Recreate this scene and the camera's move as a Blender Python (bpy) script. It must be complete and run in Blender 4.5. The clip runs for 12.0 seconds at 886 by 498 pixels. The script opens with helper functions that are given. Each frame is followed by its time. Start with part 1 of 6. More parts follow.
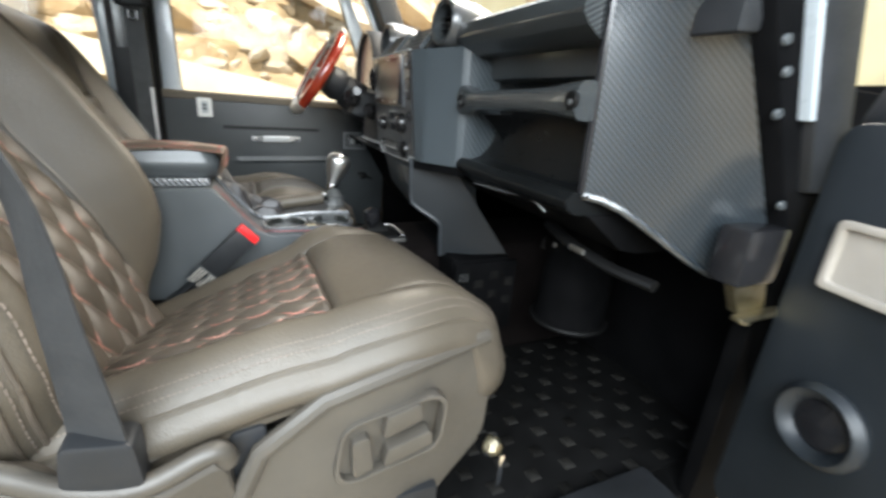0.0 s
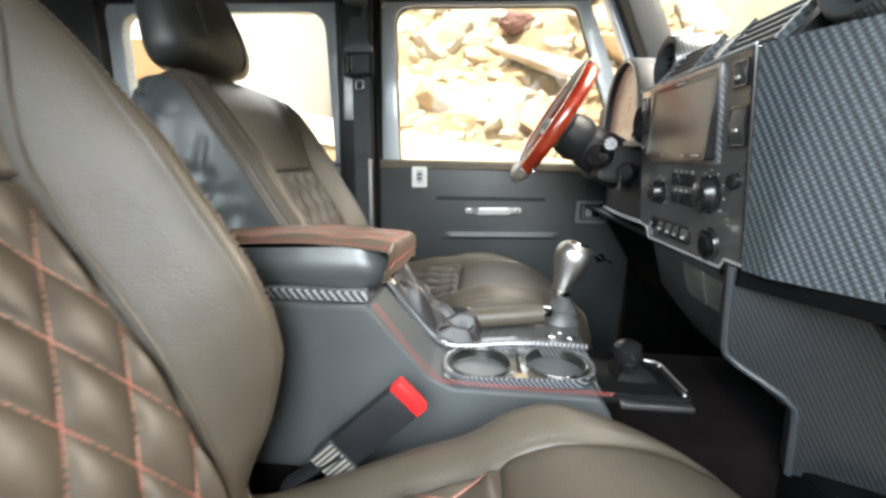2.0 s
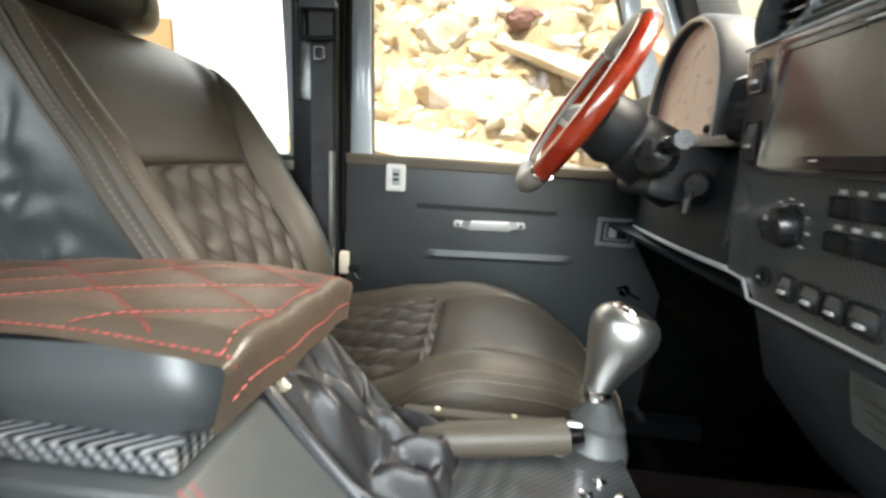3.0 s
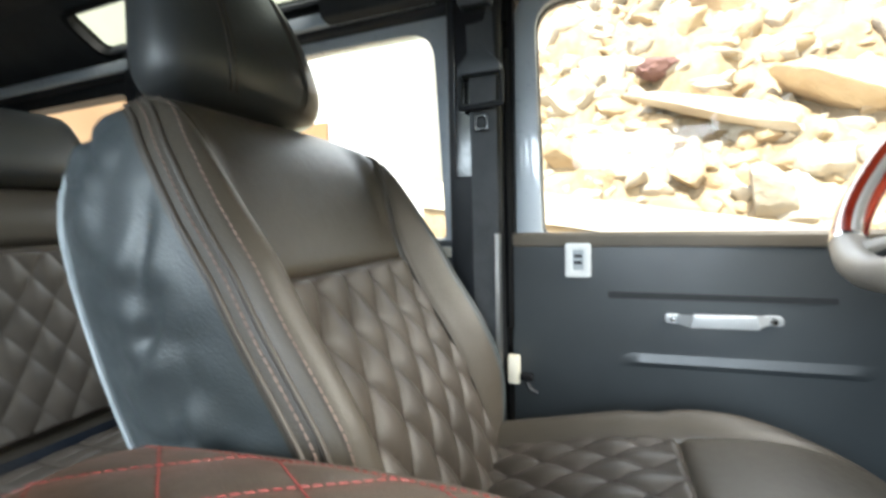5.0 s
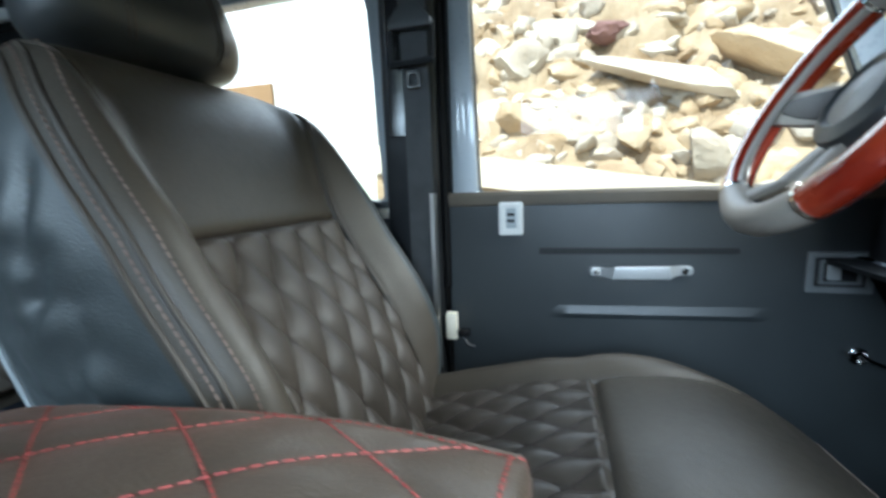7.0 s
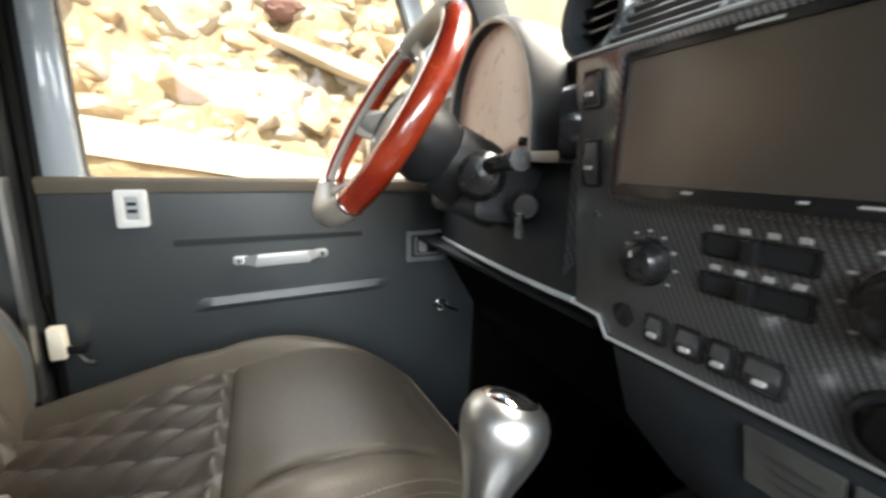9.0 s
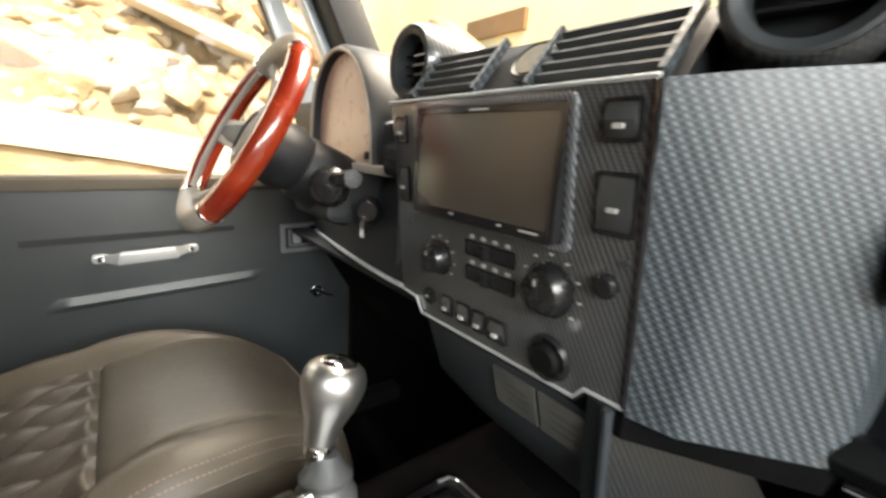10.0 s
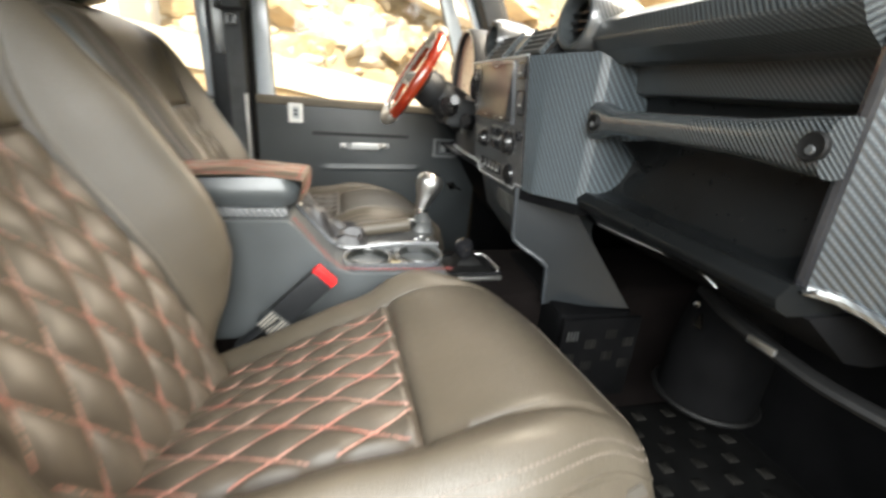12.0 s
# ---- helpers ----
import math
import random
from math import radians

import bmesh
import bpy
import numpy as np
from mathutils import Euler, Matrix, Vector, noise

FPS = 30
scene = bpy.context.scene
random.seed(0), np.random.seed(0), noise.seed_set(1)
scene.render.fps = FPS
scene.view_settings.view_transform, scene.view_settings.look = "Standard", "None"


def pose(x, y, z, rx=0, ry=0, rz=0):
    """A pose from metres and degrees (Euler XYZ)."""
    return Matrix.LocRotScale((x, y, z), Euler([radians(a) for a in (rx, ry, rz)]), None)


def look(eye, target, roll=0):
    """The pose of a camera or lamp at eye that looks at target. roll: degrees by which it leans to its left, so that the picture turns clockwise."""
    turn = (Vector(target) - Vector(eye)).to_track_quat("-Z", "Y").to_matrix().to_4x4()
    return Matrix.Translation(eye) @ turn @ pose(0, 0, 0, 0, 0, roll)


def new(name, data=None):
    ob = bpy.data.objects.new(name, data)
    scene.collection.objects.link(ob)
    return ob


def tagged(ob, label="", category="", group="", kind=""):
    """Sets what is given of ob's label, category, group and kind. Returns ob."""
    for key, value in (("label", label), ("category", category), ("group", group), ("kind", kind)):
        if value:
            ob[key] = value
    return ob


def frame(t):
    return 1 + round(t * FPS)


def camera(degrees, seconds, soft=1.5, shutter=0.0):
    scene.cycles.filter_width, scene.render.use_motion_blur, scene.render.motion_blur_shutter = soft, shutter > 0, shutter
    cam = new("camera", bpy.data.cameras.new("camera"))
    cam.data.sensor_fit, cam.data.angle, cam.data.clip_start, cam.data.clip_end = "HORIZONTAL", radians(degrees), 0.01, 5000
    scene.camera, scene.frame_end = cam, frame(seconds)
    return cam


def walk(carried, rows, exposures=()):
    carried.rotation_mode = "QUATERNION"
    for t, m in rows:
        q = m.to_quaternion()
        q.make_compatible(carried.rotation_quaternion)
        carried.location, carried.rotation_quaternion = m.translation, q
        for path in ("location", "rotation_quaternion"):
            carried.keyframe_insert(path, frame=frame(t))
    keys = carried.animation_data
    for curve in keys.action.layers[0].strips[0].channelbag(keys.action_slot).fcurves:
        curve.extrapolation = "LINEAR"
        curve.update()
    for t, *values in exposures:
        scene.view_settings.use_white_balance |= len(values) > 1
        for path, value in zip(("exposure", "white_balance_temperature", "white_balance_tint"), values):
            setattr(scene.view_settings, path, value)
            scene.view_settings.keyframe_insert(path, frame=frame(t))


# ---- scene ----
cam = camera(92.3, 12.0, soft=2.8, shutter=0.4)
PATH = [
    (0, (-0.329, -1.079, 1.276), (0.489, 0.628, 0.631), 4.8),
    (0.3, (-0.308, -1.027, 1.268), (0.29, 0.762, 0.605), 2.6),
    (0.5, (-0.298, -0.978, 1.26), (0.236, 0.838, 0.614), 1.5),
    (0.8, (-0.292, -0.891, 1.269), (0.148, 0.97, 0.683), 0.2),
    (1, (-0.296, -0.847, 1.266), (0.032, 1.039, 0.685), 0.1),
    (1.2, (-0.298, -0.8, 1.267), (-0.136, 1.096, 0.652), 0.1),
    (1.5, (-0.303, -0.756, 1.268), (-0.132, 1.178, 0.787), 0.9),
    (1.8, (-0.288, -0.681, 1.259), (-0.377, 1.276, 0.855), 2.2),
    (2, (-0.267, -0.627, 1.265), (-0.419, 1.32, 0.834), 1.1),
    (2.2, (-0.253, -0.566, 1.262), (-0.384, 1.38, 0.817), 1.3),
    (2.5, (-0.252, -0.469, 1.258), (-0.358, 1.479, 0.817), 2.8),
    (4.3, (-0.302, -0.115, 1.261), (-0.665, 1.822, 0.919), 2.4),
    (4.5, (-0.332, -0.113, 1.261), (-0.794, 1.81, 0.961), 1.0),
    (5, (-0.397, -0.131, 1.282), (-1.117, 1.729, 1.137), -1.4),
    (5.5, (-0.39, -0.151, 1.328), (-1.279, 1.641, 1.331), -1.5),
    (6, (-0.388, -0.15, 1.324), (-1.249, 1.655, 1.305), -1.1),
    (6.5, (-0.381, -0.133, 1.291), (-1.117, 1.72, 1.132), -1.6),
    (7, (-0.353, -0.125, 1.268), (-0.891, 1.777, 0.965), -2.0),
    (7.2, (-0.328, -0.117, 1.26), (-0.775, 1.8, 0.907), -2.1),
    (9, (-0.254, -0.161, 1.287), (0.531, 1.633, 0.882), 1.3),
    (9.5, (-0.251, -0.208, 1.312), (0.813, 1.431, 0.881), 2.6),
    (10, (-0.252, -0.284, 1.334), (0.938, 1.25, 0.854), 2.8),
    (10.5, (-0.242, -0.4, 1.339), (0.974, 1.091, 0.791), 2.7),
    (11, (-0.243, -0.55, 1.333), (0.957, 0.937, 0.744), 3.2),
    (11.2, (-0.26, -0.611, 1.326), (0.818, 0.964, 0.726), 3.0),
    (11.5, (-0.274, -0.72, 1.311), (0.551, 0.996, 0.698), 2.7),
    (11.7, (-0.285, -0.784, 1.315), (0.395, 0.98, 0.664), 3.5),
    (12, (-0.312, -0.883, 1.315), (0.166, 0.926, 0.609), 4.8),
]
walk(cam, [(t, look(eye, target, roll)) for t, eye, target, roll in PATH], exposures=[(0, 1.85, 6400, 9), (0.5, 1.93, 6800, 9), (1.2, 2.38, 6700, 9), (1.8, 2.36, 6400, 9), (2.5, 2.14, 6700, 8), (4.5, 2.44, 5800, 7), (5.5, 2.42, 6100, 6), (6.5, 1.93, 5300, 3), (7.2, 1.75, 5200, 2), (9, 2.24, 6500, 10), (9.5, 2.22, 6900, 11), (10.5, 2.42, 7500, 12), (11.2, 2.5, 8100, 12), (12, 2.35, 7000, 10)])

# ---- world, sun, exposure ----
SUN_EL, SUN_AZ = 48.0, 260.0            # degrees; azimuth turned from +x towards +y
world = bpy.data.worlds.new("world")
scene.world = world
world.use_nodes = True
wn = world.node_tree.nodes
sky = wn.new("ShaderNodeTexSky")
sky.sky_type, sky.sun_disc = "NISHITA", False
sky.sun_elevation, sky.sun_rotation = radians(SUN_EL), radians(90 - SUN_AZ)
sky.air_density, sky.dust_density = 1.0, 2.0
wn["Background"].inputs["Strength"].default_value = 0.13
world.node_tree.links.new(sky.outputs[0], wn["Background"].inputs[0])
sun_data = bpy.data.lights.new("sun", "SUN")
sun_data.energy, sun_data.angle, sun_data.color = 2.4, radians(0.6), (1.0, 0.93, 0.8)
sun = new("sun", sun_data)
to_sun = Vector((math.cos(radians(SUN_EL)) * math.cos(radians(SUN_AZ)), math.cos(radians(SUN_EL)) * math.sin(radians(SUN_AZ)), math.sin(radians(SUN_EL))))
sun.matrix_world = look(to_sun * 30, (0, 0, 0))


def fill_lamp(name, eye, target, w, h, watts, colour):
    """An added lamp, out of view outside the car, that fills in for the sky's light."""
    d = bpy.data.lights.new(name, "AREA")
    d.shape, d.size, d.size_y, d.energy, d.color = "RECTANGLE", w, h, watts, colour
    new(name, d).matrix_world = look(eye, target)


# Unseen fill lamps hung beyond the openings to brighten the cabin.
fill_lamp("door_daylight", (-0.95, -2.4, 2.35), (-0.15, 0.0, 1.1), 3.4, 1.4, 102.0, (0.88, 0.95, 1.0))
fill_lamp("driver_window_daylight", (-0.3, 2.1, 3.0), (-0.25, 0.2, 1.0), 2.6, 1.4, 21.0, (1.0, 0.96, 0.9))
fill_lamp("windscreen_daylight", (1.05, 0.22, 3.0), (-0.25, 0.15, 1.0), 1.2, 1.8, 96.0, (1.0, 0.91, 0.78))


# ---- materials ----
def nodes_of(name):
    m = bpy.data.materials.new(name)
    m.use_nodes = True
    nt = m.node_tree
    return m, nt, nt.nodes["Principled BSDF"]


def surf(name, col, col2=None, rough=0.5, scale=8.0, fine=200.0, bump=0.1, dist=0.002, metal=0.0, coat=0.0, spec=0.5, cells=False, vary=0.0, rvar=0.1, sheen=None):
    """A two-scale surface: broad mottling from col to col2, fine relief from noise or leather-like cells."""
    m, nt, b = nodes_of(name)
    L, N = nt.links.new, nt.nodes.new
    tc = N("ShaderNodeTexCoord")
    big = N("ShaderNodeTexNoise")
    big.inputs["Scale"].default_value, big.inputs["Detail"].default_value = scale, 5
    L(tc.outputs["Object"], big.inputs["Vector"])
    ramp = N("ShaderNodeValToRGB")
    ramp.color_ramp.elements[0].position, ramp.color_ramp.elements[1].position = 0.35, 0.68
    ramp.color_ramp.elements[0].color = (*col, 1)
    ramp.color_ramp.elements[1].color = (*(col2 or [c * 1.25 for c in col]), 1)
    L(big.outputs[0], ramp.inputs[0])
    out = ramp.outputs[0]
    if vary:
        info, hsv = N("ShaderNodeObjectInfo"), N("ShaderNodeHueSaturation")
        mr = N("ShaderNodeMapRange")
        mr.inputs["To Min"].default_value, mr.inputs["To Max"].default_value = 1 - vary, 1 + vary
        L(info.outputs["Random"], mr.inputs["Value"])
        L(mr.outputs[0], hsv.inputs["Value"])
        L(out, hsv.inputs["Color"])
        out = hsv.outputs[0]
    L(out, b.inputs["Base Color"])
    b.inputs["Metallic"].default_value = metal
    b.inputs["Coat Weight"].default_value = coat
    b.inputs["Coat Roughness"].default_value = 0.06
    b.inputs["Specular IOR Level"].default_value = spec
    if sheen:
        b.inputs["Sheen Weight"].default_value, b.inputs["Sheen Roughness"].default_value = sheen[0], 0.35
        b.inputs["Sheen Tint"].default_value = (*sheen[1:], 1)
    mid = N("ShaderNodeTexNoise")
    mid.inputs["Scale"].default_value, mid.inputs["Detail"].default_value = fine * 0.2, 4
    L(tc.outputs["Object"], mid.inputs["Vector"])
    rr = N("ShaderNodeMapRange")
    rr.inputs["To Min"].default_value, rr.inputs["To Max"].default_value = max(0.02, rough - rvar), min(1, rough + rvar)
    L(mid.outputs[0], rr.inputs["Value"])
    L(rr.outputs[0], b.inputs["Roughness"])
    if bump:
        if cells:
            f = N("ShaderNodeTexVoronoi")
            f.inputs["Scale"].default_value = fine
            L(tc.outputs["Object"], f.inputs["Vector"])
            h = f.outputs["Distance"]
        else:
            f = N("ShaderNodeTexNoise")
            f.inputs["Scale"].default_value, f.inputs["Detail"].default_value = fine, 3
            L(tc.outputs["Object"], f.inputs["Vector"])
            h = f.outputs[0]
        add = N("ShaderNodeMath")
        add.operation = "ADD"
        L(h, add.inputs[0])
        L(mid.outputs[0], add.inputs[1])
        bm_ = N("ShaderNodeBump")
        bm_.inputs["Strength"].default_value, bm_.inputs["Distance"].default_value = bump, dist
        L(add.outputs[0], bm_.inputs["Height"])
        L(bm_.outputs[0], b.inputs["Normal"])
    return m


def carbon(name, period=0.0075, dark=(0.012, 0.013, 0.016), light=(0.16, 0.17, 0.19), rough=0.3, run=1.0, rise=0.6, clear=0.12, cross=0.35, lean=-0.75, coat=0.7, band=None, spec=0.5):
    """Twill weave: slanting bundles crossed by a second set, under clear lacquer."""
    m, nt, b = nodes_of(name)
    L, N = nt.links.new, nt.nodes.new
    tc, sep = N("ShaderNodeTexCoord"), N("ShaderNodeSeparateXYZ")
    L(tc.outputs["Object"], sep.inputs[0])

    def op(kind, a, c):
        n = N("ShaderNodeMath")
        n.operation = kind
        for i, v in enumerate((a, c)):
            if isinstance(v, (int, float)):
                n.inputs[i].default_value = v
            elif v is not None:
                L(v, n.inputs[i])
        return n.outputs[0]
    k = 2 * math.pi / period
    flat = op("ADD", op("MULTIPLY", sep.outputs["X"], lean), sep.outputs["Y"])
    a = op("SINE", op("MULTIPLY", op("SUBTRACT", op("MULTIPLY", flat, run), op("MULTIPLY", sep.outputs["Z"], rise)), k), None)
    across = op("ADD", flat, op("MULTIPLY", sep.outputs["Z"], 1.5)) if band is None else op("MULTIPLY", sep.outputs["Z"], band)
    c = op("SINE", op("MULTIPLY", across, k * 0.9), None)
    w = op("ADD", op("MULTIPLY", a, 0.5), op("MULTIPLY", op("MULTIPLY", a, c), cross))
    mix = N("ShaderNodeMapRange")
    mix.inputs["From Min"].default_value, mix.inputs["From Max"].default_value = -0.35, 0.75
    L(w, mix.inputs["Value"])
    ramp = N("ShaderNodeValToRGB")
    ramp.color_ramp.elements[0].color, ramp.color_ramp.elements[1].color = (*dark, 1), (*light, 1)
    L(mix.outputs[0], ramp.inputs[0])
    L(ramp.outputs[0], b.inputs["Base Color"])
    bmp = N("ShaderNodeBump")
    bmp.inputs["Strength"].default_value, bmp.inputs["Distance"].default_value = 0.25, 0.0008
    L(mix.outputs[0], bmp.inputs["Height"])
    L(bmp.outputs[0], b.inputs["Normal"])
    b.inputs["Roughness"].default_value, b.inputs["Specular IOR Level"].default_value = rough, spec
    b.inputs["Coat Weight"].default_value, b.inputs["Coat Roughness"].default_value = coat, clear
    return m


def pane(name, tint=(1, 1, 1), gloss=0.02):
    m = bpy.data.materials.new(name)
    m.use_nodes = True
    nt = m.node_tree
    nt.nodes.clear()
    N, L = nt.nodes.new, nt.links.new
    out, mix, t, g, f = N("ShaderNodeOutputMaterial"), N("ShaderNodeMixShader"), N("ShaderNodeBsdfTransparent"), N("ShaderNodeBsdfGlossy"), N("ShaderNodeLayerWeight")
    t.inputs[0].default_value = (*tint, 1)
    g.inputs["Roughness"].default_value = gloss
    f.inputs["Blend"].default_value = 0.5
    p5, sc = N("ShaderNodeMath"), N("ShaderNodeMath")
    p5.operation, sc.operation = "POWER", "MULTIPLY_ADD"
    p5.inputs[1].default_value, sc.inputs[1].default_value, sc.inputs[2].default_value = 5.0, 0.5, 0.008
    L(f.outputs["Facing"], p5.inputs[0]), L(p5.outputs[0], sc.inputs[0])
    L(sc.outputs[0], mix.inputs[0]), L(t.outputs[0], mix.inputs[1]), L(g.outputs[0], mix.inputs[2]), L(mix.outputs[0], out.inputs[0])
    return m


LEATHER = surf("taupe_leather", (0.051, 0.043, 0.032), (0.069, 0.058, 0.044), 0.43, 6, 520, 0.24, 0.0012, cells=True, spec=0.38)
HEAD_LEATHER = surf("black_headrest_leather", (0.034, 0.036, 0.036), (0.048, 0.051, 0.051), 0.36, 6, 520, 0.22, 0.0012, cells=True)
LEATHER_DK = surf("dark_leather", (0.045, 0.047, 0.047), (0.066, 0.068, 0.067), 0.42, 6, 520, 0.22, 0.0012, cells=True)
SUEDE = surf("quilted_leather", (0.046, 0.038, 0.029), (0.068, 0.056, 0.044), 0.46, 14, 700, 0.25, 0.0008, cells=True, spec=0.4)
ARMTOP = surf("rust_brown_leather", (0.05, 0.041, 0.031), (0.072, 0.057, 0.044), 0.38, 9, 520, 0.22, 0.001, cells=True, sheen=(0.11, 1.0, 0.5, 0.34))
THREAD_RED = surf("coral_thread", (0.33, 0.11, 0.08), (0.37, 0.22, 0.175), 0.6, 22, 900, 0.3, 0.0005)
THREAD_RED2 = surf("red_thread", (0.24, 0.034, 0.032), (0.29, 0.06, 0.05), 0.6, 60, 900, 0.3, 0.0005)
THREAD_BR = surf("brown_thread", (0.15, 0.105, 0.085), (0.21, 0.155, 0.125), 0.7, 60, 900, 0.3, 0.0005)
THREAD_DARK = surf("dark_brown_thread", (0.04, 0.03, 0.024), (0.065, 0.048, 0.038), 0.7, 60, 900, 0.3, 0.0005)
THREAD_PALE = surf("pale_thread", (0.1, 0.08, 0.064), (0.145, 0.117, 0.095), 0.7, 60, 900, 0.3, 0.0005)
PIPING = surf("grey_piping", (0.3, 0.33, 0.34), (0.4, 0.43, 0.44), 0.4, 30, 500, 0.1)
SKIRT = surf("taupe_plastic", (0.041, 0.036, 0.029), (0.055, 0.049, 0.04), 0.5, 10, 900, 0.12, 0.0006)
SIDE_LEATHER = surf("slate_side_leather", (0.042, 0.049, 0.051), (0.06, 0.069, 0.071), 0.4, 6, 520, 0.22, 0.0012, cells=True)
CARBON = carbon("carbon_weave", 0.0052, (0.009, 0.0095, 0.01), (0.105, 0.108, 0.109), 0.34)
CARBON_FINE = carbon("carbon_weave_fine", 0.0094, (0.011, 0.0145, 0.017), (0.076, 0.092, 0.102), 0.42, rise=0.65, cross=0.55, clear=0.3, coat=0.2, band=2.4, spec=0.35)
CARBON_RAIL = carbon("carbon_weave_rail", 0.0056, (0.007, 0.008, 0.0085), (0.058, 0.064, 0.067), 0.26, rise=1.0, cross=0.3, clear=0.06)
CARBON_BRIGHT = carbon("carbon_weave_bright", 0.0042, (0.02, 0.022, 0.025), (0.2, 0.21, 0.225), 0.22)
CARBON_END = carbon("carbon_weave_end", 0.0085, (0.006, 0.0078, 0.0095), (0.036, 0.045, 0.052), 0.3, 0.8, 1.0, 0.14, 0.2, coat=1.0, spec=0.4)
# Darker copy of the fine weave, with the leg's shade in its colour.
CARBON_LEG = carbon("carbon_weave_leg_shaded", 0.0056, (0.003, 0.004, 0.0048), (0.017, 0.0205, 0.0235), 0.42, clear=0.2, coat=0.12, spec=0.25)
CUP_WEB = carbon("carbon_weave_web", 0.0042, (0.01, 0.01, 0.009), (0.07, 0.07, 0.062), 0.2, clear=0.05)
CUP_WELL = carbon("carbon_weave_well", 0.0045, (0.004, 0.0047, 0.0042), (0.016, 0.018, 0.016), 0.3)
CARBON_STRIPE = carbon("carbon_weave_stripe", 0.0075, (0.008, 0.009, 0.01), (0.34, 0.35, 0.36), 0.2)
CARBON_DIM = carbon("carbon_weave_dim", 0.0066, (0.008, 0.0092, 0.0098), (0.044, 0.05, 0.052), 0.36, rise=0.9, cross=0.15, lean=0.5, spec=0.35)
BLACK = surf("black_grained_plastic", (0.01, 0.011, 0.012), (0.017, 0.018, 0.02), 0.5, 12, 800, 0.2, 0.0008, spec=0.3)
# Near-black lining: the footwell's deep shade is put into this colour.
FOOTWELL = surf("shade_black_lining", (0.0015, 0.0016, 0.0018), (0.0034, 0.0034, 0.0037), 0.85, 14, 800, 0.4, 0.002, spec=0.04)
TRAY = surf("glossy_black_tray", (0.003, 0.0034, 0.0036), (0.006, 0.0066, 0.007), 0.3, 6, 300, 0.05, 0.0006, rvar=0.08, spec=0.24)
BLACK_GLOSS = surf("black_gloss_plastic", (0.008, 0.008, 0.009), (0.014, 0.014, 0.015), 0.18, 12, 500, 0.03, 0.0004)
SWITCH = surf("dark_grey_switch_plastic", (0.026, 0.028, 0.029), (0.038, 0.04, 0.041), 0.4, 20, 500, 0.05, 0.0004)
KNOB_BLACK = surf("satin_black_plastic", (0.006, 0.006, 0.0065), (0.011, 0.011, 0.0115), 0.27, 12, 500, 0.05, 0.0004)
DOOR_BLACK = surf("black_vinyl_door_trim", (0.009, 0.0115, 0.0135), (0.016, 0.019, 0.022), 0.45, 6, 700, 0.16, 0.0008, spec=0.35)
CHARCOAL = surf("charcoal_door_trim", (0.026, 0.03, 0.032), (0.037, 0.0425, 0.045), 0.42, 5, 700, 0.16, 0.0008)
SLATE = surf("slate_coated_plastic", (0.018, 0.021, 0.024), (0.026, 0.03, 0.034), 0.4, 7, 800, 0.12, 0.0007)
BODY_GREY = surf("grey_body_paint", (0.33, 0.37, 0.4), (0.38, 0.42, 0.45), 0.3, 5, 300, 0.03, 0.0006, coat=0.6)
LINING = surf("black_headlining", (0.012, 0.0138, 0.0152), (0.02, 0.0225, 0.024), 0.9, 10, 900, 0.3, 0.001)
CARPET = surf("brown_black_carpet", (0.0034, 0.0025, 0.0024), (0.006, 0.0045, 0.0042), 0.95, 18, 900, 0.6, 0.003, spec=0.06)
RUBBER = surf("black_rubber", (0.002, 0.002, 0.002), (0.0045, 0.0045, 0.0045), 0.6, 16, 500, 0.2, 0.001, spec=0.14)
STUD = surf("worn_mat_stud", (0.006, 0.0058, 0.0052), (0.015, 0.0143, 0.013), 0.5, 16, 400, 0.15, vary=0.6, spec=0.14)
ALU = surf("brushed_aluminium", (0.62, 0.62, 0.6), (0.72, 0.72, 0.7), 0.34, 20, 300, 0.0, metal=1.0)
KNOB = surf("satin_aluminium", (0.5, 0.5, 0.49), (0.58, 0.58, 0.56), 0.36, 20, 300, 0.0, metal=1.0, rvar=0.06)
CHROME = surf("chrome", (0.75, 0.75, 0.74), (0.82, 0.82, 0.81), 0.1, 20, 200, 0.0, metal=1.0, rvar=0.05)
STEEL = surf("zinc_steel", (0.42, 0.36, 0.22), (0.55, 0.5, 0.36), 0.35, 30, 300, 0.1, metal=1.0)
PLATE = surf("white_switch_plate", (0.55, 0.56, 0.55), (0.65, 0.66, 0.64), 0.45, 20, 500, 0.05)
RED = surf("red_plastic", (0.62, 0.012, 0.015), (0.7, 0.02, 0.02), 0.35, 20, 500, 0.03)
WEB = surf("black_belt_webbing", (0.008, 0.0085, 0.009), (0.014, 0.0145, 0.015), 0.75, 30, 900, 0.4, 0.001)
WEB_GREY = surf("grey_belt_webbing", (0.04, 0.043, 0.045), (0.055, 0.058, 0.06), 0.75, 30, 900, 0.4, 0.001)
WOOD = surf("red_lacquered_wood", (0.17, 0.013, 0.005), (0.29, 0.034, 0.01), 0.25, 22, 120, 0.03, 0.0005, coat=1.0)
GREIGE = surf("stone_grey_leather", (0.26, 0.235, 0.2), (0.33, 0.3, 0.26), 0.45, 12, 520, 0.2, 0.001, cells=True)
SCREEN = surf("warm_dark_screen_glass", (0.04, 0.034, 0.028), (0.054, 0.046, 0.037), 0.25, 5, 60, 0.0, spec=0.9, rvar=0.05, coat=0.0)
# Pinkish base colour paints the warm reflection in the instrument glass.
DIAL = surf("instrument_glass_painted_reflection", (0.42, 0.29, 0.24), (0.48, 0.34, 0.28), 0.3, 6, 300, 0.02, coat=0.3)
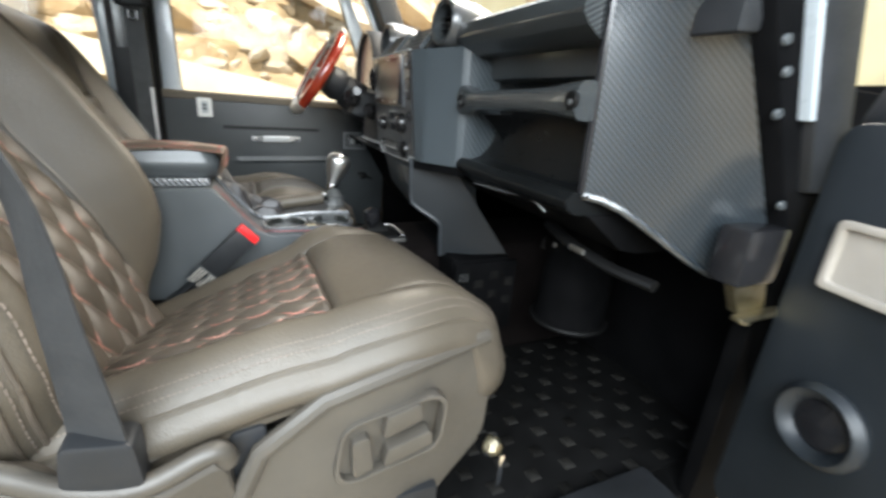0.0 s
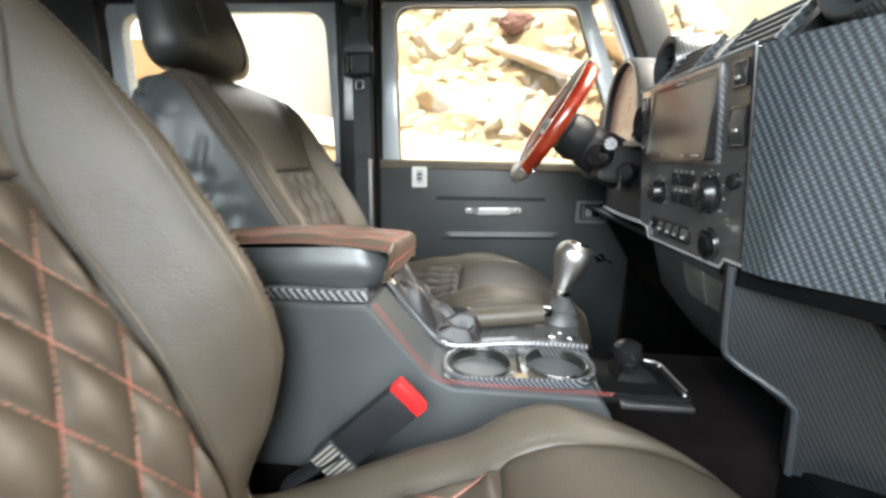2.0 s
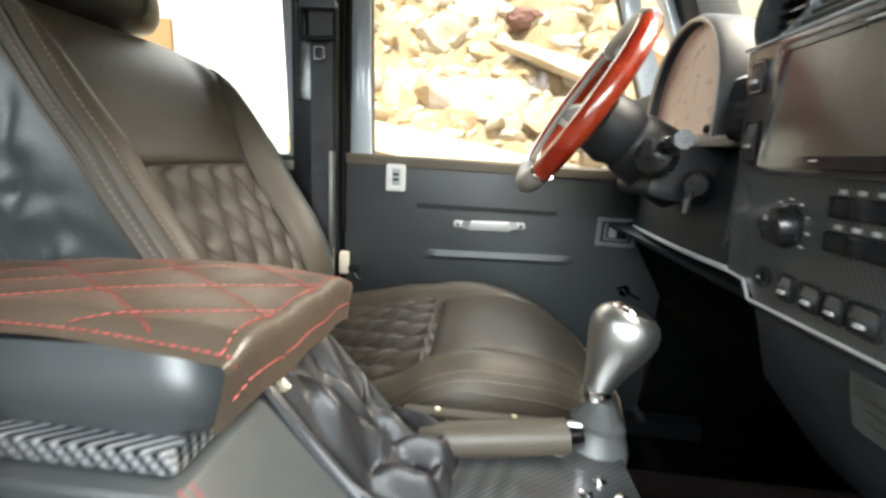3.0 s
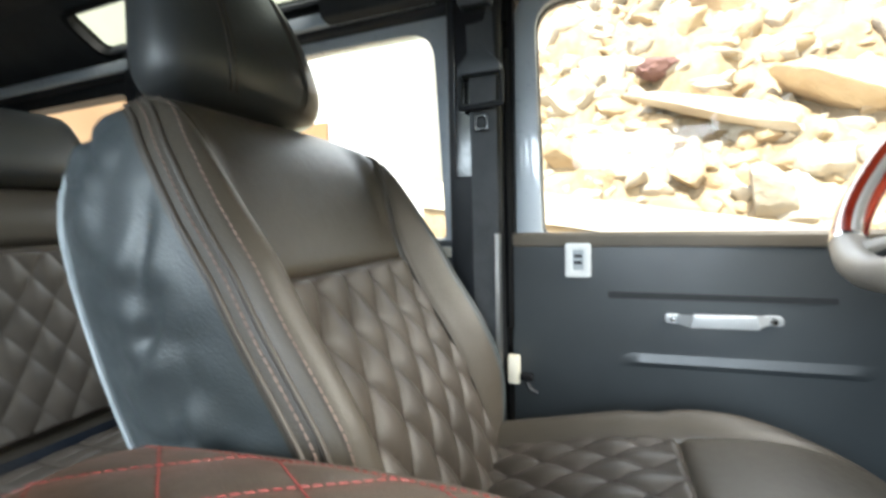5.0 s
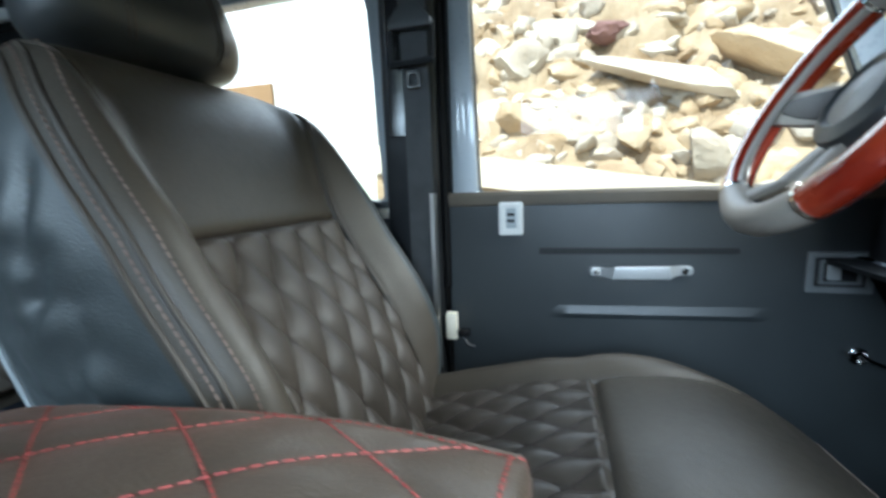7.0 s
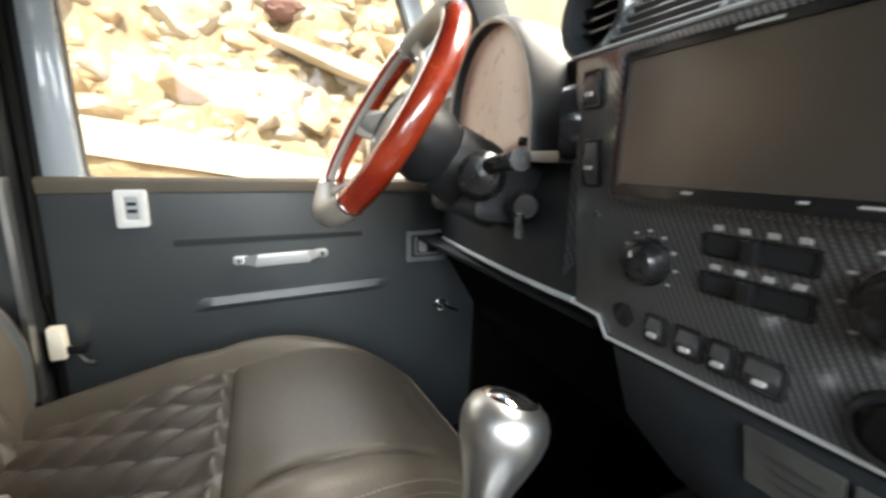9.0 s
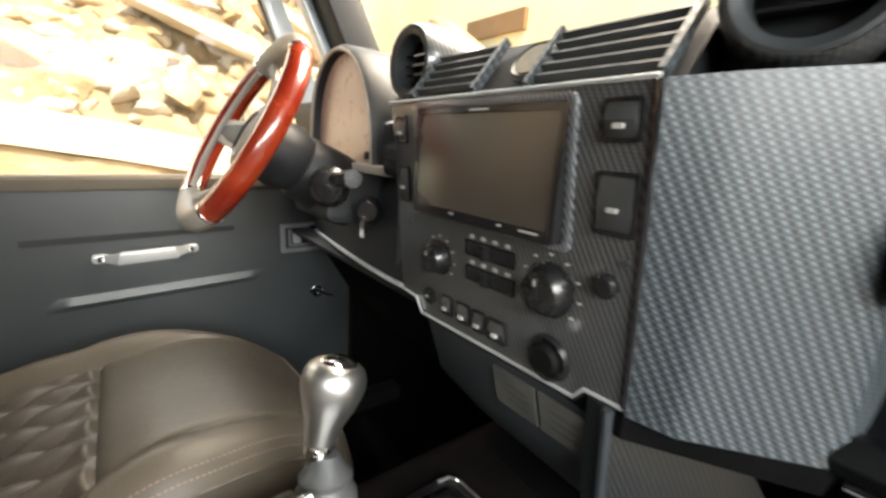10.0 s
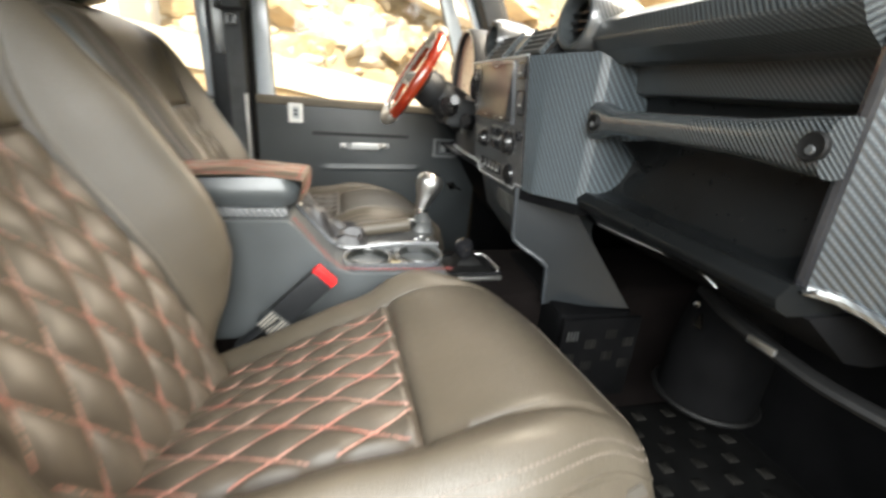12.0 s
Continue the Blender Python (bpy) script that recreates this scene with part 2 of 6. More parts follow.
LABEL = surf("faded_grey_label", (0.042, 0.042, 0.039), (0.068, 0.068, 0.062), 0.6, 40, 400, 0.05)
LABEL_INK = surf("faded_label_ink", (0.026, 0.026, 0.024), (0.042, 0.042, 0.039), 0.6, 40, 400, 0.0)
MARK = surf("white_marking", (0.32, 0.32, 0.31), (0.42, 0.42, 0.4), 0.5, 30, 400, 0.0)
CREAM = surf("cream_plastic", (0.62, 0.58, 0.47), (0.7, 0.66, 0.55), 0.5, 20, 400, 0.05)
CLOCK_FACE = surf("pale_gilt_dial", (0.06, 0.053, 0.032), (0.14, 0.12, 0.075), 0.5, 60, 300, 0.0, coat=0.1)
GAITER = surf("soft_black_leather", (0.012, 0.012, 0.013), (0.021, 0.02, 0.022), 0.46, 12, 420, 0.2, 0.001, cells=True)
# The brown paints warm sunlight caught just below the window.
WARM_LIT_TRIM = surf("warm_lit_waist_vinyl", (0.085, 0.07, 0.05), (0.12, 0.1, 0.074), 0.55, 6, 600, 0.2, 0.001)
TRIM_GREY = surf("dull_grey_plastic", (0.13, 0.14, 0.145), (0.17, 0.18, 0.185), 0.45, 20, 500, 0.05)
SATIN = surf("satin_grey_metal", (0.36, 0.37, 0.37), (0.43, 0.44, 0.44), 0.38, 20, 400, 0.03, 0.0005, metal=0.35)
CONSOLE = surf("smooth_black_console_leather", (0.046, 0.051, 0.053), (0.07, 0.076, 0.079), 0.34, 5, 420, 0.1, 0.0008)
GLASS = pane("window_glass", (0.97, 0.98, 0.97))
ROCK = surf("ochre_rock", (0.3, 0.21, 0.115), (0.52, 0.41, 0.26), 0.9, 1.6, 22, 0.6, 0.03, vary=0.25)
ROCK2 = surf("pale_rock", (0.42, 0.35, 0.26), (0.66, 0.59, 0.47), 0.9, 1.2, 18, 0.6, 0.03, vary=0.2)
ROCK3 = surf("plum_rock", (0.13, 0.07, 0.06), (0.22, 0.12, 0.1), 0.9, 2, 22, 0.6, 0.03)
DUST = surf("dry_ground", (0.4, 0.31, 0.2), (0.52, 0.43, 0.3), 0.95, 0.7, 14, 0.5, 0.03)
LIMEWASH = surf("limewashed_wall", (0.72, 0.71, 0.66), (0.8, 0.79, 0.75), 0.9, 1.0, 30, 0.2, 0.01)
YELLOW_WALL = surf("pale_yellow_render", (0.7, 0.62, 0.36), (0.78, 0.71, 0.45), 0.9, 0.8, 30, 0.2, 0.01)
TAN_WALL = surf("tan_render", (0.2, 0.118, 0.05), (0.26, 0.158, 0.074), 0.9, 0.8, 30, 0.2, 0.01)
CONCRETE = surf("pale_concrete", (0.42, 0.36, 0.27), (0.55, 0.49, 0.38), 0.9, 1.5, 40, 0.3, 0.01)

# ---- mesh helpers ----
ORIGIN = {}


def thing(name, loc, label, category, group="", kind=""):
    e = new(name)
    e.location, e.empty_display_size = loc, 0.05
    ORIGIN[e.name] = Vector(loc)
    return tagged(e, label, category, group, kind)


def mesh_of(name, bm, mat, bevel=0.0, seg=2, angle=35):
    bmesh.ops.remove_doubles(bm, verts=bm.verts, dist=1e-6)
    bmesh.ops.recalc_face_normals(bm, faces=bm.faces)
    if bevel:
        edges = [e for e in bm.edges if len(e.link_faces) == 2 and e.calc_face_angle(0) > radians(30)]
        bmesh.ops.bevel(bm, geom=edges, offset=bevel, segments=seg, affect="EDGES", profile=0.6, clamp_overlap=True)
    me = bpy.data.meshes.new(name)
    bm.to_mesh(me)
    bm.free()
    me.materials.append(mat)
    me.polygons.foreach_set("use_smooth", [True] * len(me.polygons))
    me.set_sharp_from_angle(angle=radians(angle))
    return me


def part(name, bm, mat, parent, label="", bevel=0.0, seg=2, angle=35):
    """One mesh under a thing or a part; bm holds world places."""
    o = ORIGIN[parent.name]
    bmesh.ops.translate(bm, verts=bm.verts, vec=-o)
    ob = new(name, mesh_of(name, bm, mat, bevel, seg, angle))
    ob.parent = parent
    ORIGIN[ob.name] = o
    return tagged(ob, label) if label else ob


def solo(name, bm, mat, label="", category="", kind="", group="", bevel=0.0, seg=2, angle=35):
    ob = new(name, mesh_of(name, bm, mat, bevel, seg, angle))
    ORIGIN[ob.name] = Vector((0, 0, 0))
    return tagged(ob, label, category, group, kind)


def box(x0, x1, y0, y1, z0, z1, bm=None, m=None):
    bm = bm or bmesh.new()
    vs = [bm.verts.new(Vector(p)) for p in ((x0, y0, z0), (x1, y0, z0), (x1, y1, z0), (x0, y1, z0), (x0, y0, z1), (x1, y0, z1), (x1, y1, z1), (x0, y1, z1))]
    if m:
        for v in vs:
            v.co = m @ v.co
    for f in ((0, 3, 2, 1), (4, 5, 6, 7), (0, 1, 5, 4), (1, 2, 6, 5), (2, 3, 7, 6), (3, 0, 4, 7)):
        bm.faces.new([vs[i] for i in f])
    return bm


def loft(sections, bm=None, closed=True, caps=True):
    """Skins rings of points, each with the same count."""
    bm = bm or bmesh.new()
    rings = [[bm.verts.new(Vector(p)) for p in s] for s in sections]
    n = len(rings[0])
    for a, b in zip(rings, rings[1:]):
        for i in range(n if closed else n - 1):
            j = (i + 1) % n
            bm.faces.new((a[i], a[j], b[j], b[i]))
    if caps and closed:
        bm.faces.new(rings[0][::-1])
        bm.faces.new(rings[-1])
    return bm


def prism(pts, axis, a, b, bm=None):
    """A polygon drawn across an axis ('x': (y, z), 'y': (x, z), 'z': (x, y)) and drawn out from a to b."""
    put = {"x": lambda p, t: (t, p[0], p[1]), "y": lambda p, t: (p[0], t, p[1]), "z": lambda p, t: (p[0], p[1], t)}[axis]
    return loft([[put(p, a) for p in pts], [put(p, b) for p in pts]], bm)


def rounded(poly, r, n=5):
    """A polygon with its corners rounded; r may be one number or one for each corner."""
    out = []
    for i, p in enumerate(poly):
        p, a, b = Vector(p), Vector(poly[i - 1]), Vector(poly[(i + 1) % len(poly)])
        ri = r[i] if isinstance(r, (list, tuple)) else r
        u, v = (a - p).normalized(), (b - p).normalized()
        half = u.angle(v) / 2
        d = min(ri / math.tan(half), (a - p).length * 0.48, (b - p).length * 0.48)
        s, e = p + u * d, p + v * d
        for k in range(n + 1):
            t = k / n
            out.append(s * (1 - t) ** 2 + p * 2 * t * (1 - t) * 0.92 + (s + e) * t * (1 - t) * 0.08 + e * t * t)
    return [(q[0], q[1]) for q in out]


def ringed(outer, inner, axis, a, b, bm=None):
    """A flat frame between two outlines of the same count, drawn out from a to b."""
    put = {"x": lambda p, t: (t, p[0], p[1]), "y": lambda p, t: (p[0], t, p[1]), "z": lambda p, t: (p[0], p[1], t)}[axis]
    bm = bm or bmesh.new()
    R = [[bm.verts.new(put(p, t)) for p in o] for o, t in ((outer, a), (outer, b), (inner, b), (inner, a))]
    n = len(outer)
    for k in range(4):
        for i in range(n):
            j = (i + 1) % n
            bm.faces.new((R[k][i], R[k][j], R[(k + 1) % 4][j], R[(k + 1) % 4][i]))
    return bm


def spline(pts, n=8):
    """Catmull-Rom through the points."""
    P = [Vector(p) for p in pts]
    P = [P[0] * 2 - P[1]] + P + [P[-1] * 2 - P[-2]]
    out = []
    for i in range(1, len(P) - 2):
        for k in range(n):
            t = k / n
            a, b, c, d = P[i - 1], P[i], P[i + 1], P[i + 2]
            out.append(0.5 * ((2 * b) + (c - a) * t + (2 * a - 5 * b + 4 * c - d) * t * t + (3 * b - 3 * c + d - a) * t ** 3))
    return out + [P[-2]]


def tube(pts, r, n=8, closed=False, bm=None, flat=1.0, up=(0, 0, 1)):
    """A round or flattened bar along points; r: one radius or one for each point."""
    P = [Vector(p) for p in pts]
    rings = []
    m = len(P)
    for i, p in enumerate(P):
        d = (P[(i + 1) % m] - P[i - 1]) if closed else (P[min(i + 1, m - 1)] - P[max(i - 1, 0)])
        d.normalize()
        s = d.cross(Vector(up))
        s = s.normalized() if s.length > 1e-4 else Vector((0, 1, 0))
        q = s.cross(d)
        ri = r[i] if isinstance(r, (list, tuple)) else r
        rings.append([p + s * ri * math.cos(2 * math.pi * k / n) + q * ri * flat * math.sin(2 * math.pi * k / n) for k in range(n)])
    if closed:
        return loft(rings + [rings[0]], bm, caps=False)
    return loft(rings, bm)


def lathe(profile, centre, axis=(0, 0, 1), n=24, bm=None):
    """Turns (radius, height) about an axis through centre."""
    rot = Vector(axis).to_track_quat("Z", "Y").to_matrix()
    c = Vector(centre)
    return loft([[c + rot @ Vector((max(r, 1e-4) * math.cos(2 * math.pi * k / n), max(r, 1e-4) * math.sin(2 * math.pi * k / n), h)) for k in range(n)] for r, h in profile], bm, caps=False)


def sheet(f, nu, nv, thick=None, bm=None):
    """A surface f(u, v) for u, v in 0..1; thick: a vector by which a second skin lies behind it."""
    bm = bm or bmesh.new()
    top = [[bm.verts.new(f(i / nu, j / nv)) for j in range(nv + 1)] for i in range(nu + 1)]
    for i in range(nu):
        for j in range(nv):
            bm.faces.new((top[i][j], top[i + 1][j], top[i + 1][j + 1], top[i][j + 1]))
    if thick is not None:
        t = Vector(thick)
        rim = [top[i][0] for i in range(nu + 1)] + [top[nu][j] for j in range(1, nv + 1)] + [top[i][nv] for i in range(nu - 1, -1, -1)] + [top[0][j] for j in range(nv - 1, 0, -1)]
        low = [bm.verts.new(v.co + t) for v in rim]
        for i in range(len(rim)):
            j = (i + 1) % len(rim)
            bm.faces.new((rim[i], rim[j], low[j], low[i]))
        bm.faces.new(low)
    return bm


def lerp(table, x):
    """Piecewise smooth reading of (x, value) pairs."""
    for (a, va), (b, vb) in zip(table, table[1:]):
        if x <= b:
            t = min(1, max(0, (x - a) / (b - a)))
            return va + (vb - va) * t
    return table[-1][1]


def smooth(t):
    t = min(1, max(0, t))
    return t * t * (3 - 2 * t)


def dashes(bm, pts, step=0.006, w=0.0011, normal=(0, 0, 1), fill=0.65):
    """Stitches laid along a line of points."""
    P = [Vector(p) for p in pts]
    walked, due = 0.0, 0.0
    for a, b in zip(P, P[1:]):
        l = (b - a).length
        d = (b - a).normalized() if l > 0 else Vector((1, 0, 0))
        while due < walked + l:
            c = a + d * (due - walked)
            s = d.cross(Vector(normal)).normalized() * w
            u = Vector(normal).normalized() * w
            e = d * step * fill * 0.5
            v = [bm.verts.new(c - e + s), bm.verts.new(c + e + s), bm.verts.new(c + e - s), bm.verts.new(c - e - s), bm.verts.new(c - e * 0.6 + u), bm.verts.new(c + e * 0.6 + u)]
            for f in ((0, 1, 5, 4), (2, 3, 4, 5), (0, 4, 3), (1, 2, 5)):
                bm.faces.new([v[i] for i in f])
            due += step
        walked += l
    return bm


def bolt(at, axis, r, mat, parent, label=""):
    return part("bolt", lathe([(0, 0), (r, 0), (r, r * 0.45), (r * 0.75, r * 0.75), (0, r * 0.8)], at, axis, 12), mat, parent, label)

# ---- outside: ground, rocks, houses ----
def ground_height(u, v):
    x, y = -300 + 600 * u, -300 + 600 * v
    return Vector((x, y, 0.03 * noise.noise((x * 0.3, y * 0.3, 0))))


solo("ground", sheet(ground_height, 60, 60), DUST, "dry dusty ground in the sun", "ground", "structure")


def rock(bm, c, size, seed, sub=2, flat=1.0, rot=None):
    """One weathered stone: a ball pushed about by noise, with some cut faces."""
    made = bmesh.ops.create_icosphere(bm, subdivisions=sub, radius=1.0)["verts"]
    rnd = random.Random(seed)
    off = Vector((rnd.uniform(0, 90), rnd.uniform(0, 90), rnd.uniform(0, 90)))
    cuts = [(Vector((rnd.gauss(0, 1), rnd.gauss(0, 1), rnd.gauss(0, 1))).normalized(), rnd.uniform(0.38, 0.78)) for _ in range(9)]
    q = Euler(rot or (rnd.uniform(-.4, .4), rnd.uniform(-.4, .4), rnd.uniform(0, 6))).to_matrix()
    for v in made:
        p = v.co.copy()
        p *= 1 + 0.36 * noise.noise(p * 1.3 + off) + 0.16 * noise.noise(p * 3.5 + off) + 0.06 * noise.noise(p * 8 + off)
        for n_, d in cuts:
            over = p.dot(n_) - d
            if over > 0:
                p -= n_ * over * 0.82
        p = q @ Vector((p[0] * size[0], p[1] * size[1], p[2] * size[2] * flat))
        v.co = p + Vector(c)


# a bank of piled stones that rises behind the car's driver's side
bank_rnd = random.Random(4)


def bank(u, v):
    x, s = -2.6 + 5.9 * u, v
    y, z = 4.3 + 5.5 * s, 0.2 + 6.2 * s
    rough = 0.16 * noise.noise((x * 2.6, s * 14, 4)) + 0.07 * abs(noise.noise((x * 7, s * 38, 8)))
    return Vector((x, y + 0.25 * noise.noise((x * 0.8, s * 6, 3)) - rough, z + 0.3 * noise.noise((x * 0.7, s * 5, 9)) + rough))


solo("rock_bank", sheet(bank, 180, 120, (0, 2, -1)), ROCK, "steep bank of broken ochre rock", "rock bank", "structure")
for mat_i, (stone, many) in enumerate(((ROCK2, 430), (ROCK, 380))):
    bm = bmesh.new()
    for i in range(many):
        u, v = bank_rnd.random(), bank_rnd.random() ** 1.4 * 0.9
        p = bank(u, v)
        s = bank_rnd.uniform(0.07, 0.18) * (1 + 0.5 * v) * (2.1 if i % 8 == 0 else 1.0)
        one = bmesh.new()
        rock(one, p + Vector((0, 0.25 * s, -0.25 * s)), (s * bank_rnd.uniform(0.9, 1.7), s, s * bank_rnd.uniform(0.6, 1.1)), i + 600 * mat_i, 3)
        spare = bpy.data.meshes.new("stone")
        one.to_mesh(spare)
        one.free()
        bm.from_mesh(spare)
        bpy.data.meshes.remove(spare)
    solo("rubble", bm, stone, "loose pale stones piled on the bank" if stone is ROCK2 else "loose ochre stones piled on the bank", "rubble", "stuff", angle=45)
BOULDERS = [((0.93, 6.10, 2.53), (1.18, 0.60, 0.17), (0.3, 0.31, 0.1), ROCK2), ((1.17, 5.24, 1.45), (0.44, 0.37, 0.24), (0.1, 0.75, 0.15), ROCK2), ((2.18, 6.24, 2.67), (0.82, 0.55, 0.27), (0.0, 0.3, 0.1), ROCK),
            ((0.28, 7.00, 3.38), (0.32, 0.26, 0.19), (0, 0.1, 0), ROCK3), ((3.42, 5.93, 2.32), (0.77, 0.58, 0.45), (0, 0.2, 0.4), ROCK), ((0.06, 5.87, 2.14), (0.33, 0.34, 0.27), (0, 0, 0.3), ROCK2),
            ((0.47, 5.52, 1.71), (0.28, 0.25, 0.17), (0, 0.1, 0.2), ROCK), ((2.50, 5.33, 1.54), (0.61, 0.36, 0.24), (0, 0.5, 0.2), ROCK2), ((5.30, 6.42, 2.93), (1.09, 0.68, 0.48), (0, 0.3, 0.2), ROCK), ((-0.89, 5.78, 2.04), (0.35, 0.33, 0.29), (0.2, 0, 0.6), ROCK)]
for i, (c, s, r, mt) in enumerate(BOULDERS):
    bm = bmesh.new()
    rock(bm, c, s, 900 + i, 4, rot=r)
    solo("boulder", bm, mt, "plum-brown boulder lying on the stone bank" if mt is ROCK3 else "weathered ochre boulder lying on the stone bank", "boulder", group="boulders on the bank", angle=40)


def low_wall(u, v):
    x = -2.3 + 5.5 * u
    return Vector((x, 4.15 + 0.35 * v, 1.5 - 0.16 * (x + 1) + 0.02 * noise.noise((x * 2, v * 3, 1))))


solo("low_wall", sheet(low_wall, 60, 3, (0, 0, -0.3)), CONCRETE, "pale concrete kerb wall below the rocks", "low wall", "structure", bevel=0.0)

solo("stone_footing", sheet(lambda u, v: low_wall(u, 0.15 + 0.85 * v) + Vector((0, 0.05 * noise.noise((u * 30, v * 3, 5)), -0.305)), 90, 3, (0, 0, -1.3)), ROCK, "rough brown stone footing under the kerb wall", "footing", "structure", angle=30)

white_house = thing("white_house", (-4.0, 5.2, 0), "sunlit limewashed house with a plain wall", "house")
part("wall", box(-5.6, -2.45, 4.6, 8.5, 0, 5.2), LIMEWASH, white_house)
# Tall wall added so that the roof light shows white, not blue sky.
part("rear_wing", box(-12.5, -5.6, 6.5, 8.5, 0, 9.5), LIMEWASH, white_house, "added tall limewashed wall that whitens the roof light")
part("gate", box(-5.3, -3.78, 4.55, 4.6, 0, 2.55), TAN_WALL, white_house, "tan boarded gate", bevel=0.01)
part("plinth", box(-3.76, -2.4, 4.57, 4.6, 0, 1.33), surf("pale_green_plinth", (0.5, 0.56, 0.44), (0.58, 0.64, 0.52), 0.9, 1, 30, 0.2, 0.01), white_house, "pale green painted plinth")
tan_house = thing("tan_house", (-8.8, 6.0, 0), "tan rendered house with a small white window", "house")
part("wall", box(-12.0, -5.62, 4.6, 6.4, 0, 3.35), TAN_WALL, tan_house)
tw = part("window", ringed([(-9.1, 2.12), (-8.18, 2.12), (-8.18, 2.66), (-9.1, 2.66)], [(-9.04, 2.18), (-8.24, 2.18), (-8.24, 2.6), (-9.04, 2.6)], "y", 4.54, 4.62), PLATE, tan_house)
part("pane", box(-9.04, -8.24, 4.57, 4.59, 2.18, 2.6), LIMEWASH, tw)
yellow_house = thing("yellow_house", (6, 6, 0), "pale yellow rendered house with a brown beam", "house")
part("wall", box(6.0, 9.0, -8.0, 16.0, 0, 8.0), YELLOW_WALL, yellow_house)
part("beam", box(5.9, 6.0, 5.6, 7.2, 3.42, 3.78), TAN_WALL, yellow_house, "brown timber beam")
# Unseen wall added on the passenger's side to keep direct sun off the car.
sun_blocker = thing("sun_blocker", (0, -6, 0), "unseen tall pale wall added to keep the sun off the car", "house")
part("wall", box(-14, 9, -9.0, -5.2, 0, 9.6), LIMEWASH, sun_blocker)

# ---- the car's shell ----
solo("car_floor", box(-2.7, 0.75, -0.72, 0.72, 0.56, 0.6), RUBBER, "black rubber-covered car floor", "floor", "structure")
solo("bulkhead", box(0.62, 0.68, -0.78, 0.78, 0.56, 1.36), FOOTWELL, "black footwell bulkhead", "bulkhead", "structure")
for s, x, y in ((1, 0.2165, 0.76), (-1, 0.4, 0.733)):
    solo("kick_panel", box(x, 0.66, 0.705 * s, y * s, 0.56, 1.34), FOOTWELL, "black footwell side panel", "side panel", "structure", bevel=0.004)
solo("tailgate", box(-2.72, -2.66, -0.78, 0.78, 0.56, 1.86), LINING, "black-lined tailgate", "tailgate", "structure", bevel=0.004)

# roof: flat lining, then a slope to each side with two slim lights in it
roof_top = [(-0.56, 1.855), (-0.3, 1.872), (0.0, 1.878), (0.3, 1.872), (0.56, 1.855)]
sec = roof_top + [(y, z + 0.03) for y, z in roof_top[::-1]]
solo("ceiling", prism(sec, "x", -2.7, 0.02), LINING, "black fabric headlining", "ceiling", "structure")
LIGHTS = ((-1.215, -0.87), (-1.73, -1.45))
for s in (1, -1):
    A, B = Vector((0, 0.735 * s, 1.735)), Vector((0, 0.56 * s, 1.857))

    def slope(x, t, d=0.0):
        nrm = Vector((0, s * (B.z - A.z), abs(B.y - A.y))).normalized()
        return A.lerp(B, t) + nrm * d + Vector((x, 0, 0))
    bm = bmesh.new()
    edges = [-2.7, LIGHTS[1][0], LIGHTS[1][1], LIGHTS[0][0], LIGHTS[0][1], 0.02]
    for a, b in zip(edges, edges[1:]):
        spans = ((0, 0.28), (0.78, 1)) if (a, b) in LIGHTS else ((0, 1),)
        for t0, t1 in spans:
            loft([[slope(x, t0), slope(x, t1), slope(x, t1, 0.03), slope(x, t0, 0.03)] for x in (a, b)], bm)
    side = solo("roof_side", bm, LINING, "black-lined sloping roof side", "roof side", "structure")
    for a, b in LIGHTS:
        deep = (B - A).length
        out = [(x, q / deep) for x, q in rounded([(a - 0.01, 0.21 * deep), (b + 0.01, 0.21 * deep), (b + 0.01, 0.85 * deep), (a - 0.01, 0.85 * deep)], 0.04)]
        inn = [(x, q / deep) for x, q in rounded([(a + 0.004, 0.27 * deep), (b - 0.004, 0.27 * deep), (b - 0.004, 0.79 * deep), (a + 0.004, 0.79 * deep)], 0.034)]
        bm = bmesh.new()
        R = [[bm.verts.new(slope(x, t, d)) for x, t in o] for o, d in ((out, 0.002), (out, -0.01), (inn, -0.01), (inn, 0.025))]
        for k in range(3):
            for i in range(len(out)):
                j = (i + 1) % len(out)
                bm.faces.new((R[k][i], R[k][j], R[k + 1][j], R[k + 1][i]))
        rl = thing("roof_light", slope((a + b) / 2, 0.5), "slim frosted roof light in a black seal", "roof light", "roof lights")
        part("seal", bm, RUBBER, rl)
        g = part("pane", loft([[slope(x, 0.24, d), slope(x, 0.82, d)] for x, d in ((a, 0.012), (b, 0.012))], closed=False), pane("frosted_glass" + str(s) + str(a), (0.27, 0.28, 0.225), 0.3), rl)
        g.visible_shadow = False
    # cant rail over the doors and grey gutter strip
    solo("cant_rail", prism(rounded([(0.70 * s, 1.70), (0.775 * s, 1.70), (0.775 * s, 1.75), (0.70 * s, 1.75)], 0.012), "x", -2.7, 0.05), BLACK, "black cant rail above the doors", "rail", "structure")
    solo("gutter_strip", prism(rounded([(0.685 * s, 1.712), (0.70 * s, 1.712), (0.70 * s, 1.742), (0.685 * s, 1.742)], 0.004), "x", -2.7, -0.72), BODY_GREY, "grey painted strip along the roof edge", "trim", "structure")
lampstud = thing("roof_stud", (-1.97, 0.436, 1.86), "small grey press stud in the headlining", "stud")
part("cap", lathe([(0, 0), (0.008, 0), (0.009, -0.003), (0.005, -0.006), (0, -0.006)], (-1.97, 0.436, 1.8655)), PIPING, lampstud)
